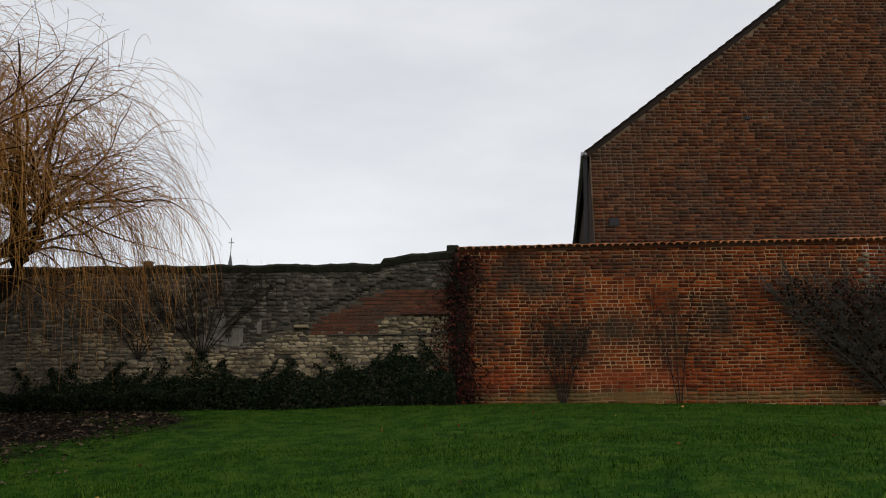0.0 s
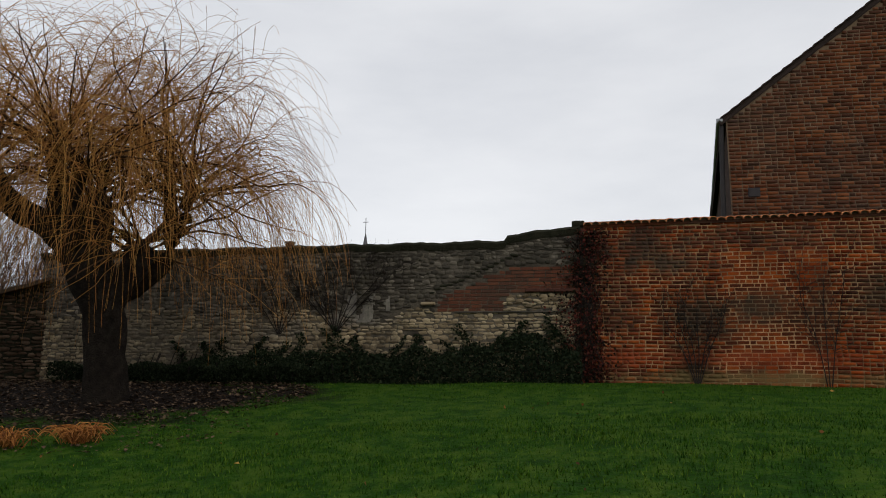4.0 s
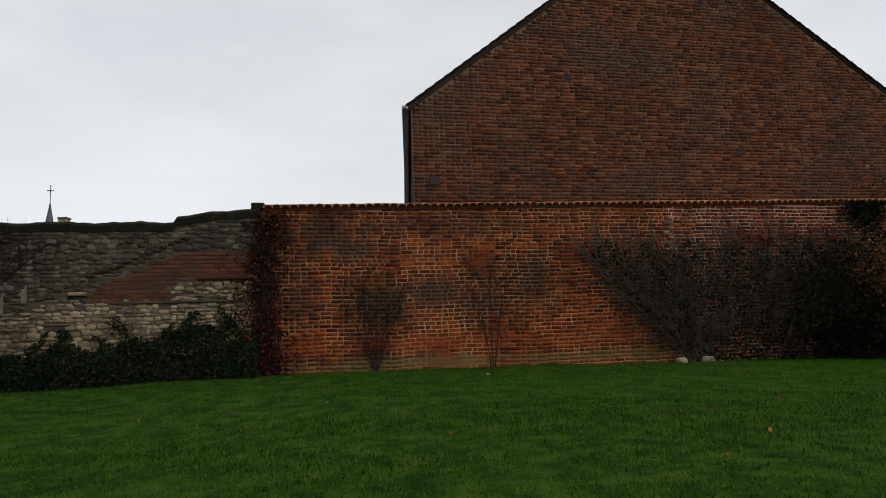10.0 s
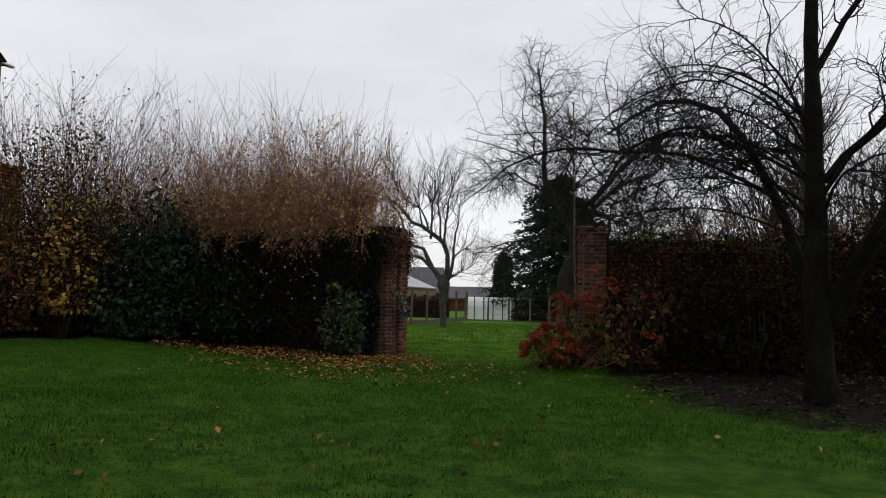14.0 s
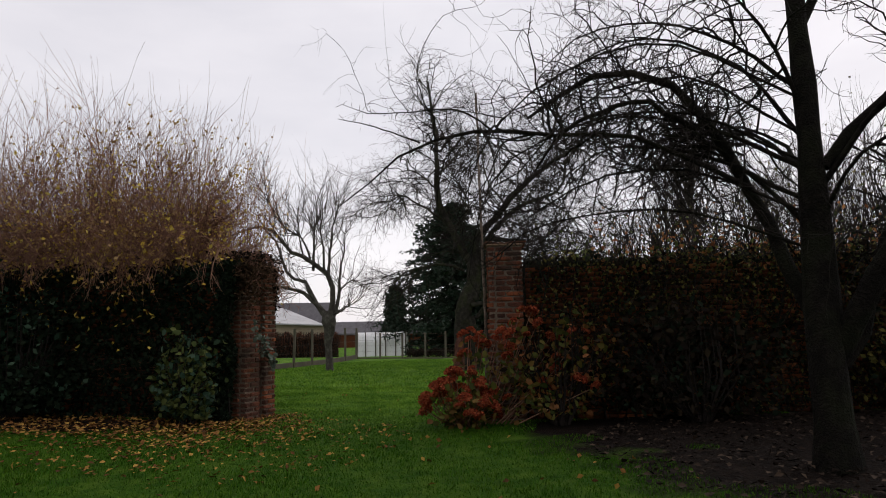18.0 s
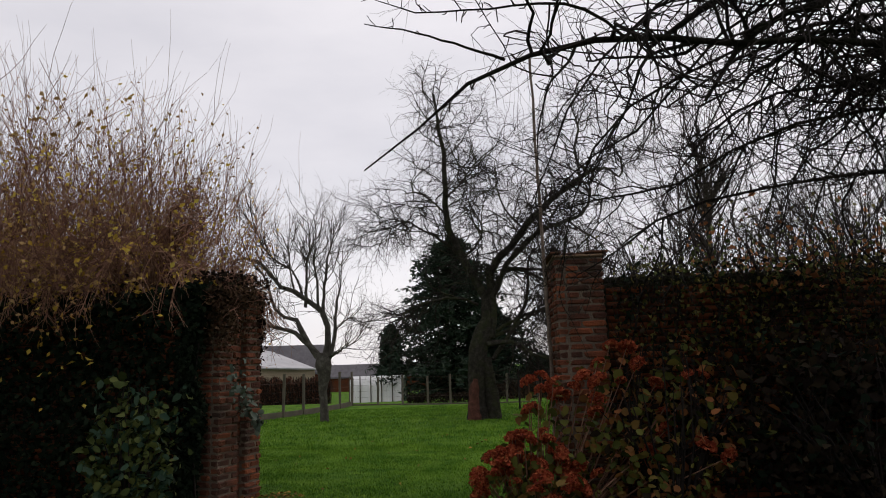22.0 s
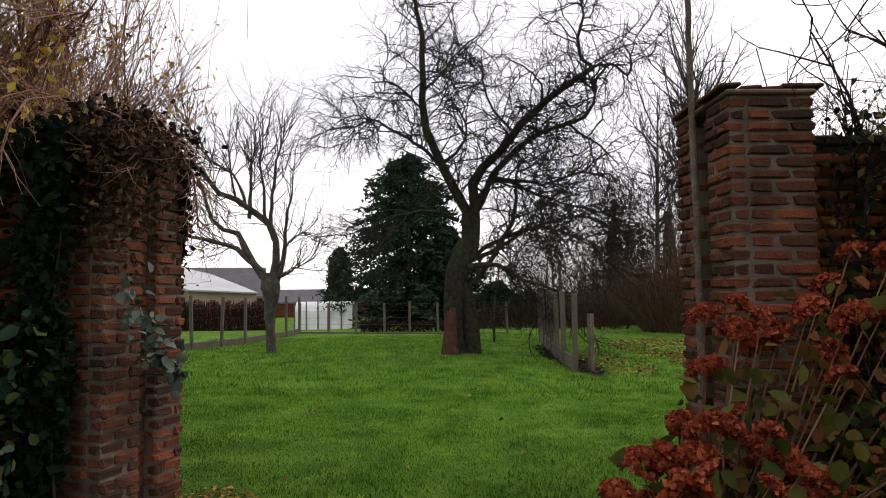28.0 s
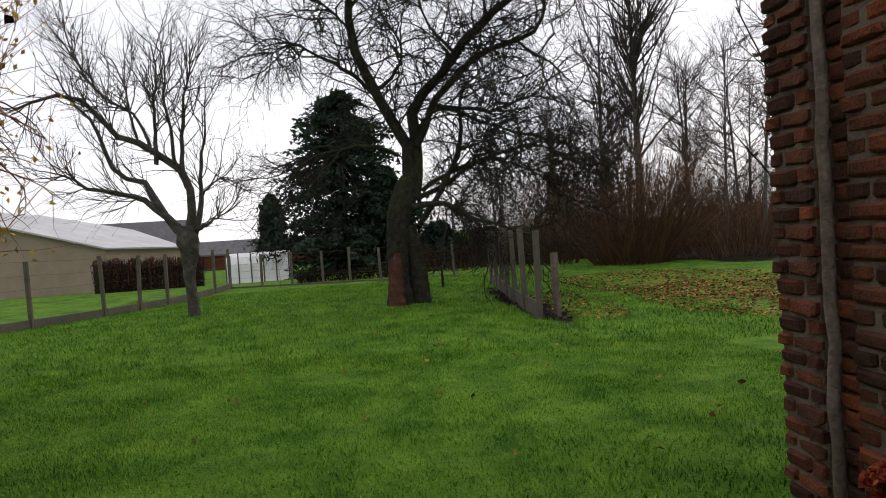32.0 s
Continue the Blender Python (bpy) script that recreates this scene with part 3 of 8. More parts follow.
def lawn_material():
    """Turf, with bare leaf-strewn earth in round patches under the trees and along the hedges."""
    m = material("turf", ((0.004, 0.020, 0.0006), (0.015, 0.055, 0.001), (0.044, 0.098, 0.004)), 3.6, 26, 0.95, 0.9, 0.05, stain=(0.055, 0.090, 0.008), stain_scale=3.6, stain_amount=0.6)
    nt = m.node_tree
    b = nt.nodes["Principled BSDF"]
    green = b.inputs["Base Color"].links[0].from_socket
    geo = nt.nodes.new("ShaderNodeNewGeometry")
    wob = node(nt, "ShaderNodeTexNoise", Scale=0.9, Detail=5.0)
    nt.links.new(geo.outputs["Position"], wob.inputs["Vector"])
    total = None
    for cx, cy, rx, ry in EARTH:
        mp = nt.nodes.new("ShaderNodeMapping")
        mp.vector_type = "POINT"
        mp.inputs["Location"].default_value = (-cx / rx, -cy / ry, 0)
        mp.inputs["Scale"].default_value = (1 / rx, 1 / ry, 0)
        nt.links.new(geo.outputs["Position"], mp.inputs[0])
        ln = nt.nodes.new("ShaderNodeVectorMath")
        ln.operation = "LENGTH"
        nt.links.new(mp.outputs[0], ln.inputs[0])
        ad = nt.nodes.new("ShaderNodeMath")
        ad.operation = "MULTIPLY_ADD"
        ad.inputs[1].default_value = 0.9
        nt.links.new(wob.outputs["Fac"], ad.inputs[0])
        nt.links.new(ln.outputs["Value"], ad.inputs[2])
        mr = nt.nodes.new("ShaderNodeMapRange")
        mr.inputs[1].default_value, mr.inputs[2].default_value = 1.3, 1.55
        mr.inputs[3].default_value, mr.inputs[4].default_value = 1.0, 0.0
        nt.links.new(ad.outputs[0], mr.inputs[0])
        if total is None:
            total = mr.outputs[0]
        else:
            mx = nt.nodes.new("ShaderNodeMath")
            mx.operation = "MAXIMUM"
            nt.links.new(total, mx.inputs[0])
            nt.links.new(mr.outputs[0], mx.inputs[1])
            total = mx.outputs[0]
    # soil coloured almost black, tree and wall shade included
    soil = node(nt, "ShaderNodeTexNoise", Scale=9.0, Detail=8.0, Roughness=0.75)
    nt.links.new(geo.outputs["Position"], soil.inputs["Vector"])
    rp = nt.nodes.new("ShaderNodeValToRGB")
    rp.color_ramp.elements[0].position, rp.color_ramp.elements[1].position = 0.35, 0.7
    rp.color_ramp.elements[0].color = (0.003, 0.0022, 0.0016, 1)
    rp.color_ramp.elements[1].color = (0.017, 0.010, 0.0065, 1)
    nt.links.new(soil.outputs["Fac"], rp.inputs[0])
    mix = nt.nodes.new("ShaderNodeMix")
    mix.data_type = "RGBA"
    nt.links.new(total, mix.inputs[0])
    # turf turns paler along x, up to the orchard's longer grass beyond the gate
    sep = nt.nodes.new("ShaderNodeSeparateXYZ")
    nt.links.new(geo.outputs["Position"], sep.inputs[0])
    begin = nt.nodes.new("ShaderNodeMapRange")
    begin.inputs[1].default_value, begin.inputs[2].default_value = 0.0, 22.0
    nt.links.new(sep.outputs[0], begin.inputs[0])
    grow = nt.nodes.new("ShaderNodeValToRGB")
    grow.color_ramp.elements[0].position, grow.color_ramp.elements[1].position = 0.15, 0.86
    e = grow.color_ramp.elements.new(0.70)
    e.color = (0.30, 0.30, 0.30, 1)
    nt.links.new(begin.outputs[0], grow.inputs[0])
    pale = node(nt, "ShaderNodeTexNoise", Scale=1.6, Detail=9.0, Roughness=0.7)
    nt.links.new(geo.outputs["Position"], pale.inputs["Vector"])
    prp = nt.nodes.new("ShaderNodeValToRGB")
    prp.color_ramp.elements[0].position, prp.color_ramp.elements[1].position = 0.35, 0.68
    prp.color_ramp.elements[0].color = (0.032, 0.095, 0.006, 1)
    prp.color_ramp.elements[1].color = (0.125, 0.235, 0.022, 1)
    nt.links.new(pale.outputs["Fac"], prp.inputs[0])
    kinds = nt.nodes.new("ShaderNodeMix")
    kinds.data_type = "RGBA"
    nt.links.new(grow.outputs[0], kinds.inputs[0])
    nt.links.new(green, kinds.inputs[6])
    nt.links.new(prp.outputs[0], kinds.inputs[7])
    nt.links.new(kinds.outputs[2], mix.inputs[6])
    nt.links.new(rp.outputs[0], mix.inputs[7])
    nt.links.new(mix.outputs[2], b.inputs["Base Color"])
    return m


# bare patches: centre and half sizes
EARTH = ((-8.6, 10.6, 4.2, 3.4), (12.6, -2.2, 3.4, 2.9), (14.4, -0.5, 2.2, 2.2), (15.0, 8.2, 0.9, 2.6), (28.5, 0.2, 4.0, 0.45), (44, -12, 10, 4), (-14, 9, 5, 5), (14.5, 12.2, 2.2, 1.2))


def earth_mask(x, y):
    m = np.full(np.shape(x), 9.0)
    for cx, cy, rx, ry in EARTH:
        m = np.minimum(m, np.hypot((x - cx) / rx, (y - cy) / ry))
    return m


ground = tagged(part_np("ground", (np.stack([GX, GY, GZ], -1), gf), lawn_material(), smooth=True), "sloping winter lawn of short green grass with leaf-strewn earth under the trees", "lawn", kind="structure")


def blades(rs, n, xr, yr, h, keep):
    x, y = rs.uniform(*xr, n), rs.uniform(*yr, n)
    ok = keep(x, y)
    x, y = x[ok], y[ok]
    n = len(x)
    z = ground_z(x, y) + np.sin(x * 1.9 + 1.3 * np.sin(y * 1.1)) * np.sin(y * 2.3 + np.sin(x * 0.9)) * 0.018 - 0.006
    tuft = 0.55 + 0.45 * np.sin(x * 2.1 + np.sin(y * 1.7)) * np.sin(y * 2.6 + np.sin(x * 1.3))
    hh = h * rs.uniform(0.5, 1.2, n) * (0.65 + 0.6 * tuft)
    a, lean = rs.uniform(0, 6.283, n), rs.uniform(0.1, 0.9, n)
    w = rs.uniform(0.005, 0.011, n) * (h / 0.06)
    base = np.stack([x, y, z], -1)
    sd = np.stack([np.cos(a), np.sin(a), np.zeros(n)], -1) * w[:, None]
    b2 = a + rs.uniform(-1, 1, n) + 1.57
    tip = base + np.stack([np.cos(b2) * hh * lean, np.sin(b2) * hh * lean, hh], -1)
    V = np.stack([base - sd, base + sd, tip], 1)
    return V.reshape(-1, 3), np.arange(3 * n).reshape(-1, 3)


rs = np.random.RandomState(11)


def on_lawn(x, y):
    return (earth_mask(x, y) > 0.82 + 0.25 * np.sin(x * 3.1) * np.sin(y * 2.7)) & (y < 13.2)


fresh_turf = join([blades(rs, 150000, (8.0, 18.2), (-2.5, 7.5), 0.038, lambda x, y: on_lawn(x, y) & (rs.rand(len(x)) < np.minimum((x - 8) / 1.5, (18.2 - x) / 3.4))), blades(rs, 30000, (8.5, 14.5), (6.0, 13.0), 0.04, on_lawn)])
tagged(part_np("grass", fresh_turf, m_grass_mid), "mid-green grass blades near the gate", "grass", kind="stuff")
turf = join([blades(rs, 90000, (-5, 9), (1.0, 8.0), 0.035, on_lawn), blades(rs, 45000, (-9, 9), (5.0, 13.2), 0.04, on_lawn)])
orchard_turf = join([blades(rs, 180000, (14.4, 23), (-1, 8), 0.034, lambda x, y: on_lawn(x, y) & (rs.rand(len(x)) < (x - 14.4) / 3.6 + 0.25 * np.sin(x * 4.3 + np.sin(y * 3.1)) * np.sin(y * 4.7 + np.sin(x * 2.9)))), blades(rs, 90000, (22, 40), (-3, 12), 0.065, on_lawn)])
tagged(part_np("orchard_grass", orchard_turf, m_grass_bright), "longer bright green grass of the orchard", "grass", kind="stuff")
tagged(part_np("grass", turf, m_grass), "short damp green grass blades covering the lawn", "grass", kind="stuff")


# ---- walls ----
def courses(rs, u0, u1, z0, z1, course, length, inside, gap=0.012, wild=0.0, short=0.2):
    """Bricks or stones in courses on a wall: rows of (u, z, width, height)."""
    out, z, row = [], z0, 0
    while z < z1:
        h = course * (1 + wild * rs.uniform(-0.35, 0.45))
        u = u0 - rs.uniform(0, length) if wild else u0 - (length / 2 if row % 2 else 0)
        while u < u1:
            w = length * ((rs.uniform(0.55, 1.5)) if wild else (0.5 if rs.rand() < short else 1.0) * rs.uniform(0.96, 1.04))
            a, b = max(u, u0), min(u + w, u1)
            if b - a > 0.05 and inside((a + b) / 2, z + h / 2):
                out.append(((a + b) / 2, z + h / 2 + wild * h * rs.uniform(-0.3, 0.3), b - a - gap, h * (1 + wild * rs.uniform(-0.32, 0.2)) - gap))
            u += w
        z += h
        row += 1
    return np.array(out)


def wall_boxes(rs, rows, y, deep=0.03, rough=0.008):
    """Those bricks as boxes on the plane y, facing -y."""
    n = len(rows)
    pr = rs.uniform(0.3, 1.0, n) * rough
    C = np.stack([rows[:, 0], y + deep / 2 - pr, rows[:, 1]], -1)
    S = np.stack([rows[:, 2], np.full(n, deep), rows[:, 3]], -1)
    return C, S


def rubble(rs, rows, y, deep=0.04, rough=0.02, sides=8):
    """Irregular rounded stones in those places, facing -y."""
    n = len(rows)
    a = (np.arange(sides)[None] + rs.uniform(-0.28, 0.28, (n, sides))) * 2 * math.pi / sides + rs.uniform(0, 6.283, (n, 1))
    c, d = np.cos(a), np.sin(a)
    q = (np.abs(c) ** 7 + np.abs(d) ** 7) ** (-1 / 7) * rs.uniform(0.88, 1.12, (n, sides))
    lean = rs.normal(0, 0.10, (n, 1))
    px, pz = c * q * rows[:, 2:3] / 2, d * q * rows[:, 3:4] / 2
    px, pz = px - lean * pz, pz + lean * px
    pr = (rs.uniform(0.2, 1.0, n) * rough)[:, None]
    U, Z = rows[:, 0:1] + px, rows[:, 1:2] + pz
    back = np.stack([U, np.full(U.shape, y + deep), Z], -1)
    edge = np.stack([U, np.broadcast_to(y - pr * 0.35, U.shape), Z], -1)
    face = np.stack([rows[:, 0:1] + px * 0.84, np.broadcast_to(y - pr, U.shape) + rs.uniform(-0.004, 0.004, U.shape), rows[:, 1:2] + pz * 0.84], -1)
    mid = np.stack([rows[:, 0], y - pr[:, 0] * 1.05, rows[:, 1]], -1)[:, None]
    V = np.concatenate([back, edge, face, mid], 1)
    i = np.arange(sides)
    j = (i + 1) % sides
    m = np.full(sides, 3 * sides)
    F = np.concatenate([np.stack(t, -1) for t in ((i, j, j + sides), (i, j + sides, i + sides), (i + sides, j + sides, j + 2 * sides), (i + sides, j + 2 * sides, i + 2 * sides), (i + 2 * sides, j + 2 * sides, m))])
    F = F[None] + (3 * sides + 1) * np.arange(n)[:, None, None]
    return V.reshape(-1, 3), F.reshape(-1, 3)


def stone_mesh(name, mat, seed):
    """A unit rubble stone."""
    return grid_mesh(name, *rubble(np.random.RandomState(seed), np.array([(0.0, 0.0, 1.0, 1.0)]), -0.25, 0.6, 0.45), mat)


def brick_mesh(name, mat, seed=0, worn=0.03, edge=0.07):
    """A unit brick with worn, chamfered edges."""
    bm = bmesh.new()
    bmesh.ops.create_cube(bm, size=1.0)
    bmesh.ops.bevel(bm, geom=bm.edges[:], offset=edge, segments=1, affect="EDGES")
    r = random.Random(seed)
    for v in bm.verts:
        v.co += Vector((r.uniform(-worn, worn), r.uniform(-worn, worn), r.uniform(-worn, worn) * 1.7))
    me = bpy.data.meshes.new(name)
    bm.to_mesh(me)
    bm.free()
    me.materials.append(mat)
    return me


def pieces(name, meshes, C, S, parent, turn=None):
    for i in range(len(C)):
        ob = new(name, meshes[i % len(meshes)])
        ob.matrix_basis = Matrix.LocRotScale(Vector(C[i]), Euler((0, 0, turn[i])) if turn is not None else None, Vector(S[i]))
        ob.parent = parent
        ob.matrix_parent_inverse = parent.matrix_basis.inverted()


# red garden wall, x 0 to 16, face at y 13.57
rs = np.random.RandomState(3)
WY = 13.57


def cope_z(x):
    return 3.535 + 0.016 * x


WE = 14.95
SPLIT = 8.0
bm = prism([(0.0, -0.2), (SPLIT, -0.2), (SPLIT, cope_z(SPLIT)), (0.0, cope_z(0))], WY - 0.001, WY + 0.42)
wall_red = tagged(part("wall_red_brick", bm, m_mortar), "tall old red brick garden wall with pale lime joints", "garden wall", kind="structure")
part("wall_section", prism([(SPLIT, -0.2), (WE, -0.2), (WE, cope_z(WE)), (SPLIT, cope_z(SPLIT))], WY - 0.001, WY + 0.42), m_mortar_pale, wall_red, "later stretch of wall with whiter joints")
rows = courses(rs, 0.0, WE - 0.02, 0.3, 3.9, 0.074, 0.215, lambda u, z: z < cope_z(u) - 0.05, 0.019, 0.0, 0.42)
rows[:, 1] += 0.007 * np.sin(rows[:, 0] * 2.1) + 0.004 * np.sin(rows[:, 0] * 7.3)
C, S = wall_boxes(rs, rows, WY - 0.005, 0.034, 0.006)
# ragged pale toothing where the two stretches of wall meet
tz_ = np.arange(1.9, 3.45, 0.105)
tooth = np.stack([SPLIT + np.where(np.arange(len(tz_)) % 2, -0.05, 0.05) + rs.uniform(-0.03, 0.03, len(tz_)), tz_, rs.uniform(0.12, 0.26, len(tz_)), np.full(len(tz_), 0.085)], -1)
part_np("toothing", rubble(rs, tooth, WY - 0.02, 0.04, 0.02), m_lime, wall_red, "pale toothing stones at a joint in the wall")["kind"] = "stuff"
close = (np.abs(rows[:, 0] - 3.4) < 0.95) & (np.abs(rows[:, 1] - 1.7) < 1.35)
part_np("brickwork", boxes(C[~close], S[~close], 0.0045, 5), m_brick, wall_red, "weathered red bricks in running bond")["kind"] = "stuff"
BRICK_A = [brick_mesh("brick", m_brick_piece, i) for i in range(3)]
LATE = [("brick", BRICK_A, C[close], S[close], wall_red)]
# string course under the coping, its dark colour standing in for the tiles' shadow
part("string_course", prism([(0.0, cope_z(0) - 0.06), (WE, cope_z(WE) - 0.06), (WE, cope_z(WE) - 0.005), (0.0, cope_z(0) - 0.005)], WY - 0.03, WY + 0.01), m_brick_dull, wall_red, "projecting brick course under the coping, dark for the tiles' shadow line")


def coping_tile():
    """A half-round clay tile that lies across the wall's top."""
    bm = bmesh.new()
    n = 6
    ring = []
    for end in (-0.30, 0.16):
        for r in (0.088, 0.074):
            ring.append([bm.verts.new((math.cos(math.pi * i / n) * r, end, math.sin(math.pi * i / n) * r * 0.7 + (0.0 if end < 0 else 0.09))) for i in range(n + 1)])
    a, b, c, d = ring
    for i in range(n):
        bm.faces.new((a[i], a[i + 1], c[i + 1], c[i]))
        bm.faces.new((b[i + 1], b[i], d[i], d[i + 1]))
        bm.faces.new((a[i + 1], a[i], b[i], b[i + 1]))
        bm.faces.new((c[i], c[i + 1], d[i + 1], d[i]))
    me = bpy.data.meshes.new("coping_tile")
    bm.to_mesh(me)
    bm.free()
    me.materials.append(m_tile)
    return me


TILE = coping_tile()
xs = np.arange(0.08, WE, 0.152)
LATE.append(("coping_tile", [TILE], np.stack([xs, np.full(len(xs), WY + 0.2), cope_z(xs) - 0.02 + rs.uniform(-0.008, 0.008, len(xs))], -1), np.ones((len(xs), 3)), wall_red))
part("coping_bed", prism([(0.0, cope_z(0) - 0.003), (WE, cope_z(WE) - 0.003), (WE, cope_z(WE) + 0.055), (0.0, cope_z(0) + 0.055)], WY - 0.01, WY + 0.40), m_mortar_dull, wall_red, "grey mortar bed under the coping tiles")


# old stone wall to the left, x -11.7 to 0
def old_top(x):
    x = np.asarray(x, float)
    return np.where(x > -1.5, 3.37 + (x + 1.5) * 0.12, 3.27 + 0.004 * (x + 1.6)) + 0.012 * np.sin(x * 5.1) + 0.006 * np.sin(x * 11.7)


ox = np.linspace(-11.7, 0.0, 60)
outline = [(float(x), -0.2) for x in (-11.7, 0.0)] + [(float(x), float(old_top(x)) - 0.06) for x in ox[::-1]]
wall_old = tagged(part("wall_old_stone", prism(outline, WY - 0.002, WY + 0.5), m_grey_mortar), "patched old wall of limestone rubble and brick, grey with lichen", "garden wall", kind="structure")


def in_brick_patch(u, z):
    return (-2.85 < u < -1.52 and 1.88 < z < 2.14 + (u + 2.85) * 0.42 + 0.04 * math.sin(u * 30)) or (-1.52 < u < -0.1 and 2.26 < z < 2.78)


def in_recess(u, z):
    return -1.05 < u < -0.18 and 1.93 < z < 2.26


def in_quoin(u, z):
    return -1.52 < u < -1.05 and 1.88 < z < 2.26


def low_line(u):
    return 1.92 + 0.10 * math.sin(u * 1.9) + 0.09 * math.sin(u * 5.3 + 1) + 0.05 * math.sin(u * 13)


rows = courses(rs, -11.6, 0.0, 0.3, 1.95, 0.070, 0.135, lambda u, z: z < (low_line(u) if u < -2.5 else 1.87) + rs.normal(0, 0.06), 0.004, 1.0)
C, S = wall_boxes(rs, rows, WY, 0.05, 0.018)
close = (np.abs(rows[:, 0] + 2.3) < 1.7) & (rows[:, 1] > 1.1)
part_np("rubble_stones", rubble(rs, rows[~close], WY, 0.03, 0.026), m_lime, wall_old, "cream limestone rubble")["kind"] = "stuff"
STONE = [stone_mesh("stone", m_lime_piece, i + 9) for i in range(8)]
LATE.append(("stone", STONE, C[close], S[close], wall_old))
rows = courses(rs, -11.6, 0.0, 1.75, 3.3, 0.075, 0.13, lambda u, z: z > (low_line(u) if u < -2.5 else 1.87) and z < old_top(u) - 0.1 and not in_brick_patch(u, z), 0.004, 1.0)
C, S = wall_boxes(rs, rows, WY, 0.04, 0.014)
quoin = np.array([(in_quoin(u, z) or in_recess(u, z)) for u, z in rows[:, :2]])
part_np("grey_stones", rubble(rs, rows[~quoin], WY, 0.03, 0.024), m_grey_stone, wall_old, "lichen-dark grey stones")["kind"] = "stuff"
part_np("quoin_stones", rubble(rs, rows[quoin], WY, 0.03, 0.034), m_lime, wall_old, "cream stones beside the blocked opening")["kind"] = "stuff"
rows = courses(rs, -2.85, -0.1, 1.88, 2.8, 0.072, 0.22, in_brick_patch, 0.017, 0.0, 0.4)
C, S = wall_boxes(rs, rows, WY - 0.005, 0.03, 0.012)
LATE.append(("brick", [brick_mesh("brick", m_patch_brick, i + 30, 0.05) for i in range(3)], C, S, wall_old))
part("lintel", bevel_box((1.0, 0.12, 0.07), 0.015, 1, (-0.62, WY - 0.02, 2.28)), m_bark_red, wall_old, "sagging dark timber lintel")
part("shelf_stone", bevel_box((0.28, 0.14, 0.06), 0.015, 1, (-3.02, WY - 0.05, 2.04)), m_lime, wall_old, "projecting pale ledge stone")
part("slate_string", bevel_box((2.3, 0.06, 0.035), 0.006, 1, (-1.35, WY - 0.01, 1.875)), m_grey_stone, wall_old, "thin dark string of stone")
# scar of an old lean-to roof above the brick patch
st_ = np.linspace(0, 1, 15)
scar = np.stack([-2.95 + 1.62 * st_, 2.27 + 0.70 * st_ + rs.normal(0, 0.012, 15), rs.uniform(0.09, 0.16, 15), rs.uniform(0.035, 0.06, 15)], -1)
part_np("roof_scar", rubble(rs, scar, WY - 0.02, 0.04, 0.02), m_moss_shade, wall_old, "dark sloping scar of a vanished roof")["kind"] = "stuff"
# smear of render
bm = bmesh.new()
bmesh.ops.create_grid(bm, x_segments=60, y_segments=24, size=0.5, matrix=Matrix.Translation((-4.4, WY - 0.030, 1.85)) @ Matrix.Rotation(radians(90), 4, "X") @ Matrix.Diagonal((2.6, 1.4, 1, 1)))
kill = []
for v in bm.verts:
    e = math.hypot((v.co.x + 4.4) / 1.0, (v.co.z - 1.85) / 0.42) + 0.9 * noise.noise(Vector((v.co.x * 5.1, 0, v.co.z * 2.0))) + 0.4 * noise.noise(Vector((v.co.x * 13, 0, v.co.z * 9)))
    v.co.y += 0.012 * noise.noise(v.co * 4)
    if e > 0.62:
        kill.append(v)
bmesh.ops.delete(bm, geom=kill, context="VERTS")
part("render_patch", bm, m_plaster, wall_old, "smear of pale grey render")
# mossy capping, a rounded crest that follows the wall's top
bm = bmesh.new()
ring = []
for x in np.arange(-11.75, -0.02, 0.07):
    zt = float(old_top(x)) + 0.012 * noise.noise(Vector((x * 6, 0, 3)))
    prof = ((-0.03, -0.16), (-0.06, -0.05), (-0.01, 0.0), (0.25, 0.03), (0.5, 0.0), (0.54, -0.14))
    ring.append([bm.verts.new((x, WY + py + 0.02 * noise.noise(Vector((x * 8, py * 9, 1))), zt + pz + 0.012 * noise.noise(Vector((x * 9, py * 7, 7))))) for py, pz in prof])
for p, q in zip(ring[:-1], ring[1:]):
    for i in range(5):
        bm.faces.new((p[i], q[i], q[i + 1], p[i + 1]))
bm.faces.new(ring[0])
bm.faces.new(ring[-1][::-1])
bmesh.ops.recalc_face_normals(bm, faces=bm.faces[:])
part("capping", bm, m_moss_shade, wall_old, "dark mossy crest of the wall")
part("end_cap", bevel_box((0.24, 0.5, 0.12), 0.02, 1, (-0.1, WY + 0.24, 3.57)), m_moss_shade, wall_old)


# ---- the house behind the red wall ----
house = thing("house", (9, 18, 0.3), "large brick house with a windowless weathered gable above the garden wall", "house")
HY = 14.44
GA = [(2.9, 0.0), (15.12, 0.0), (15.12, 6.24), (8.97, 10.46), (2.9, 5.78)]


def under_roof(u, z, pad=0.06):
    return z < min(5.78 + 0.772 * (u - 2.9), 6.24 + 0.686 * (15.12 - u)) - pad and 2.95 < u < 15.08


bm = bmesh.new()
skew = 1.7
fr = [bm.verts.new((x, HY - 0.001, z)) for x, z in GA]
bk = [bm.verts.new((x + skew, HY + 10.0, z)) for x, z in GA]
bm.faces.new(fr)
bm.faces.new(bk[::-1])
for i in range(5):
    bm.faces.new((fr[i], bk[i], bk[(i + 1) % 5], fr[(i + 1) % 5]))
bmesh.ops.recalc_face_normals(bm, faces=bm.faces[:])
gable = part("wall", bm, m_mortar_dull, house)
# faces other than the gable front take the shade-darkened colour
gable.data.materials.append(m_side_shade)
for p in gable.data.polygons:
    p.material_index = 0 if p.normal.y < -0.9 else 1
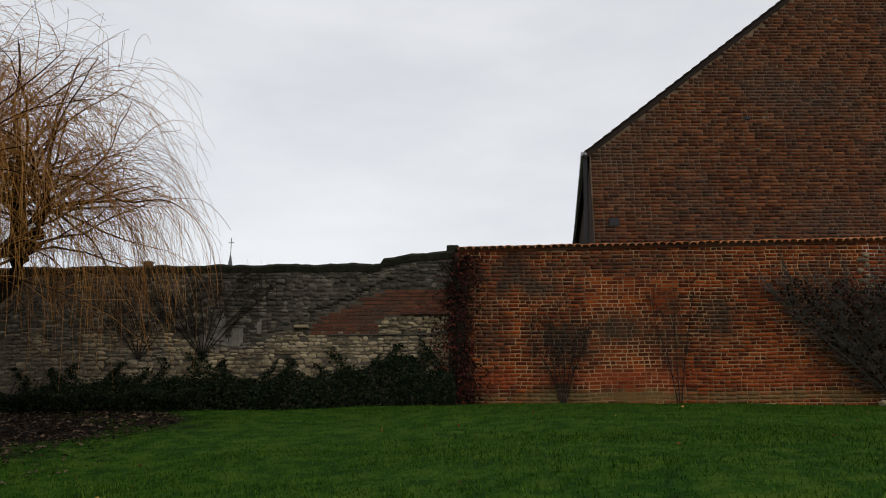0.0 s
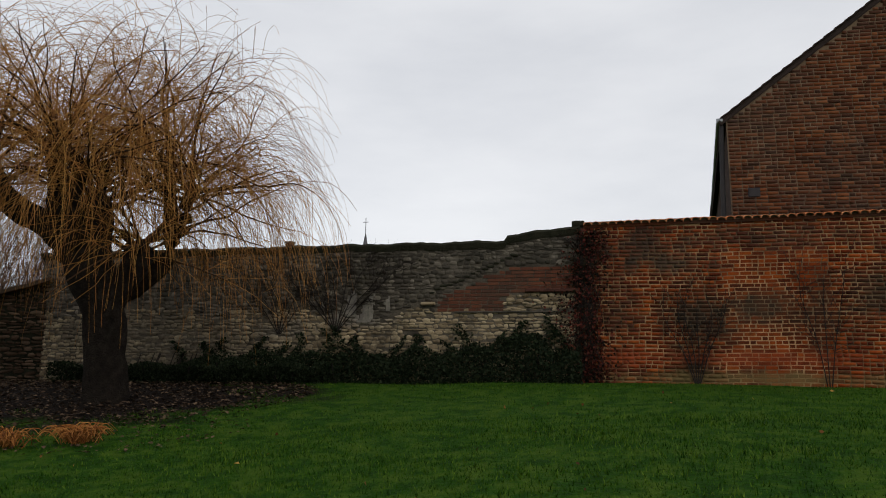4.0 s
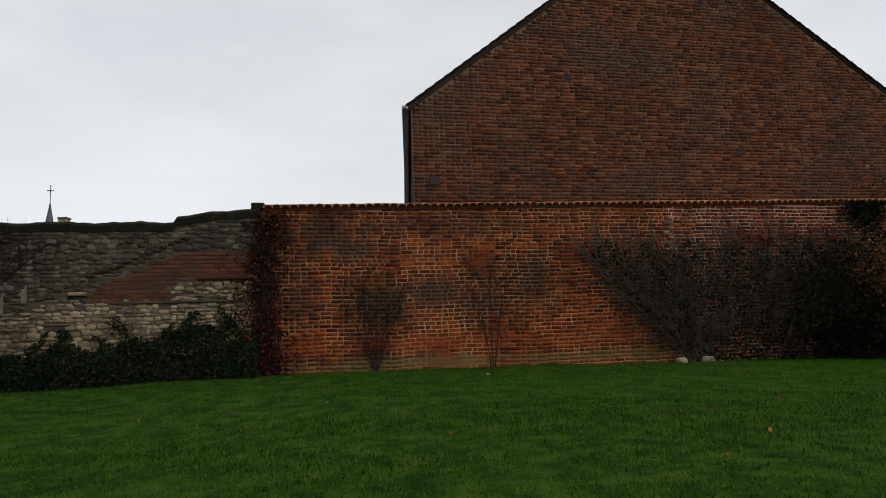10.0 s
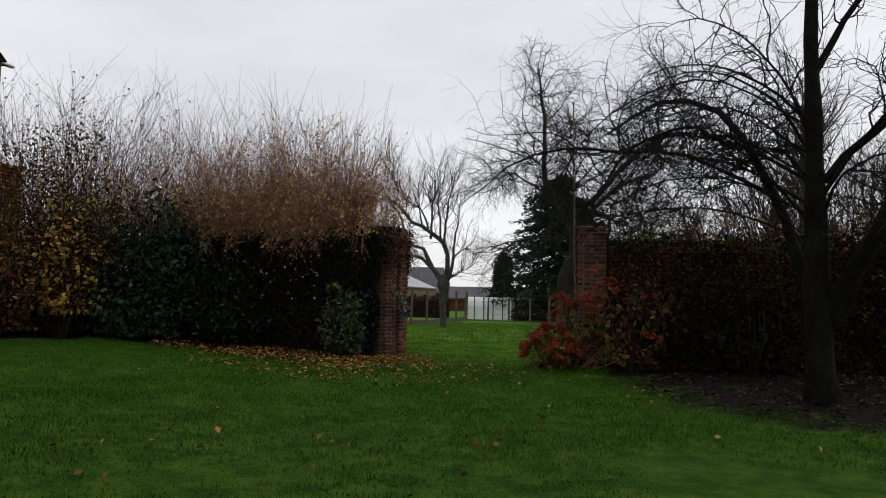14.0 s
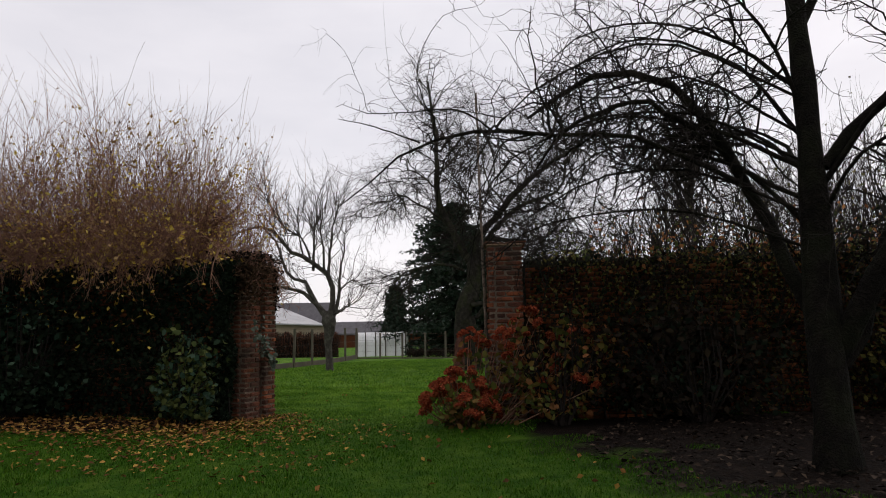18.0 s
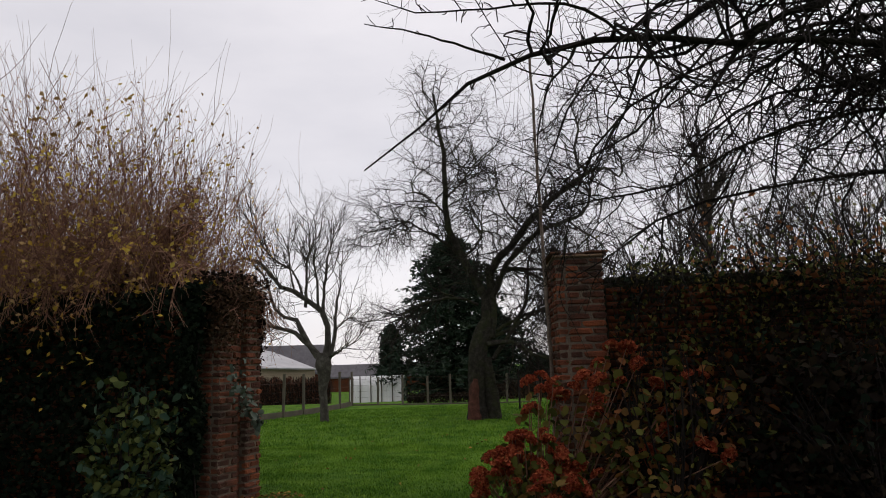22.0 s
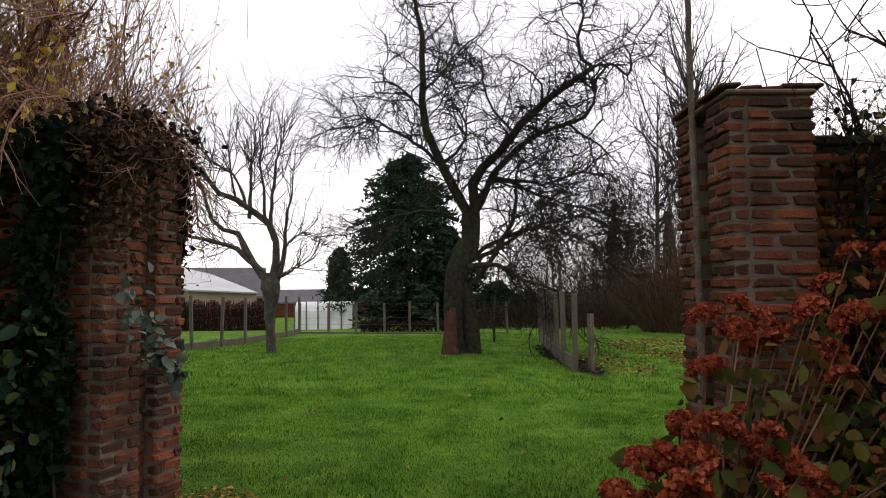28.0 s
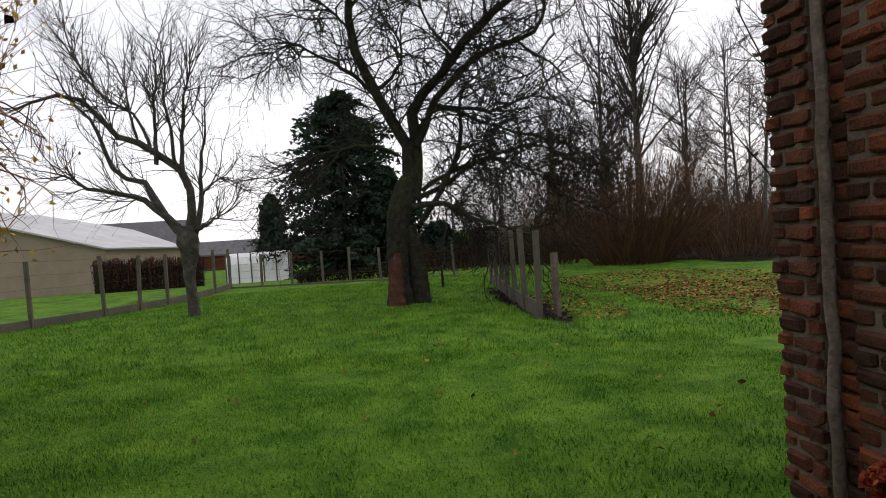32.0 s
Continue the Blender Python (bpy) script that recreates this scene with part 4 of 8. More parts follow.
rows = courses(rs, 2.92, 15.1, 3.0, 10.7, 0.076, 0.225, under_roof, 0.018, 0.0, 0.4)
C, S = wall_boxes(rs, rows, HY, 0.03, 0.012)
part_np("brickwork", boxes(C, S, 0.004, 8), m_brick_dull, house, "sooty brown gable bricks")["kind"] = "stuff"


def roof_slab(x0, z0, x1, z1, name, over, thick=0.10):
    d = Vector((x1 - x0, 0, z1 - z0)).normalized()
    nrm = Vector((-d.z, 0, d.x)) if d.x > 0 else Vector((d.z, 0, -d.x))
    a = Vector((x0, 0, z0)) - d * over
    b = Vector((x1, 0, z1)) + d * 0.05
    bm = bmesh.new()
    vs = []
    for y, sx in ((HY - 0.03, 0.0), (HY + 10.3, skew)):
        for p, q in ((a, 0.0), (b, 0.0), (b, thick), (a, thick)):
            w = p + nrm * q
            vs.append(bm.verts.new((w.x + sx, y, w.z)))
    for f in ((0, 1, 2, 3), (7, 6, 5, 4), (0, 4, 5, 1), (1, 5, 6, 2), (2, 6, 7, 3), (3, 7, 4, 0)):
        bm.faces.new([vs[i] for i in f])
    bmesh.ops.recalc_face_normals(bm, faces=bm.faces[:])
    return part(name, bm, m_roof, house, "dark tiled roof slope")


roof_slab(2.9, 5.77, 8.97, 10.45, "roof", 0.12)
roof_slab(15.12, 6.23, 8.97, 10.45, "roof", 0.1, 0.05)
# stepped verge tiles along both slopes
for x0, z0, x1, z1, n, up in ((2.8, 5.80, 8.97, 10.56, 30, 0.035), (15.2, 6.28, 8.97, 10.56, 28, -0.02)):
    for i in range(n):
        t = (i + 0.5) / n
        ob = part("verge_tile", bevel_box((0.27, 0.12, 0.03), 0.008, 1), m_roof, house)
        ob.matrix_basis = pose(x0 + (x1 - x0) * t, HY - 0.02, z0 + (z1 - z0) * t + up, 0, -math.degrees(math.atan2(z1 - z0, x1 - x0)) + (180 if x1 < x0 else 0) + 4, 0)
gut = part("gutter", bevel_box((0.13, 10.2, 0.10), 0.03, 2), m_zinc, house, "pale zinc eaves gutter")
gut.matrix_basis = pose(2.78 + skew / 2, HY + 5.0, 5.80, 0, 0, -math.degrees(math.atan2(skew, 10)))
part_np("downpipe", tubes([[(2.83, HY + 0.08, 5.8), (2.80, HY + 0.12, 4.8), (2.76, HY + 0.16, 2.5), (2.75, HY + 0.16, 0.5)]], [[0.05] * 4], 8), m_pipe, house, "dark rainwater pipe at the corner")
part("eaves_spout", bevel_box((0.34, 0.12, 0.05), 0.012, 1, (15.28, HY + 0.02, 6.22)), m_zinc, house, "stub of zinc gutter at the eaves")
for hx, hz, hs in ((3.35, 4.28, 0.2), (10.4, 5.0, 0.12), (12.9, 5.4, 0.12), (6.4, 6.6, 0.10), (11.7, 6.9, 0.1)):
    part("putlog_hole", bevel_box((hs * 1.2, 0.03, hs), 0.02, 1, (hx, HY - 0.006, hz)), m_pipe, house, "small dark hole in the brickwork")


# ---- garden gate: two brick piers with the wall running off both sides ----
def pier(name, x0, x1, y_in, side, top, seed, label):
    """side: +1 when the opening lies towards +y of the pier. A groove for the gate runs down the jamb."""
    r = np.random.RandomState(seed)
    th = thing(name, ((x0 + x1) / 2, y_in - side * 0.27, -0.1), label, "gate pier", "pair of gate piers")
    w = 0.53
    yc = y_in - side * w / 2
    core = part("core", bevel_box((x1 - x0 - 0.036, w - 0.13, top + 0.45), 0.01, 1, ((x0 + x1) / 2, yc - side * 0.05, (top - 0.45) / 2)), m_pier_mortar, th, "pale crumbling lime mortar")
    C, S = [], []
    z, row = -0.25, 0
    xa, xb = x0 + 0.36, x1 - 0.30
    for a, b in ((x0 + 0.018, xa - 0.012), (xb + 0.012, x1 - 0.018)):
        part("joint_bed", bevel_box((b - a, 0.11, top + 0.45), 0.006, 1, ((a + b) / 2, y_in - side * 0.073, (top - 0.45) / 2)), m_pier_mortar, th, "lime mortar of the jamb")
    while z < top - 0.02:
        h = r.uniform(0.066, 0.084)
        for (a, b) in ((x0, xa), (xb, x1)):
            # jamb face
            cuts = [a, (a + b) / 2 + (0.05 if row % 2 else -0.06), b]
            for p, q in zip(cuts[:-1], cuts[1:]):
                C.append(((p + q) / 2, y_in - side * (0.055 + r.uniform(-0.014, 0.010)), z + h / 2))
                S.append((q - p - 0.020, 0.11, h - 0.019))
        # groove
        C.append(((xa + xb) / 2, y_in - side * (0.11 + r.uniform(0, 0.012)), z + h / 2))
        S.append((xb - xa + 0.02, 0.06, h - 0.012))
        # front and back faces
        for xf, sg in ((x0, 1), (x1, -1)):
            ya, yb = y_in - side * 0.115, y_in - side * w
            cut = ya + (yb - ya) * (0.36 if row % 2 else 0.62)
            for p, q in ((ya, cut), (cut, yb)):
                C.append((xf + sg * (0.055 + r.uniform(-0.010, 0.010)), (p + q) / 2, z + h / 2))
                S.append((0.11, abs(q - p) - 0.022, h - 0.020))
        z += h
        row += 1
    LATE.append(("brick", [brick_mesh("brick", m_brick_pier, seed + i, 0.06, 0.13) for i in range(6)], np.array(C), np.array(S), th, r.normal(0, 0.035, len(C))))
    return th


pier_r = pier("gate_pier", 15.43, 16.27, 1.81, 1, 2.56, 21, "square brick gate pier with worn edges and a red tile cap")
pier_l = pier("gate_pier", 15.80, 16.58, 5.33, -1, 2.45, 22, "square brick gate pier of crumbling red brick, ivy growing over it")
cap = part("cap", bevel_box((0.86, 0.54, 0.03), 0.01, 1, (15.85, 1.545, 2.565)), m_mortar_dull, pier_r, "mortar bed of the cap")
for i in range(5):
    for j in range(2):
        ob = part("cap_tile", bevel_box((0.34, 0.13, 0.022), 0.006, 1), m_brick_dull, cap, "flat dark red clay tile")
        ob.matrix_basis = pose(15.60 + 0.44 * j, 1.29 + 0.125 * i, 2.595 + rs.uniform(-0.006, 0.012), rs.uniform(-6, 6), rs.uniform(-5, 5), rs.uniform(-5, 5))


def side_wall(name, y0, y1, x0, x1, top, label, seed):
    r = np.random.RandomState(seed)
    bm = bevel_box((x1 - x0 + 0.006, abs(y1 - y0), top + 0.5), 0.01, 1, ((x0 + x1) / 2, (y0 + y1) / 2, (top - 0.5) / 2))
    # joints take the near-black moss colour to imitate the wall's deep shade
    w = tagged(part(name, bm, m_moss_shade), label, "garden wall", kind="structure")
    rows = courses(r, min(y0, y1) + 0.02, max(y0, y1) - 0.02, 0.0, top, 0.077, 0.235, lambda u, z: z < top - 0.03)
    n = len(rows)
    C = np.stack([x0 + 0.012 - r.uniform(0.003, 0.012, n), rows[:, 0], rows[:, 1]], -1)
    S = np.stack([np.full(n, 0.03), rows[:, 2], rows[:, 3]], -1)
    part_np("brickwork", boxes(C, S, 0.004, seed), m_brick_dull, w, "dark bricks mostly under creepers")["kind"] = "stuff"
    cap_n = int(abs(y1 - y0) / 0.25)
    for i in range(cap_n):
        ob = part("capping_brick", bevel_box((x1 - x0 + 0.06, 0.235, 0.06), 0.012, 1), m_moss_shade, w)
        ob.matrix_basis = pose((x0 + x1) / 2, min(y0, y1) + 0.13 + 0.25 * i, top + 0.03 + r.uniform(-0.006, 0.006))
    return w


side_wall("wall_gate_right", 1.27, -9.0, 15.62, 16.05, 2.28, "brick garden wall smothered in dark creepers", 31)
side_wall("wall_gate_left", 5.87, 13.55, 15.95, 16.40, 2.25, "brick garden wall in deep shade under ivy", 32)
tagged(part("wall_corner_link", bevel_box((1.2, 0.4, 2.9), 0.02, 1, (15.56, WY + 0.25, 0.9)), m_brick_dull), "low brick wall joining the two garden walls at the corner", "garden wall", kind="structure")


# ---- trees ----
def lines(mains, k):
    Ps, Rs = zip(*[smooth_line(m, k) for m in mains])
    return np.array(Ps), np.array(Rs)


def roughen(VF, amount, scale, seed=0):
    V, F = VF
    V = V.copy()
    for i in range(len(V)):
        p = Vector(V[i] * scale)
        V[i] += amount * np.array(noise.noise_vector(p + Vector((seed, 0, 0))))
    return V, F


# weeping willow, pollarded, x -7.1, y 9.6
rs = np.random.RandomState(41)
WX, WYY = -7.1, 9.6
wz = gz(WX, WYY)
willow = thing("willow_tree", (WX, WYY, wz), "pollarded weeping willow with a thick dark trunk and golden drooping shoots", "tree")
# directions as seen from the lawn: r runs to the right, a runs away
wr, wa = Vector((0.83, 0.56, 0)), Vector((-0.56, 0.83, 0))


def wp(r, a, z, rad):
    v = wr * r + wa * a
    return (WX + v.x, WYY + v.y, wz + z, rad)


trunk = lines([[wp(0.03, 0, -0.16, 0.40), wp(0.03, 0, 0.03, 0.33), wp(0.0, 0, 0.40, 0.285), wp(-0.03, 0, 0.84, 0.285), wp(-0.09, 0, 1.28, 0.30), wp(-0.21, 0, 1.68, 0.34), wp(-0.36, 0, 2.04, 0.35), wp(-0.43, 0, 2.35, 0.28), wp(-0.41, 0, 2.58, 0.16)]], 18)
part_np("trunk", roughen(roughen(tubes(*trunk, 22), 0.05, 3.0), 0.02, 14.0), m_bark_willow, willow, smooth=True)
limb_lines = [[wp(-0.55, 0, 2.2, 0.26), wp(-0.80, 0, 2.45, 0.22), wp(-1.05, 0, 2.62, 0.20), wp(-1.31, 0, 2.75, 0.18), wp(-1.56, 0, 2.94, 0.17), wp(-1.69, 0.05, 3.27, 0.14), wp(-1.82, 0.1, 3.6, 0.09)],
              [wp(-0.55, 0, 2.2, 0.25), wp(-0.78, 0, 2.71, 0.20), wp(-0.85, 0, 3.12, 0.17), wp(-0.92, 0, 3.49, 0.13), wp(-1.02, 0, 3.91, 0.08)],
              [wp(-0.33, 0, 2.20, 0.28), wp(-0.29, 0, 2.63, 0.22), wp(-0.29, 0, 2.90, 0.21), wp(-0.29, 0, 3.08, 0.12)],
              [wp(-0.08, 0, 1.40, 0.22), wp(0.12, -0.05, 1.72, 0.19), wp(0.26, -0.1, 1.98, 0.20), wp(0.31, -0.1, 2.2, 0.235), wp(0.33, -0.1, 2.36, 0.20), wp(0.34, -0.1, 2.43, 0.08)],
              [wp(0.05, 0.3, 1.60, 0.16), wp(0.50, 0.4, 1.92, 0.15), wp(0.76, 0.4, 2.25, 0.14), wp(0.78, 0.4, 2.75, 0.13), wp(0.72, 0.4, 3.3, 0.10), wp(0.65, 0.4, 3.95, 0.07)],
              [wp(0.72, 0.3, 2.58, 0.10), wp(0.94, 0.1, 2.68, 0.09), wp(0.97, 0.1, 3.02, 0.075), wp(1.11, 0, 3.34, 0.05)],
              [wp(-0.42, 0.2, 2.4, 0.17), wp(-0.40, 0.5, 2.75, 0.14), wp(-0.33, 0.7, 3.24, 0.10), wp(-0.28, 0.9, 3.79, 0.07)],
              [wp(-0.52, -0.1, 2.2, 0.17), wp(-0.55, -0.4, 2.5, 0.13), wp(-0.58, -0.6, 2.96, 0.10), wp(-0.53, -0.8, 3.45, 0.07)]]
wl = lines(limb_lines, 12)
for i in range(len(limb_lines)):
    part_np("limb", roughen(tubes(wl[0][i:i + 1], wl[1][i:i + 1], 10), 0.05, 4.0, i), m_bark_willow, willow, smooth=True)
P1, R1 = sprout(rs, wl[0], wl[1], 150, 2.7, 12, 0.024, 0.7, 1.0, 0.85, (0, 0, -0.012), 0.12, 0.25)
P1b, R1b = sprout(rs, wl[0], wl[1], 60, 2.4, 12, 0.022, 0.7, 1.0, 1.3, (0, 0, -0.035), 0.12, 0.25, 0.6)
allP, allR = np.concatenate([P1, P1b]), np.concatenate([R1, R1b])


def in_crown(P, right, left, top):
    """Which lines stay within the crown's reach."""
    r = (P[:, :, 0] - WX) * wr.x + (P[:, :, 1] - WYY) * wr.y
    a = (P[:, :, 0] - WX) * wa.x + (P[:, :, 1] - WYY) * wa.y
    up = np.clip((P[:, :, 2] - wz - 2.6) / (top - 2.6), 0, None)
    dome = np.hypot(np.hypot(r / np.where(r > 0, right, left), a / left), up)
    return dome.max(1) < 1


ok = in_crown(allP, 3.3, 4.0, 6.5)
allP, allR = allP[ok], allR[ok]
for i in range(len(allP)):
    part_np("branch", tubes(allP[i:i + 1], allR[i:i + 1], 4), m_willow_branch, willow)
P2, R2 = sprout(rs, allP, allR, 900, 1.4, 9, 0.0070, 0.3, 1.0, 0.75, (0, 0, -0.17), 0.09, 0.4)
P3, R3 = sprout(rs, P2, R2, 3600, 1.9, 9, 0.0042, 0.15, 1.0, 0.5, (0, 0, -0.26), 0.05, 0.5)
P4, R4 = sprout(rs, allP, allR, 1100, 1.1, 7, 0.0055, 0.05, 0.8, 0.7, (0, 0, -0.05), 0.12, 0.5)
high = (P3[:, :, 2].min(1) > wz + 0.45 + rs.uniform(0, 1.5, len(P3))) & in_crown(P3, 3.75, 4.6, 6.75)
P3, R3 = P3[high], R3[high]
high = (P2[:, :, 2].min(1) > wz + 1.4) & in_crown(P2, 3.6, 4.5, 6.7)
P2, R2 = P2[high], R2[high]
keep4 = in_crown(P4, 3.6, 4.5, 6.7)
P4, R4 = P4[keep4], R4[keep4]
part_np("crown", join([tubes(P2, R2, 3), tubes(P3, R3, 3), tubes(P4, R4, 3)]), m_willow_twig, willow, "thousands of golden-brown hanging shoots")


def orchard_tree(name, at, seed, mains, label, specs, bark=None, twig=None, k=12, trunk_sides=12, trunk_n=1, jag=0.035, stretch=0.0, slim=1.0, clear=None):
    """mains: trunk first, then limbs, as (x, y, z, r) from the base; specs: sprout() settings, level by level."""
    r = np.random.RandomState(seed)
    x, y = at
    z = gz(x, y)
    th = thing(name, (x, y, z), label, "tree")
    P, R = lines([[(x + a, y + b, z + c + stretch * max(0.0, c - 2.5), d) for a, b, c, d in m] for m in mains], k)
    R[trunk_n:] *= slim
    P[trunk_n:, 1:-1] += r.normal(size=P[trunk_n:, 1:-1].shape) * np.minimum(R[trunk_n:, 1:-1, None] * 0.5, jag)
    for i in range(len(mains)):
        part_np("trunk" if i < trunk_n else "limb", roughen(tubes(P[i:i + 1], R[i:i + 1], trunk_sides), 0.03 if i < trunk_n else 0.015, 5.0, i), bark or m_bark, th, smooth=True)
    levels = [(P[1:] if len(mains) > 1 else P, R[1:] if len(mains) > 1 else R)]
    out = []
    for s in specs:
        src = levels[s.pop("src", -1)]
        q = sprout(r, *src, **s)
        if clear is not None:
            ok = clear(q[0])
            q = q[0][ok], q[1][ok]
        levels.append(q)
        out.append(tubes(*q, 3 if s["r0"] < 0.02 else 5))
    BP, BR = levels[1]
    for i in range(len(BP)):
        part_np("branch", tubes(BP[i:i + 1], BR[i:i + 1], 5), bark or m_bark, th)
    part_np("crown", join(out[1:]), twig or m_twig, th, "bare tangled twigs")
    return th


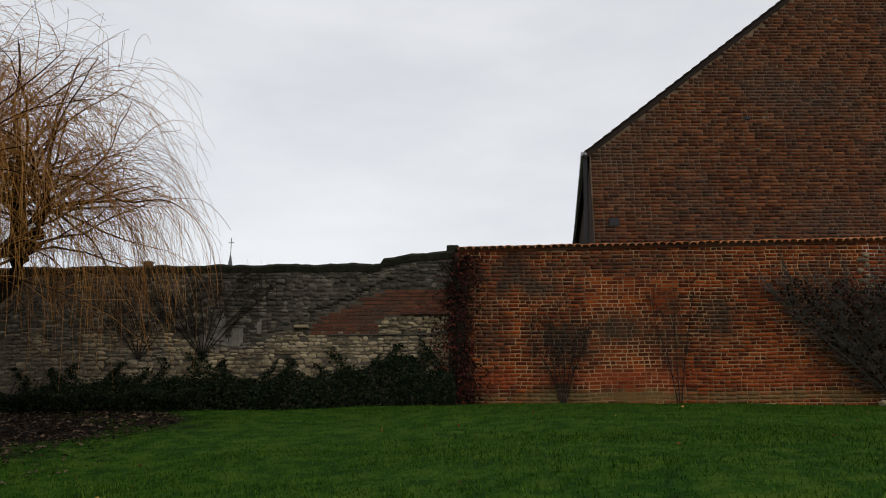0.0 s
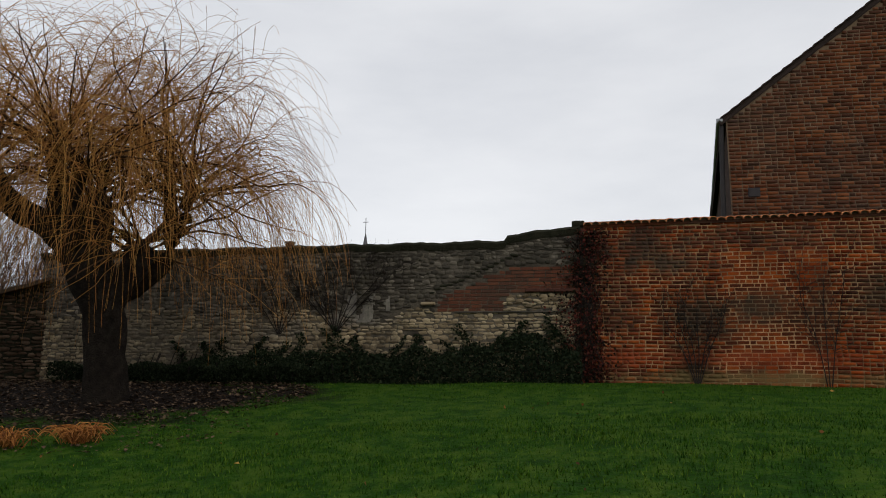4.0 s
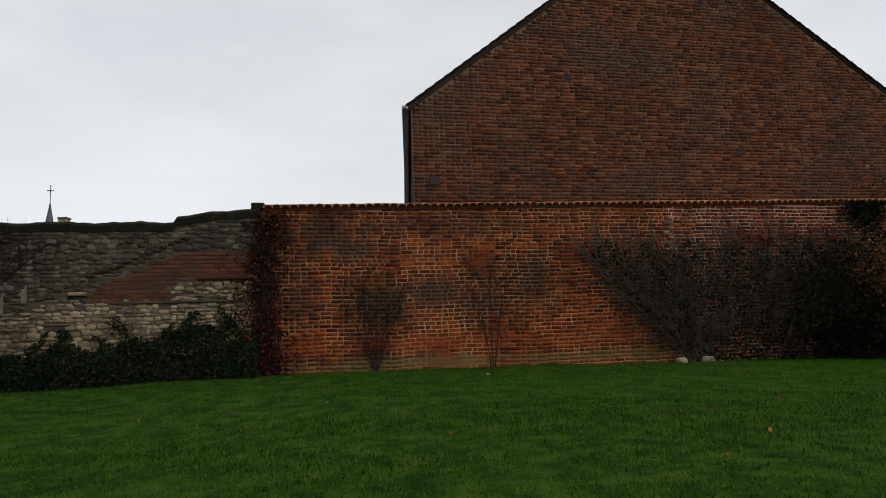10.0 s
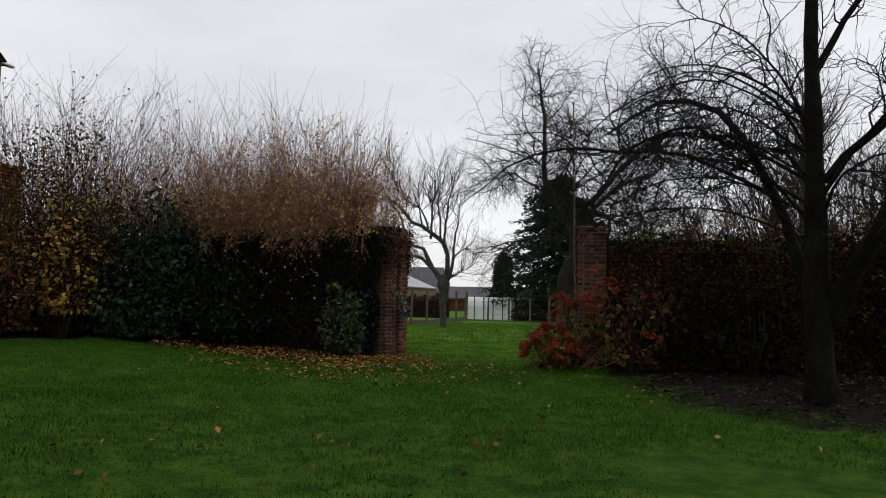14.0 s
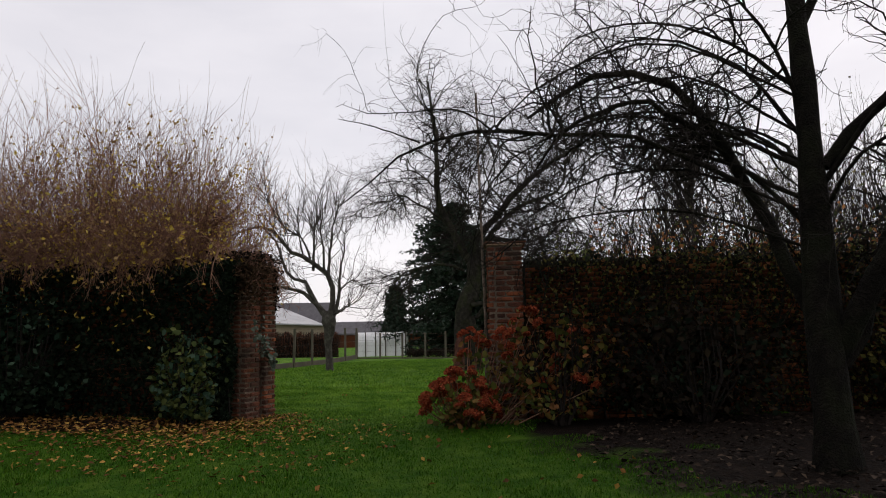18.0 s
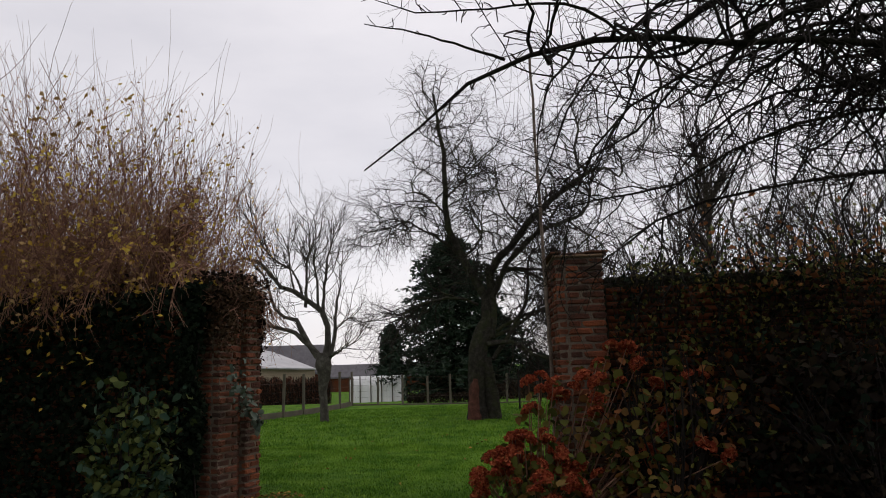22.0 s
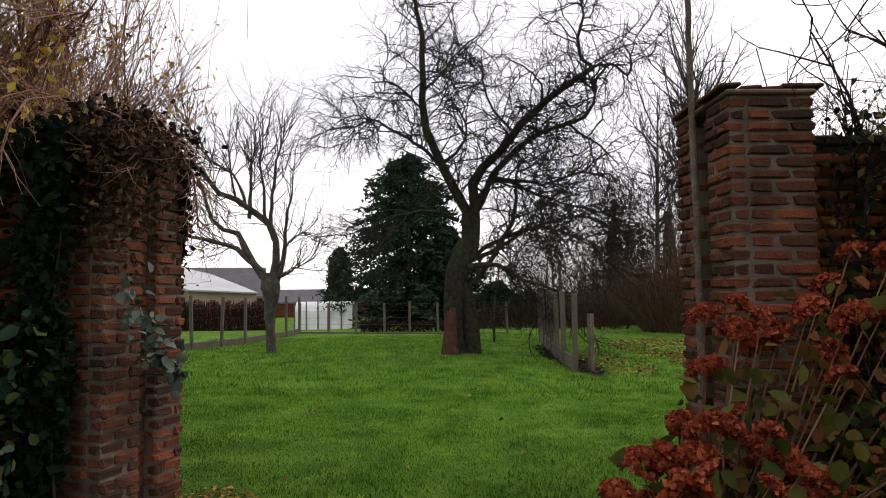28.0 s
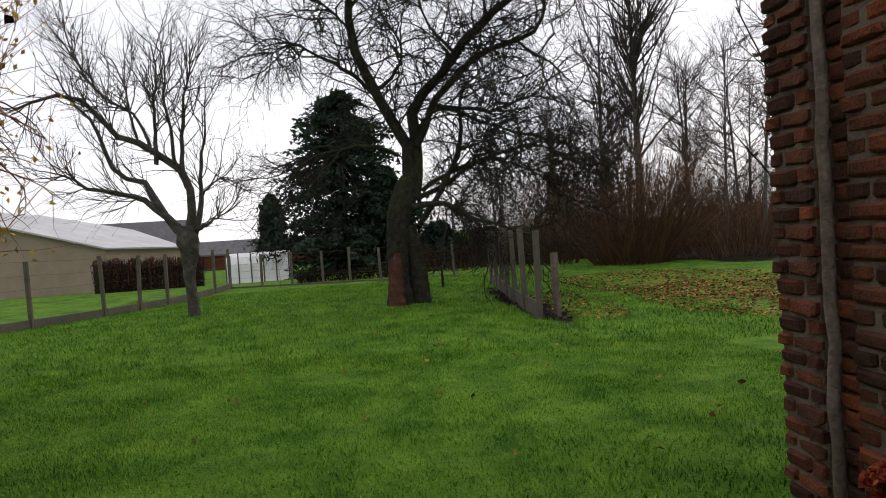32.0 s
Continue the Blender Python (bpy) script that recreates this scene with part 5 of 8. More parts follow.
# old apple tree beside the right garden wall
AX, AY = 11.5, -1.2
orchard_tree("apple_tree", (AX, AY), 51, [
    [(0, 0.02, -0.1, 0.23), (0, 0.04, 0.3, 0.17), (-0.02, 0.06, 0.9, 0.155), (-0.03, 0.07, 1.4, 0.15), (-0.05, 0.08, 2.4, 0.115), (-0.05, 0.10, 3.6, 0.095), (0.0, 0.1, 5.2, 0.06)],
    [(0, 0.0, 1.0, 0.082), (0.28, 0.25, 1.8, 0.066), (0.55, 0.43, 2.6, 0.056), (0.72, 0.7, 3.2, 0.050), (0.85, 1.05, 3.65, 0.043), (1.05, 1.5, 3.88, 0.036), (1.2, 1.95, 3.84, 0.029), (1.3, 2.5, 3.5, 0.016)],
    [(0, -0.05, 1.0, 0.109), (-0.3, -0.35, 1.7, 0.094), (-0.55, -0.65, 2.5, 0.086), (-0.7, -1.1, 3.5, 0.066), (-0.8, -1.6, 4.6, 0.039)],
    [(0, -0.05, 0.9, 0.094), (0.1, -0.5, 1.7, 0.078), (0.1, -0.9, 2.8, 0.062), (0.0, -1.2, 4.0, 0.039)],
    [(-0.05, 0, 2.2, 0.020), (-0.8, 0.0, 2.6, 0.014), (-1.6, -0.4, 2.7, 0.009), (-2.5, -1.0, 2.4, 0.005)],
    [(-0.1, -0.9, 2.6, 0.025), (-0.6, -1.7, 3.2, 0.020), (-1.0, -2.6, 3.3, 0.014), (-1.3, -3.4, 2.9, 0.007)],
    [(-0.05, 0.05, 2.4, 0.028), (-0.5, -0.3, 3.0, 0.023), (-1.2, -0.7, 3.5, 0.017), (-2.0, -1.0, 3.7, 0.011), (-2.9, -1.1, 3.5, 0.006)],
    [(-0.05, 0.05, 3.0, 0.023), (-0.2, 0.5, 3.8, 0.015), (-0.3, 1.0, 4.3, 0.010), (-0.4, 1.5, 4.45, 0.007), (-0.5, 1.9, 4.3, 0.003)],
    [(0, 0.1, 3.3, 0.023), (0.4, 0.8, 4.0, 0.015), (0.7, 1.4, 4.25, 0.010), (0.8, 2.0, 4.15, 0.007), (0.8, 2.4, 3.8, 0.003)],
    [(-0.1, -0.6, 2.0, 0.030), (-0.8, -1.1, 2.5, 0.025), (-1.6, -1.7, 2.8, 0.018), (-2.4, -2.3, 2.6, 0.010)],
    [(-0.02, 0.1, 2.6, 0.023), (0.6, 0.9, 3.2, 0.017), (1.1, 1.7, 3.4, 0.012), (1.4, 2.4, 3.1, 0.006)],
    [(0, 0.05, 2.0, 0.025), (0.8, 0.6, 3.0, 0.018), (1.7, 1.0, 3.5, 0.012), (2.7, 1.2, 3.3, 0.008), (3.4, 1.3, 2.7, 0.004)],
    [(0, 0, 2.2, 0.025), (0.9, -0.1, 3.0, 0.019), (1.9, 0.1, 3.5, 0.013), (3.0, 0.3, 3.5, 0.008), (3.9, 0.5, 3.0, 0.004)],
    [(0, 0.05, 2.3, 0.023), (0.9, 0.9, 3.0, 0.016), (1.8, 1.6, 3.25, 0.011), (2.6, 2.0, 2.95, 0.007), (3.2, 2.2, 2.4, 0.003)],
    [(0, 0, 2.5, 0.023), (1.0, 0.3, 3.2, 0.017), (2.0, 0.8, 3.3, 0.011), (2.9, 0.9, 2.85, 0.007), (3.4, 0.9, 2.2, 0.003)],
    [(0.1, 0, 2.8, 0.023), (0.8, 0.5, 3.9, 0.016), (1.5, 1.2, 4.4, 0.011), (2.3, 1.8, 4.4, 0.007), (2.9, 2.2, 4.0, 0.003)],
    [(0.05, 0.08, 1.90, 0.014), (0.49, 0.97, 2.32, 0.012), (0.94, 1.87, 2.40, 0.010), (1.32, 2.63, 2.25, 0.008), (1.62, 2.76, 2.14, 0.007), (1.90, 2.91, 2.06, 0.005), (2.17, 3.06, 2.00, 0.003)],
    [(0.05, 0.08, 2.91, 0.014), (0.58, 0.99, 3.64, 0.012), (1.11, 1.89, 3.60, 0.010), (1.57, 2.67, 2.93, 0.008), (1.90, 2.90, 2.89, 0.007), (2.19, 3.11, 2.76, 0.005), (2.46, 3.34, 2.63, 0.003)],
    [(0.05, 0.08, 2.20, 0.014), (0.55, 0.93, 2.74, 0.012), (1.05, 1.79, 2.80, 0.010), (1.48, 2.52, 2.52, 0.008), (1.83, 2.75, 2.60, 0.007), (2.16, 3.03, 2.56, 0.005), (2.56, 3.35, 2.71, 0.003)],
    [(0.05, 0.08, 2.68, 0.014), (0.55, 1.07, 3.30, 0.012), (1.04, 2.06, 3.32, 0.010), (1.47, 2.91, 2.88, 0.008), (1.62, 3.02, 2.64, 0.007), (1.70, 3.09, 2.48, 0.005), (1.78, 3.15, 2.21, 0.003)],
    [(0.05, 0.08, 3.23, 0.014), (0.73, 1.15, 4.04, 0.012), (1.40, 2.21, 3.96, 0.010), (1.98, 3.13, 3.13, 0.008), (2.11, 3.19, 2.94, 0.007), (2.19, 3.29, 2.76, 0.005), (2.26, 3.36, 2.61, 0.003)],
    [(0.25, 0.5, 2.5, 0.02448), (0.3, 1.5, 3.0, 0.0216), (0.3, 2.52, 3.08, 0.01872), (0.3, 2.83, 3.13, 0.01728), (0.3, 3.18, 3.12, 0.01584), (0.3, 3.41, 3.06, 0.0144), (0.3, 3.65, 3.0, 0.01224), (0.3, 3.9, 2.86, 0.01008), (0.3, 4.11, 2.68, 0.00792), (0.3, 4.43, 2.45, 0.00432)],
    [(0.3, 3.60, 3.03, 0.00864), (0.3, 3.82, 3.12, 0.0072), (0.3, 4.09, 3.21, 0.00576), (0.3, 4.42, 3.30, 0.00288)],
    [(0.3, 2.9, 3.12, 0.01008), (0.25, 3.21, 3.32, 0.00864), (0.25, 3.38, 3.33, 0.0072), (0.25, 3.72, 3.32, 0.00576), (0.25, 4.1, 3.32, 0.00432), (0.25, 4.37, 3.42, 0.00216)],
    [(0.5, 0.9, 3.1, 0.0288), (0.4, 1.52, 3.37, 0.02448), (0.35, 1.78, 3.26, 0.02232), (0.3, 2.02, 3.2, 0.02016), (0.3, 2.25, 3.05, 0.01656), (0.3, 2.49, 2.75, 0.00936)],
    [(0.3, 3.18, 3.12, 0.00864), (0.3, 3.23, 3.02, 0.00792), (0.3, 3.35, 2.9, 0.00648), (0.3, 3.42, 2.66, 0.00504), (0.3, 3.45, 2.43, 0.00216)],
    [(0.3, 2.52, 3.08, 0.01152), (0.3, 2.82, 2.98, 0.00936), (0.3, 2.9, 2.8, 0.0072), (0.3, 3.01, 2.6, 0.00504), (0.3, 3.18, 2.38, 0.00216)],
    [(-0.1, 0, 2.6, 0.05), (-0.2, -0.8, 3.4, 0.04), (-0.1, -1.7, 4.0, 0.03), (0.1, -2.7, 4.2, 0.02), (0.2, -3.5, 3.9, 0.01)],
    [(-0.3, -0.4, 1.9, 0.055), (-0.2, -1.3, 2.6, 0.045), (0.0, -2.3, 3.0, 0.032), (0.2, -3.3, 3.0, 0.02), (0.3, -4.0, 2.6, 0.01)],
    [(-0.5, -0.7, 2.7, 0.05), (-0.9, -1.5, 3.3, 0.04), (-1.2, -2.3, 3.6, 0.026), (-1.5, -3.0, 3.5, 0.012)],
    [(0.0, 0.1, 3.8, 0.045), (0.2, -0.5, 4.8, 0.034), (0.3, -1.2, 5.6, 0.022), (0.3, -2.0, 6.0, 0.01)],
    [(-0.5, -0.65, 2.5, 0.05), (-0.2, -1.4, 2.7, 0.04), (0.3, -2.3, 2.6, 0.028), (0.8, -3.1, 2.3, 0.012)],
], "spreading old apple tree, bare, with an arching limb and tangled twigs", [
    dict(n=400, length=1.2, k=10, r0=0.012, t0=0.2, t1=1.0, spread=1.15, pull=(0, 0, -0.03), wander=0.30),
    dict(n=2300, length=0.6, k=8, r0=0.008, t0=0.15, t1=1.0, spread=1.0, pull=(0, 0, -0.07), wander=0.30),
    dict(n=4600, length=0.22, k=5, r0=0.005, t0=0.1, t1=1.0, spread=0.8, pull=(0, 0, -0.03), wander=0.14),
    dict(src=1, n=420, length=0.65, k=6, r0=0.007, t0=0.2, t1=1.0, spread=0.8, pull=(0, 0, 0.12), wander=0.12),
    dict(src=0, n=900, length=0.075, k=3, r0=0.0075, t0=0.25, t1=1.0, spread=1.3, pull=(0, 0, 0), wander=0.3, taper=0.8),
    dict(src=1, n=2400, length=0.045, k=3, r0=0.0055, t0=0.1, t1=1.0, spread=1.3, pull=(0, 0, 0), wander=0.3, taper=0.8)], slim=1.0, stretch=0.06, clear=lambda P: ~((P[:, :, 1] > 2.5) & (P[:, :, 2] < 2.9)).any(1) & (P[:, :, 1].max(1) < 3.6))

# young pollard in the orchard
orchard_tree("pollard_tree", (30.8, 7.8), 52, [
    [(0.00, -0.04, -0.10, 0.17), (0.00, -0.01, 0.47, 0.13), (0.00, 0.02, 1.05, 0.14), (0.00, -0.02, 1.55, 0.22), (0.00, 0.00, 1.88, 0.27), (0.00, 0.01, 2.20, 0.18)],
    [(0.00, 0.09, 1.90, 0.17), (0.00, 0.58, 2.57, 0.13), (-0.10, 0.94, 2.83, 0.10), (-0.20, 1.57, 3.06, 0.08), (-0.30, 2.10, 3.18, 0.065), (-0.30, 2.50, 3.49, 0.04), (-0.40, 2.92, 3.61, 0.02)],
    [(0.00, 0.20, 2.05, 0.145), (0.00, 0.71, 2.88, 0.12), (0.00, 0.89, 3.26, 0.11), (0.20, 1.45, 3.43, 0.085), (0.30, 1.72, 3.83, 0.08), (0.40, 1.91, 4.41, 0.07), (0.50, 2.19, 4.93, 0.055), (0.50, 2.62, 5.40, 0.04), (0.60, 2.94, 6.08, 0.02)],
    [(0.00, -0.05, 2.00, 0.17), (0.00, -0.12, 2.89, 0.15), (0.00, 0.04, 3.56, 0.14), (0.00, 0.39, 3.86, 0.125), (0.00, 1.00, 4.21, 0.11), (-0.10, 1.46, 4.42, 0.10), (-0.20, 1.84, 4.95, 0.085), (-0.30, 2.21, 5.29, 0.07), (-0.40, 2.60, 5.35, 0.065), (-0.50, 3.09, 5.20, 0.05), (-0.50, 3.57, 5.00, 0.03)],
    [(0.00, -0.15, 1.90, 0.13), (0.20, -0.31, 2.62, 0.10), (0.30, -0.35, 3.24, 0.07), (0.40, -0.38, 3.85, 0.055), (0.40, -0.50, 4.45, 0.04), (0.40, -0.54, 5.19, 0.02)],
    [(0.20, -0.33, 2.85, 0.043), (0.20, -0.65, 3.20, 0.038), (0.20, -0.97, 3.32, 0.026), (0.20, -1.14, 3.17, 0.015)],
    [(0.00, -0.22, 2.05, 0.085), (-0.20, -0.62, 2.24, 0.055), (-0.20, -0.78, 2.33, 0.04), (-0.20, -0.87, 2.55, 0.02)],
    [(0.10, -0.06, 3.10, 0.10), (0.20, 0.03, 3.82, 0.08), (0.30, 0.01, 4.57, 0.065), (0.30, -0.09, 5.31, 0.05), (0.40, -0.26, 5.94, 0.035), (0.40, -0.29, 6.60, 0.02)],
    [(-0.10, 0.56, 3.68, 0.085), (-0.20, 0.53, 4.45, 0.065), (-0.30, 0.46, 5.15, 0.05), (-0.30, 0.36, 5.76, 0.035), (-0.30, 0.43, 6.48, 0.02)],
    [(0.20, 0.73, 3.98, 0.07), (0.30, 1.01, 4.82, 0.055), (0.40, 1.46, 5.22, 0.05), (0.50, 1.96, 5.56, 0.04), (0.50, 2.31, 6.12, 0.035), (0.60, 2.57, 6.75, 0.025), (0.60, 2.70, 7.35, 0.015)],
    [(-0.10, 0.14, 3.70, 0.07), (-0.30, 0.12, 4.47, 0.055), (-0.40, 0.21, 5.16, 0.04), (-0.50, 0.10, 5.86, 0.025), (-0.50, 0.19, 6.71, 0.015)],
    [(-0.20, 0.92, 4.18, 0.055), (-0.40, 0.99, 4.86, 0.04), (-0.50, 1.03, 5.55, 0.03), (-0.50, 1.27, 6.12, 0.02)],
], "knobbly pollarded fruit tree, bare, with upright shoots", [
    dict(n=210, length=1.25, k=7, r0=0.016, t0=0.25, t1=1.0, spread=0.75, pull=(0, 0, 0.12), wander=0.14),
    dict(n=900, length=0.8, k=6, r0=0.009, t0=0.2, t1=1.0, spread=0.6, pull=(0, 0, 0.06), wander=0.12),
    dict(n=1100, length=0.4, k=5, r0=0.0065, t0=0.2, t1=1.0, spread=0.7, pull=(0, 0, -0.02), wander=0.14)], k=12, bark=m_bark_lich, twig=m_twig_pale, slim=0.66)

# big orchard apple with a stripped trunk
OX, OY = 29.5, 2.75
big = orchard_tree("apple_tree", (OX, OY), 53, [
    [(0.00, 0.06, -0.10, 0.38), (0.00, 0.08, 0.40, 0.27), (0.00, 0.07, 1.14, 0.26), (0.00, 0.02, 1.81, 0.28), (0.00, -0.12, 2.42, 0.28), (0.00, -0.28, 2.90, 0.19)],
    [(0.00, -0.25, 2.20, 0.20), (0.00, -0.36, 3.10, 0.19), (0.00, -0.33, 3.72, 0.17), (-0.05, -0.04, 4.26, 0.15), (-0.10, 0.42, 4.90, 0.14), (-0.20, 0.68, 5.89, 0.12), (-0.20, 0.80, 6.91, 0.10), (-0.10, 0.86, 8.04, 0.09), (0.00, 1.00, 9.32, 0.06), (0.00, 1.10, 10.3, 0.03)],
    [(0.00, -0.38, 2.40, 0.186), (0.00, -0.48, 3.58, 0.165), (0.00, -0.50, 4.40, 0.158), (0.00, -1.06, 5.14, 0.131), (0.00, -1.88, 5.98, 0.124), (0.00, -2.42, 6.54, 0.110), (0.10, -3.20, 7.11, 0.096), (0.20, -3.74, 7.52, 0.076)],
    [(0.20, -3.74, 7.49, 0.065), (0.20, -3.43, 7.83, 0.055), (0.10, -3.35, 8.35, 0.052), (0.00, -3.45, 9.0, 0.034), (0.00, -3.26, 9.8, 0.021)],
    [(0.20, -3.74, 7.52, 0.055), (0.30, -4.23, 7.65, 0.046), (0.40, -4.76, 7.41, 0.041), (0.40, -4.84, 7.79, 0.034), (0.40, -4.64, 8.24, 0.021)],
    [(-0.20, -0.50, 3.60, 0.103), (-0.30, -1.03, 4.69, 0.093), (-0.40, -1.79, 5.39, 0.083), (-0.50, -2.46, 5.70, 0.072), (-0.50, -2.99, 5.84, 0.062), (-0.50, -3.44, 6.09, 0.055), (-0.40, -3.63, 6.64, 0.041), (-0.40, -3.60, 7.10, 0.021)],
    [(-0.50, -2.91, 5.82, 0.037), (-0.60, -3.26, 5.50, 0.034), (-0.80, -3.63, 5.17, 0.028), (-0.90, -4.07, 4.69, 0.014)],
    [(0.30, -0.53, 3.80, 0.083), (0.40, -0.98, 4.47, 0.062), (0.50, -1.69, 4.55, 0.055), (0.60, -2.56, 4.47, 0.046), (0.70, -3.23, 4.76, 0.034), (0.90, -4.06, 4.72, 0.028), (1.00, -4.82, 4.40, 0.014)],
    [(0.10, -0.45, 1.75, 0.093), (0.30, -1.05, 2.65, 0.079), (0.50, -1.53, 3.48, 0.069), (0.60, -1.65, 4.23, 0.052), (0.70, -1.79, 4.96, 0.034), (0.80, -2.37, 5.49, 0.017)],
    [(-0.20, -0.30, 2.20, 0.096), (-0.50, -1.03, 2.21, 0.072), (-0.80, -1.64, 1.82, 0.055), (-1.00, -2.12, 1.70, 0.045), (-1.20, -2.71, 1.43, 0.028), (-1.40, -3.17, 1.16, 0.014)],
    [(0.20, -0.50, 2.45, 0.083), (0.40, -1.34, 2.83, 0.062), (0.50, -2.19, 3.30, 0.055), (0.60, -3.06, 3.55, 0.045), (0.80, -3.89, 3.49, 0.034), (1.00, -4.79, 3.01, 0.024), (1.10, -5.43, 2.56, 0.014)],
    [(0.00, 0.32, 4.95, 0.055), (-0.30, -0.04, 5.17, 0.045), (-0.50, -0.29, 5.61, 0.034), (-0.60, -0.12, 6.11, 0.028), (-0.60, 0.33, 6.39, 0.014)],
    [(0.20, 0.39, 4.90, 0.062), (0.50, 1.01, 5.58, 0.052), (0.80, 1.70, 6.03, 0.041), (1.00, 2.43, 6.39, 0.028), (1.10, 3.01, 6.26, 0.014)],
    [(-0.20, -0.06, 3.41, 0.062), (-0.60, 0.56, 3.59, 0.052), (-0.90, 1.26, 3.52, 0.034), (-1.10, 1.95, 3.28, 0.024), (-1.20, 2.36, 2.77, 0.014)],
    [(0.10, -2.33, 6.46, 0.046), (0.20, -2.32, 7.07, 0.034), (0.30, -1.95, 7.55, 0.028), (0.40, -1.40, 7.85, 0.014)],
    [(-0.20, 0.69, 5.96, 0.046), (-0.40, 1.15, 6.57, 0.034), (-0.60, 1.65, 6.89, 0.028), (-0.80, 2.11, 6.82, 0.014)],
    [(-0.10, 0.78, 6.80, 0.046), (0.20, 0.25, 7.47, 0.034), (0.40, -0.22, 8.11, 0.028), (0.50, -0.81, 8.59, 0.014)],
    [(0.10, -1.62, 5.67, 0.046), (0.40, -1.10, 6.43, 0.034), (0.60, -0.84, 7.20, 0.028), (0.80, -0.82, 7.99, 0.014)],
    [(0.20, -0.60, 2.60, 0.069), (0.60, -1.50, 3.10, 0.056), (0.90, -2.50, 3.30, 0.043), (1.10, -3.60, 2.90, 0.030), (1.20, -4.50, 2.20, 0.017)],
    [(0.10, -0.90, 4.60, 0.060), (0.40, -1.90, 4.30, 0.047), (0.60, -3.00, 3.90, 0.034), (0.70, -4.20, 3.60, 0.026), (0.80, -5.20, 3.00, 0.013)],
    [(0.40, -1.54, 3.50, 0.037), (0.60, -2.35, 3.82, 0.028), (0.70, -2.86, 4.26, 0.024), (0.80, -3.46, 4.15, 0.014)],
], "large bare old apple tree with mossy limbs and stripped reddish trunk", [
    dict(n=400, length=2.1, k=12, r0=0.022, t0=0.2, t1=1.0, spread=1.05, pull=(0, 0, -0.015), wander=0.27),
    dict(n=4600, length=1.0, k=8, r0=0.011, t0=0.15, t1=1.0, spread=0.9, pull=(0, 0, -0.06), wander=0.27),
    dict(n=9500, length=0.45, k=5, r0=0.007, t0=0.1, t1=1.0, spread=0.8, pull=(0, 0, -0.06), wander=0.16)], k=14, trunk_sides=14, bark=m_bark_mid, twig=m_twig, jag=0.05, slim=0.84)
# stripped patch and the twin stub of its trunk
bz = gz(OX, OY)
part_np("stripped_trunk", roughen(tubes(*lines([[(OX - 0.24, OY + 0.18, bz - 0.1, 0.24), (OX - 0.19, OY + 0.16, bz + 0.4, 0.18), (OX - 0.17, OY + 0.14, bz + 0.9, 0.15), (OX - 0.06, OY + 0.08, bz + 1.35, 0.10)]], 14), 14), 0.06, 5), m_bark_red, big, "bark-stripped reddish wood", True)
part_np("limb", roughen(tubes(*lines([[(OX + 0.05, OY - 0.42, bz - 0.1, 0.24), (OX + 0.05, OY - 0.36, bz + 0.8, 0.20), (OX, OY - 0.22, bz + 1.8, 0.17)]], 8), 10), 0.03, 4), m_bark_mid, big, "", True)


# ---- far wood, conifers and undergrowth beyond the orchard ----
def tall_tree(at, seed, h, r0, label, spread=0.55, n=46, twig=None, lean=(0, 0)):
    x, y = at
    r = np.random.RandomState(seed)
    z = gz(x, y)
    th = thing("woodland_tree", (x, y, z), label, "tree", "bare trees at the wood's edge")
    P, R = lines([[(x, y, z - 0.1, r0 * 1.15), (x + lean[0] * 0.2, y + lean[1] * 0.2, z + h * 0.3, r0 * 0.85), (x + lean[0] * 0.6, y + lean[1] * 0.6, z + h * 0.65, r0 * 0.5), (x + lean[0], y + lean[1], z + h, 0.02)]], 12)
    part_np("trunk", tubes(P, R, 8), m_bark_lich, th, smooth=True)
    a = sprout(r, P, R, n, h * 0.26, 8, r0 * 0.3, 0.3, 0.97, spread * 1.5, (0, 0, 0.06), 0.09)
    b = sprout(r, *a, n * 7, h * 0.11, 6, 0.022, 0.2, 1.0, 0.7, (0, 0, 0.03), 0.12)
    c = sprout(r, *b, n * 12, h * 0.06, 4, 0.014, 0.2, 1.0, 0.7, (0, 0, 0.0), 0.12)
    part_np("crown", join([tubes(*a, 4), tubes(*b, 3), tubes(*c, 3)]), twig or m_twig_pale, th, "fine bare twigs")
    return th


WOOD = "tall slender bare woodland tree"
for i, (x, y, h, r0) in enumerate([(46, -9.9, 14.5, 0.26), (48, -8.7, 12.5, 0.19), (52, -15.5, 11, 0.13), (44, -15.0, 11, 0.12), (55, -12.5, 11.5, 0.14), (58, -18, 12, 0.16),
                                   (48, -19, 11.5, 0.12), (62, -6.5, 9, 0.13), (66, -12, 11, 0.15), (40, -17.5, 10.5, 0.10), (43, -12.6, 9.5, 0.09), (60, -2.5, 8, 0.12), (68, -7, 10, 0.13), (57, -7.5, 9, 0.10), (53, -19, 12, 0.13), (63, -16, 12, 0.13), (47, -6.3, 7, 0.09), (54, -16.2, 11, 0.11), (58, -22.5, 12, 0.13), (52, -21.5, 10, 0.10)]):
    tall_tree((x, y), 60 + i, h, r0 * 0.8, WOOD if i else "tall forked bare ash tree at the wood's edge", n=64 if i == 0 else 36, spread=0.45 + 0.12 * (i % 4), lean=(0.5 * math.sin(i * 2.1), 0.9 * math.sin(i * 3.7)))


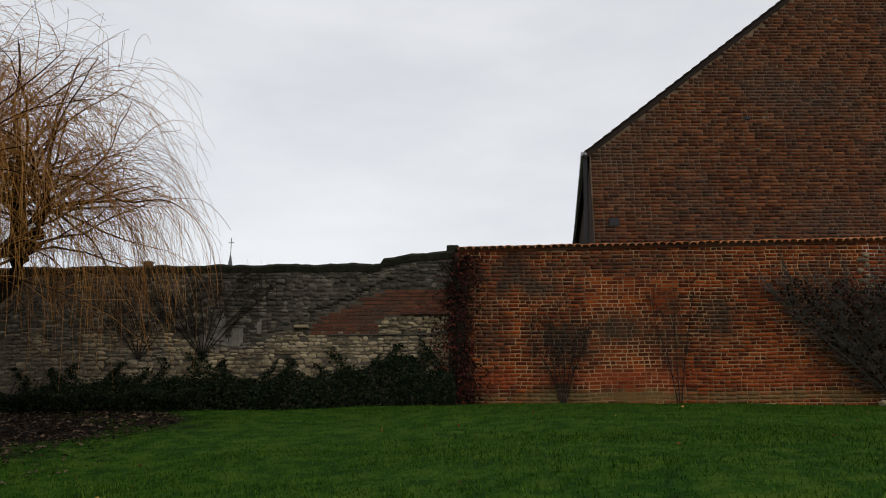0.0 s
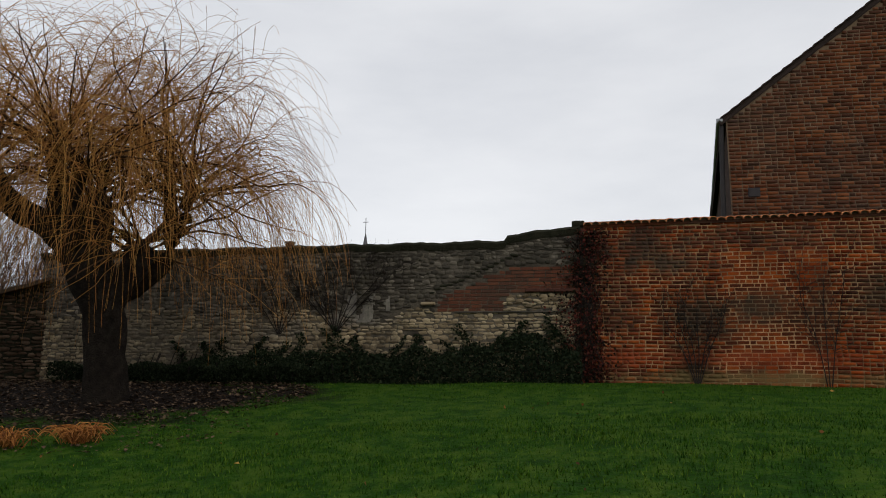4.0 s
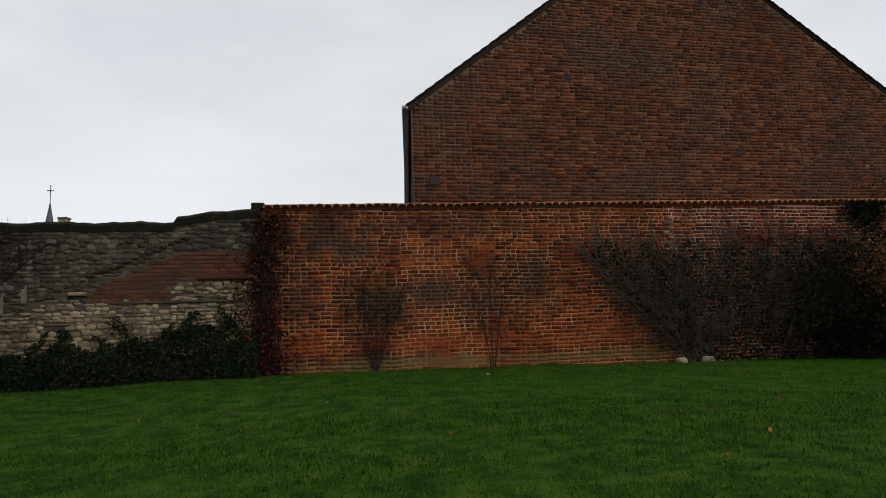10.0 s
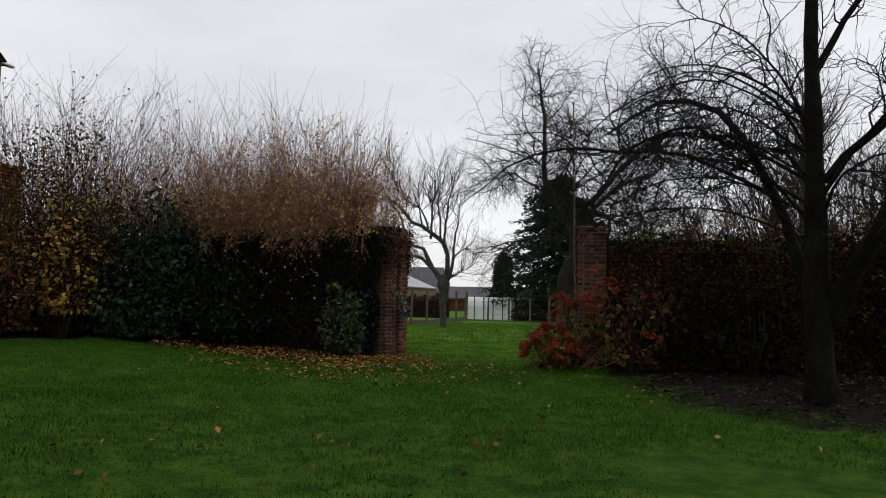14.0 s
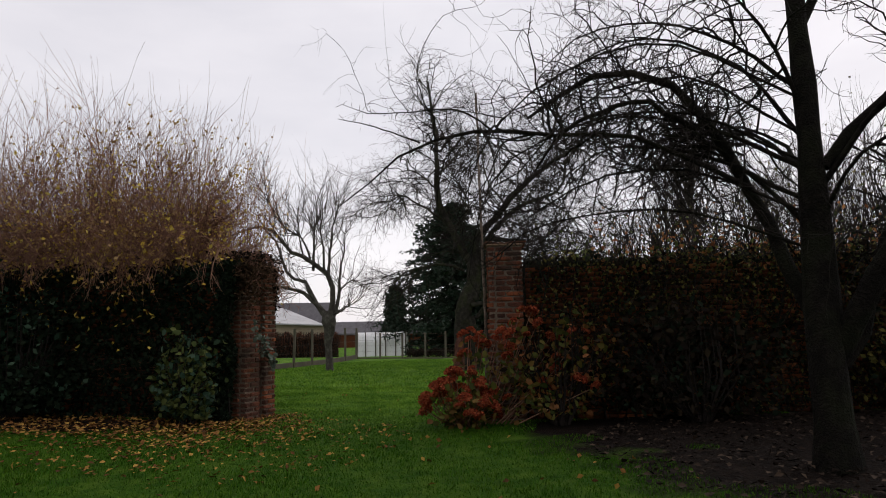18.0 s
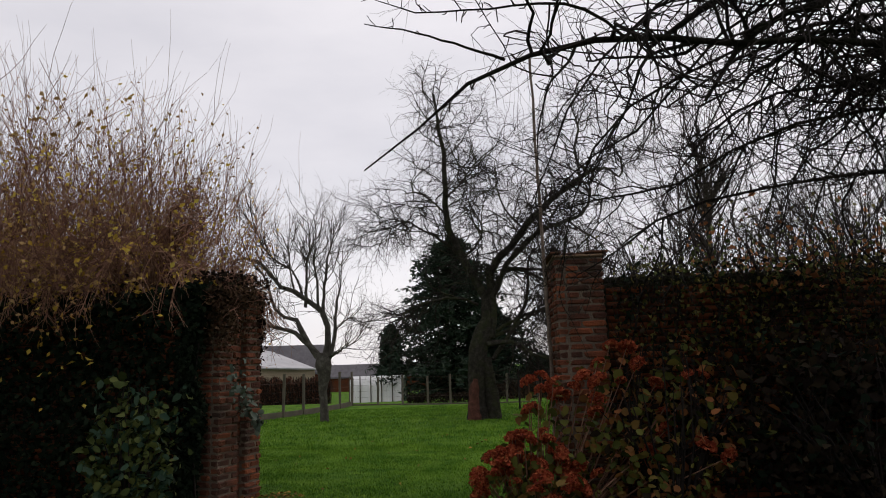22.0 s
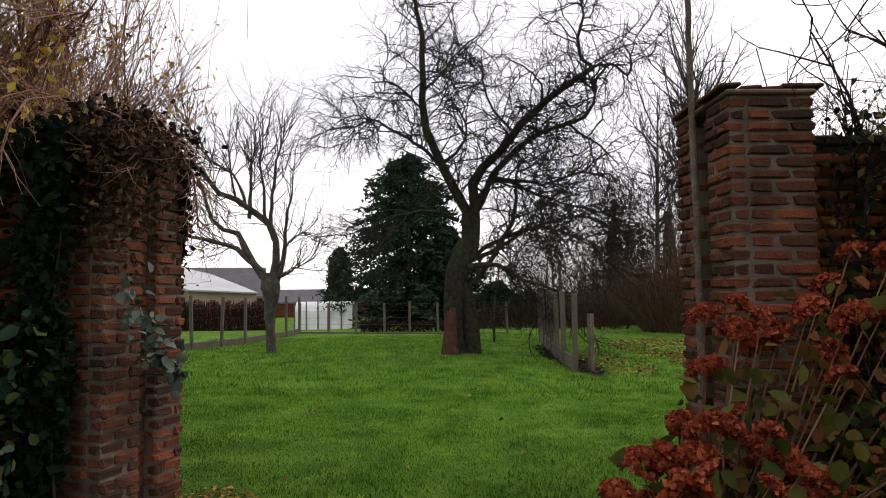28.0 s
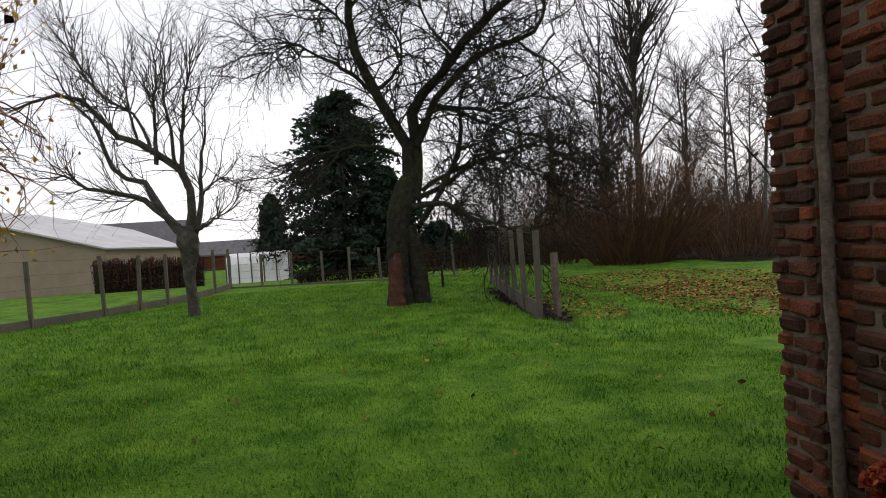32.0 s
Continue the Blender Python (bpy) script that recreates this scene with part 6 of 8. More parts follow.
def conifer(at, seed, h, w, label, tiers=26, full=0.8):
    x, y = at
    r = np.random.RandomState(seed)
    z = gz(x, y)
    th = thing("conifer", (x, y, z), label, "tree")
    part_np("trunk", tubes(*lines([[(x, y, z - 0.1, 0.22), (x, y, z + h * 0.5, 0.13), (x, y, z + h * 0.98, 0.02)]], 6), 8), m_bark, th)
    n = tiers * 13
    t = r.uniform(0.04, 1.0, n) ** 0.9
    a = r.uniform(0, 6.283, n)
    ln = w * (1 - t) ** full * r.uniform(0.38, 1.15, n) + 0.12
    k = 5
    s = np.linspace(0, 1, k)
    P = np.zeros((n, k, 3))
    P[:, :, 0] = x + np.cos(a)[:, None] * ln[:, None] * s
    P[:, :, 1] = y + np.sin(a)[:, None] * ln[:, None] * s
    P[:, :, 2] = z + (t * h)[:, None] - (0.35 * ln)[:, None] * s**1.3 + 0.12 * s**3 * ln[:, None]
    R = np.broadcast_to(np.linspace(0.03, 0.008, k), (n, k))
    m = n * 34
    who, u = r.randint(0, n, m), r.uniform(0.02, 1.0, m) ** 0.6 * (k - 1)
    i = np.minimum(u.astype(int), k - 2)
    C = P[who, i] + (P[who, i + 1] - P[who, i]) * (u - i)[:, None] + r.normal(size=(m, 3)) * 0.10 - np.array((0, 0, 0.08))
    part_np("boughwork", tubes(P, R, 3), m_bark, th)
    part_np("crown", leaves(r, C, 0.42, 0.35, 0.35), m_needle, th, "dense dark needles")
    return th


conifer((57.5, 4.6), 71, 11.4, 6.3, "broad dark green spruce behind the orchard", 46, 0.42)
conifer((58.5, 2.0), 74, 6.6, 4.2, "dark spruce behind the orchard", 30, 0.5)
conifer((60, -1.6), 81, 2.9, 3.0, "dark evergreen shrub behind the orchard fence", 26, 0.5)
conifer((63, -5.5), 82, 2.4, 3.2, "dark evergreen shrub behind the orchard fence", 26, 0.5)
conifer((60, 9.35), 72, 5.5, 1.15, "narrow dark cypress beside the spruce", 30, 0.4)
conifer((88, -17.5), 73, 13.0, 1.7, "slim spruce among the bare trees", 12)
conifer((92, -25.0), 75, 12.0, 1.7, "slim spruce among the bare trees", 12)
for i, (x, y, h, w) in enumerate(((66, -3.0, 2.4, 3.6), (72, -9.5, 2.4, 4.2), (70, -16, 2.6, 4.6), (64, -22, 3, 4.6), (52, -23, 2.8, 4.2))):
    conifer((x, y), 76 + i, h, w, "dark evergreen shrub at the back of the wood", 26)


def thicket(name, cx, cy, rx, ry, h, n, seed, label, mat, thick=0.012, group="", fan=0.35, more=4, shake=0.06, behind=0.0):
    """A clump of many upright stems with side twigs."""
    r = np.random.RandomState(seed)
    th = thing(name, (cx, cy, gz(cx, cy)), label, "shrub", group)
    a, q = r.uniform(0, 6.283, n), np.sqrt(r.uniform(0, 1, n))
    x, y = cx + rx * q * np.cos(a), cy + ry * q * np.sin(a)
    base = np.stack([x, y, ground_z(x, y) - 0.03], -1)
    D = np.stack([np.cos(a) * q * fan, np.sin(a) * q * fan, np.ones(n)], -1) + r.normal(size=(n, 3)) * 0.12
    k = 7
    P = np.zeros((n, k, 3))
    P[:, 0] = base
    L = (h * r.uniform(0.65, 1.1, n) * (1 + 0.16 * (r.rand(n) > 0.9)))[:, None] / (k - 1)
    for i in range(1, k):
        D = D + r.normal(size=(n, 3)) * shake
        D /= np.linalg.norm(D, axis=1, keepdims=True)
        P[:, i] = P[:, i - 1] + D * L
    R = np.broadcast_to(np.linspace(thick * 1.3, thick * 0.4, k), (n, k))
    b = sprout(r, P, R, n * more, h * 0.22, 5, thick * 0.5, 0.25, 1.0, 0.6, (0, 0, 0.04), 0.13)
    if behind:
        # stems stay behind the wall up to its top
        def free(Q):
            return ~(((Q[:, :, 0] < behind) & (Q[:, :, 2] < 2.35)) | (Q[:, :, 1] < 6.0 - 0.25 * np.clip(Q[:, :, 2] - 2.6, 0, 2))).any(1)

        ok = free(P)
        P, R = P[ok], R[ok]
        ok = free(b[0])
        b = b[0][ok], b[1][ok]
    part_np("stemwork", tubes(P, R, 3), mat, th)
    part_np("twigwork", tubes(*b, 3), mat, th)
    return th, P, b[0]


for i, (x, y, rx, ry, h, n) in enumerate([(40.2, -7.0, 1.7, 1.5, 4.7, 560), (39.5, -11.0, 2.2, 2.0, 2.0, 240), (47, -6.0, 1.6, 1.4, 3.0, 240), (48, -13, 4, 3, 1.4, 260), (41, -14.5, 4, 3, 1.2, 220), (50, -6.5, 4, 2, 1.6, 220), (56, -3, 4, 3, 1.1, 200), (38, -18, 5, 3, 1.3, 220), (60, -20, 8, 6, 1.8, 240), (62, -10, 6, 5, 1.4, 220), (46, -17, 4, 3, 1.4, 220), (46, -0.5, 3, 2, 1.0, 160), (52, -2.5, 4, 3, 1.3, 200), (44, -4.4, 2.0, 1.6, 1.5, 160), (49, -16.5, 2.0, 2.0, 3.0, 300), (50, -20.5, 2.4, 2.2, 3.0, 300)]):
    thicket("undergrowth_shrub", x, y, rx, ry, h, n, 80 + i, "tangled brown undergrowth at the wood's edge", m_twig_russet if i < 3 or i > 13 else m_twig_brown, 0.013, "undergrowth of the wood", 0.7, 6, 0.14)

# pale thin growth far back between the spruce and the wood
for i, (x, y, rx, ry, h, n) in enumerate([(63, -3.5, 2.5, 2.2, 5.4, 190), (64, -7.5, 2.5, 2.4, 6.0, 190), (58, -9.5, 2.2, 2.0, 5.2, 170), (66, -12.5, 3.0, 2.6, 5.6, 170), (56, -17.5, 2.6, 2.4, 5.4, 230), (57, -21.5, 2.6, 2.6, 5.8, 230), (62, -25.5, 3.0, 3.0, 6.0, 230)]):
    thicket("undergrowth_shrub", x, y, rx, ry, h, n, 190 + i, "thin grey leafless saplings far back in the wood", m_twig_pale, 0.014, "undergrowth of the wood", 0.5, 8, 0.12)


def hedge(name, x0, y0, x1, y1, h, w, mat, label, seed, size=0.09, n=2600, stems=0):
    r = np.random.RandomState(seed)
    th = thing(name, ((x0 + x1) / 2, (y0 + y1) / 2, gz((x0 + x1) / 2, (y0 + y1) / 2)), label, "hedge")
    t = r.uniform(0, 1, n)
    s, q = r.uniform(-1, 1, n), r.uniform(0, 1, n) ** 0.7
    d = np.array((x1 - x0, y1 - y0)) / math.hypot(x1 - x0, y1 - y0)
    x = x0 + (x1 - x0) * t - d[1] * s * w / 2
    y = y0 + (y1 - y0) * t + d[0] * s * w / 2
    C = np.stack([x, y, ground_z(x, y) + q * h * (0.9 + 0.1 * np.sin(t * 40))], -1)
    part_np("foliage", leaves(r, C, size, 0.0, 0.7), mat, th)
    m = stems or n // 10
    B = np.stack([x[:m], y[:m], ground_z(x[:m], y[:m])], -1)
    top = B + np.stack([r.normal(0, 0.1, m), r.normal(0, 0.1, m), h * r.uniform(0.6, 1.0, m)], -1)
    part_np("stemwork", tubes(np.stack([B, (B + top) / 2 + r.normal(0, 0.03, (m, 3)), top], 1), np.full((m, 3), 0.012), 3), m_twig, th)
    return th


hedge("hedge", 50.5, 17.2, 53.6, 12.6, 1.75, 0.8, m_rust_hedge, "clipped russet beech hedge", 91, 0.10, 9000)
hedge("bramble_row", 46, -3.5, 47, -9.5, 0.9, 1.2, m_leaf_dark, "low dark bramble bank", 92, 0.16, 2600)
hedge("bramble_row", 44, 6.5, 43, 2.2, 0.5, 0.8, m_leaf_dark, "low dark bramble bank", 93, 0.12, 1500)
hedge("bramble_row", 45.5, 2.6, 46, -3.5, 0.95, 1.0, m_leaf_dark, "low dark bramble bank", 95, 0.14, 2200)
hedge("distant_hedge", 75, 8, 78, -30, 1.6, 1.5, m_leaf_dark, "distant dark hedgerow across the fields", 94, 0.4, 2500)


# ---- fences ----
def post_mesh(h, w=0.10):
    bm = bevel_box((w, w, h), 0.012, 1, (0, 0, h / 2))
    return bm


def concrete_fence(name, pts, h, label, board=0.28, wires=4, lean=1.5, seed=0):
    r = random.Random(seed)
    th = thing(name, (*pts[0], gz(*pts[0])), label, "fence")
    tops = []
    for x, y in pts:
        z = gz(x, y)
        ob = adopt(part("post", post_mesh(h + 0.1 + r.uniform(-0.05, 0.05)), m_concrete), th, "weathered concrete post")
        ob.matrix_basis = pose(x, y, z - 0.1, r.uniform(-lean, lean), r.uniform(-lean, lean), r.uniform(-5, 5))
        tops.append((x, y, z))
    for (xa, ya, za), (xb, yb, zb) in zip(tops[:-1], tops[1:]):
        L = math.hypot(xb - xa, yb - ya)
        if board:
            ob = adopt(part("gravel_board", bevel_box((L - 0.13, 0.045, board), 0.008, 1), m_concrete), th, "concrete gravel board")
            ob.matrix_basis = pose((xa + xb) / 2, (ya + yb) / 2, (za + zb) / 2 + board / 2 - 0.05, 0, -math.degrees(math.atan2(zb - za, L)), math.degrees(math.atan2(yb - ya, xb - xa)))
        W = []
        for i in range(wires):
            hz = board + (h - board - 0.05) * (i + 1) / wires
            W.append([(xa, ya, za + hz), ((xa + xb) / 2, (ya + yb) / 2, (za + zb) / 2 + hz - 0.02), (xb, yb, zb + hz)])
        part_np("wire", tubes(W, np.full((wires, 3), 0.004), 3), m_wire, th)["kind"] = "stuff"
    return th


concrete_fence("concrete_fence", [(27.2, 12.9), (29.4, 12.5), (31.7, 11.9), (34.1, 11.0), (35.6, 10.5), (37.0, 10.05), (39.0, 9.7), (41.0, 9.35), (43.8, 9.3)], 1.72, "concrete post-and-wire fence with gravel boards along the orchard", seed=1)
concrete_fence("concrete_fence", [(43.8, 9.3), (43.2, 7.9), (42.6, 6.6), (41.9, 5.3), (41.3, 4.2), (40.7, 3.0), (40.3, 1.6), (40.0, 0.2)], 1.35, "low concrete post fence across the end of the orchard", board=0.12, seed=2)
concrete_fence("concrete_fence", [(25.6, 0.55), (26.9, 0.5), (28.2, 0.40), (29.5, 0.3), (31.0, 0.15), (32.6, -0.05), (34.2, -0.2)], 1.62, "leaning concrete post fence with low concrete boards", board=0.36, wires=3, lean=2.0, seed=3)
post_x = tagged(part("timber_post", bevel_box((0.11, 0.11, 1.25), 0.015, 1, (0, 0, 0.55)), m_pole), "mossy timber post beside the concrete fence", "post")
post_x.matrix_basis = pose(25.75, 0.18, gz(25.75, 0.18), 1, 2, 20)
stake = tagged(part_np("stake", tubes([[(33.9, 1.35, gz(33.9, 1.35) - 0.1), (33.9, 1.35, 0.5), (33.9, 1.36, 1.25)]], [[0.035, 0.035, 0.03]], 6), m_twig), "thin dark wooden stake in the grass", "stake")


# ---- buildings beyond the orchard ----
def slab(points, thick, mat, name, parent, label=""):
    bm = bmesh.new()
    bm.faces.new([bm.verts.new(p) for p in points])
    bmesh.ops.recalc_face_normals(bm, faces=bm.faces[:])
    bmesh.ops.solidify(bm, geom=bm.faces[:], thickness=thick)
    return part(name, bm, mat, parent, label)


def sheet_shed():
    th = thing("shed", (57, 19, gz(57, 19)), "long tan shed with a shallow pale sheet roof", "shed")
    z = -1.3
    A, B, C, D, E, G = (SHED[k] for k in "ABCDEG")
    slab([(A[0], A[1], z), (B[0], B[1], z), B, A], 0.15, m_tan_wall, "wall", th, "tan rendered gable wall")
    slab([(B[0], B[1], z), (C[0], C[1], z), C, B], 0.15, m_tan_wall, "wall", th, "tan rendered side wall")
    up = Vector((0, 0, 0.06))
    out = Vector((-0.3, -0.25, 0))
    roof = [Vector(p) + up for p in (A, B, C, D, E, G)]
    for i in (0, 1, 2):
        roof[i] += out
    slab([roof[1], roof[2], roof[3], roof[4]], 0.1, m_metal_roof, "roof", th, "pale wet sheet roof")
    slab([roof[0], roof[1], roof[4], roof[5]], 0.1, m_metal_roof, "roof", th, "pale wet sheet roof")
    return th


# corners of the shed's walls and roof
SHED = dict(A=(54.3, 28.0, 4.55), B=(55.4, 18.35, 1.68), C=(60.45, 15.3, 1.47), D=(68.0, 20.6, 3.0), E=(64.4, 25.6, 4.3), G=(62.6, 31.0, 4.85))
sheet_shed()


def simple_house(name, x, y, w, d, eave, ridge, turn, wall_m, roof_m, label, chimney=False, cat="house", base=None):
    z = gz(x, y) if base is None else base
    th = thing(name, (x, y, z), label, cat)
    m = pose(x, y, 0, 0, 0, turn)
    bm = prism([(-w / 2, z - 0.5), (w / 2, z - 0.5), (w / 2, eave), (0, ridge), (-w / 2, eave)], -d / 2, d / 2)
    bmesh.ops.transform(bm, matrix=m, verts=bm.verts)
    part("wall", bm, wall_m, th)
    for s in (-1, 1):
        bm = prism([(s * (w / 2 + 0.25), eave - 0.15), (0, ridge + 0.02), (0, ridge + 0.2), (s * (w / 2 + 0.25), eave + 0.03)], -d / 2 - 0.25, d / 2 + 0.25)
        bmesh.ops.transform(bm, matrix=m, verts=bm.verts)
        part("roof", bm, roof_m, th)
    if chimney:
        for cx_, cy_, cw, ch in chimney:
            bm = bevel_box((cw, cw, 3.6), 0.03, 1, (cx_, cy_, ridge + ch - 1.8))
            bmesh.ops.transform(bm, matrix=m, verts=bm.verts)
            c = part("chimney", bm, m_lime if wall_m == m_grey_stone else m_brick_dull, th, "brick chimney stack")
            bm = bevel_box((cw * 1.15, cw * 1.15, 0.12), 0.02, 1, (cx_, cy_, ridge + ch + 0.05))
            bmesh.ops.transform(bm, matrix=m, verts=bm.verts)
            part("chimney_cap", bm, m_grey_stone, c)
    return th


simple_house("house", 71.5, 20.6, 5.0, 6.5, 1.2, 3.5, 12, m_brick_dull, m_slate, "brick cottage with a grey slate roof beyond the orchard")
simple_house("barn", 101, 16, 4.0, 26, 0.35, 1.75, 3, m_brick_dull, m_slate, "long low barn with a slate roof far beyond the fence", cat="barn")
# white sheeting along the far fence
TX, TZ = 55.2, gz(55.2, 9.6)
tarp = thing("plastic_tunnel", (TX, 9.6, TZ), "white plastic-covered growing tunnel beyond the fence", "polytunnel")
bm = bmesh.new()
k = 8
ra = []
for yy in (8.0, 11.6):
    ra.append([bm.verts.new((TX + 0.9 - math.cos(math.pi * i / k) * 0.9, yy, TZ - 0.1 + (1.0 - TZ) * math.sin(math.pi * i / k) ** 0.45)) for i in range(k + 1)])
for i in range(k):
    bm.faces.new((ra[0][i], ra[0][i + 1], ra[1][i + 1], ra[1][i]))
bm.faces.new(ra[0])
bm.faces.new(ra[1][::-1])
bmesh.ops.recalc_face_normals(bm, faces=bm.faces[:])
part("cover", bm, m_white, tarp, "white plastic sheeting")
for yy in np.linspace(8.0, 11.6, 6):
    part("rib", bevel_box((0.06, 0.07, 0.95 - TZ), 0.01, 1, (TX - 0.03, yy, TZ / 2 + 0.45)), m_concrete, tarp)

# behind the old wall: a cottage and a barn with chimneys, and the church spire
simple_house("house", -19.5, 47, 6, 14, 6.0, 8.0, 80, m_brick_dull, m_slate, "cottage with brick chimneys behind the old wall", chimney=((0.0, 0.6, 0.5, 1.6), (0, -5.5, 0.4, 0.7)), base=0.5)
simple_house("house", -16.2, 58, 5, 8, 7.5, 9.4, 75, m_grey_stone, m_slate, "stone cottage with a squat chimney behind the old wall", chimney=((0, 0, 0.62, 1.8),), base=0.5)
church = thing("church", (-37.8, 124.6, 0), "slate church spire with a weathercock far beyond the wall", "church")
bm = bmesh.new()
bmesh.ops.create_cone(bm, segments=8, radius1=1.35, radius2=0.03, depth=7.5, cap_ends=True, matrix=Matrix.Translation((-37.8, 124.6, 22.2)))
part("spire", bm, m_slate, church, "slender dark slate spire")
part("tower", bevel_box((3.2, 3.2, 22), 0.05, 1, (-37.8, 124.6, 10.5)), m_grey_stone, church)
part_np("cross", tubes([[(-37.8, 124.6, 25.8), (-37.8, 124.6, 27.3), (-37.8, 124.6, 28.7)], [(-38.3, 124.6, 27.8), (-37.8, 124.6, 27.8), (-37.3, 124.6, 27.8)]], np.full((2, 3), 0.06), 4), m_pipe, church, "iron cross")


# ---- planting by the walls ----
def on_wall(rs, n, x0, x1, keep):
    x = rs.uniform(x0, x1, n)
    z = rs.uniform(0.2, 3.6, n)
    ok = keep(x, z)
    return x[ok], z[ok]


# ivy bank at the foot of the old wall
rs = np.random.RandomState(101)
ivy = thing("ivy_bank", (-4.0, 13.1, 0.5), "dark bank of ivy along the foot of the old wall", "ivy")


def ivy_top(x):
    s = 1.04 + 0.14 * np.clip((x + 3.4) / 2.4, 0, 1) + 0.05 * np.sin(x * 2.3) + 0.04 * np.sin(x * 5.7 + 1) + 0.30 * np.exp(-((x + 1.2) / 0.5) ** 2) + 0.18 * np.exp(-((x + 3.2) / 0.3) ** 2) + 0.10 * np.exp(-((x + 6.3) / 0.3) ** 2)
    return np.where(x < -6.5, s - 0.12 * (-6.5 - x), s)


n = 26000
x = rs.uniform(-10.5, -0.1, n)
u = rs.uniform(0, 1, n)
top = ivy_top(x)
z = 0.45 + u * (top - 0.45)
deep = (0.50 + 0.10 * np.sin(x * 1.7) + 0.06 * np.sin(x * 4.3)) * np.sqrt(np.clip(1 - u**2.2, 0, 1)) * rs.uniform(0.75, 1.05, n)
z = z + rs.uniform(-0.04, 0.04, n)
C = np.stack([x, WY - 0.05 - deep, z], -1)
# climbing fingers
m = 4200
FINGER = np.array([-8.3, -7.6, -7.2, -6.4, -6.0, -5.7, -5.1, -4.8, -4.4, -3.9, -3.6, -3.3, -2.7, -2.35, -2.0, -1.5, -1.2, -1.0, -0.75, -0.5])
REACH = rs.uniform(0.18, 0.72, len(FINGER))
who = rs.randint(0, len(FINGER), m)
up_ = rs.uniform(0, 1, m) ** 1.3
fx = FINGER[who] + rs.normal(0, 1, m) * (0.10 - 0.065 * up_) + 0.12 * np.sin(up_ * 4 + who)
fz = ivy_top(fx) - 0.12 + up_ * REACH[who]
C = np.concatenate([C, np.stack([fx, WY - 0.06 - rs.uniform(0, 0.06, m), fz], -1)])
part_np("foliage", leaves(rs, C, 0.055, 0.2, 0.8, (0, -1, 0)), m_leaf_bank, ivy)
hedge("box_hedge", -10.6, 12.78, -4.6, 12.86, 0.42, 0.42, m_leaf_bank, "low clipped dark box hedge before the ivy bank", 173, 0.045, 16000, 30)
st = rs.uniform(-10, -0.3, 60)
part_np("stemwork", tubes([[(a, WY - 0.1, 0.45), (a + 0.05, WY - 0.15, 0.75), (a + 0.1, WY - 0.06, 1.05)] for a in st], np.full((60, 3), 0.012), 3), m_twig, ivy)


def wall_vine(name, x, z0, seed, label, mat, h=1.6, n1=6, n2=40, n3=160, y=WY - 0.03, r0=0.016, spread=0.6, wide=0.5):
    r = np.random.RandomState(seed)
    th = thing(name, (x, y, z0), label, "climber")
    mains = []
    for i in range(n1):
        s = (i / max(n1 - 1, 1) - 0.5) * 2
        mains.append([(x + 0.03 * s, y, z0 - 0.05, r0), (x + s * wide * 0.4, y - 0.02, z0 + h * 0.35, r0 * 0.8), (x + s * wide * 0.8 + r.uniform(-0.1, 0.1), y - 0.02, z0 + h * 0.7, r0 * 0.6), (x + s * wide + r.uniform(-0.15, 0.15), y - 0.02, z0 + h * r.uniform(0.85, 1.05), r0 * 0.3)])
    P, R = lines(mains, 8)
    a = sprout(r, P, R, n2, h * 0.33, 6, r0 * 0.5, 0.2, 1.0, spread, (0, 0, 0.05), 0.15)
    b = sprout(r, *a, n3, h * 0.16, 5, r0 * 0.3, 0.2, 1.0, spread, (0, 0, 0.0), 0.2)
    out = []
    for p, q in ((P, R), a, b):
        p = p.copy()
        p[:, :, 1] = y - np.abs(p[:, :, 1] - y) * 0.25
        out.append(tubes(p, q, 3))
    part_np("stemwork", join(out), mat, th)
    return th


# bare climbers on the old wall
wall_vine("climber", -4.9, 1.55, 111, "bare tangled climber stems on the old wall", m_twig, 1.45, 9, 130, 520, r0=0.013, wide=1.3, spread=0.9)
wall_vine("climber", -6.1, 1.5, 112, "bare tangled climber stems on the old wall", m_twig, 1.3, 6, 60, 240, r0=0.011, wide=0.9, spread=0.9)
# espaliered bare shrubs on the red wall
wall_vine("wall_shrub", 1.95, gz(1.95, 13.4), 114, "leafless trained shrub against the red brick wall", m_twig, 1.75, 6, 50, 180, r0=0.012, wide=0.6, spread=0.8)
wall_vine("wall_shrub", 4.15, gz(4.15, 13.4), 115, "leafless trained shrub against the red brick wall", m_twig, 2.4, 3, 40, 140, r0=0.012, wide=0.4, spread=0.8)

# red creeper where the two walls meet
rs = np.random.RandomState(102)
rc = thing("red_creeper", (0.05, 13.4, 0.5), "dark wine-red creeper hanging where the stone and brick walls meet", "climber")
n = 2300
z = rs.uniform(0.5, 3.45, n)
cxx = 0.02 + 0.10 * np.sin(z * 2.4)
x = cxx + rs.normal(0, 1, n) * (0.16 + 0.16 * np.sin(np.clip((z - 0.5) / 2.9, 0, 1) * math.pi))
C = np.stack([x, WY - 0.04 - rs.uniform(0, 0.09, n), z], -1)
half_ = rs.rand(n) < 0.55
part_np("foliage", leaves(rs, C[half_], 0.055, 0.3, 0.8, (0, -1, 0)), m_leaf_dark, rc)
part_np("red_foliage", leaves(rs, C[~half_], 0.055, 0.3, 0.8, (0, -1, 0)), m_leaf_red, rc, "wine-red leaves")
P = np.array([[(rs.normal(0.02, 0.16), WY - 0.04, zz) for zz in np.linspace(0.5, 3.3, 8)] for _ in range(60)])
part_np("stemwork", tubes(P, np.full((60, 8), 0.006), 3), m_twig, rc)

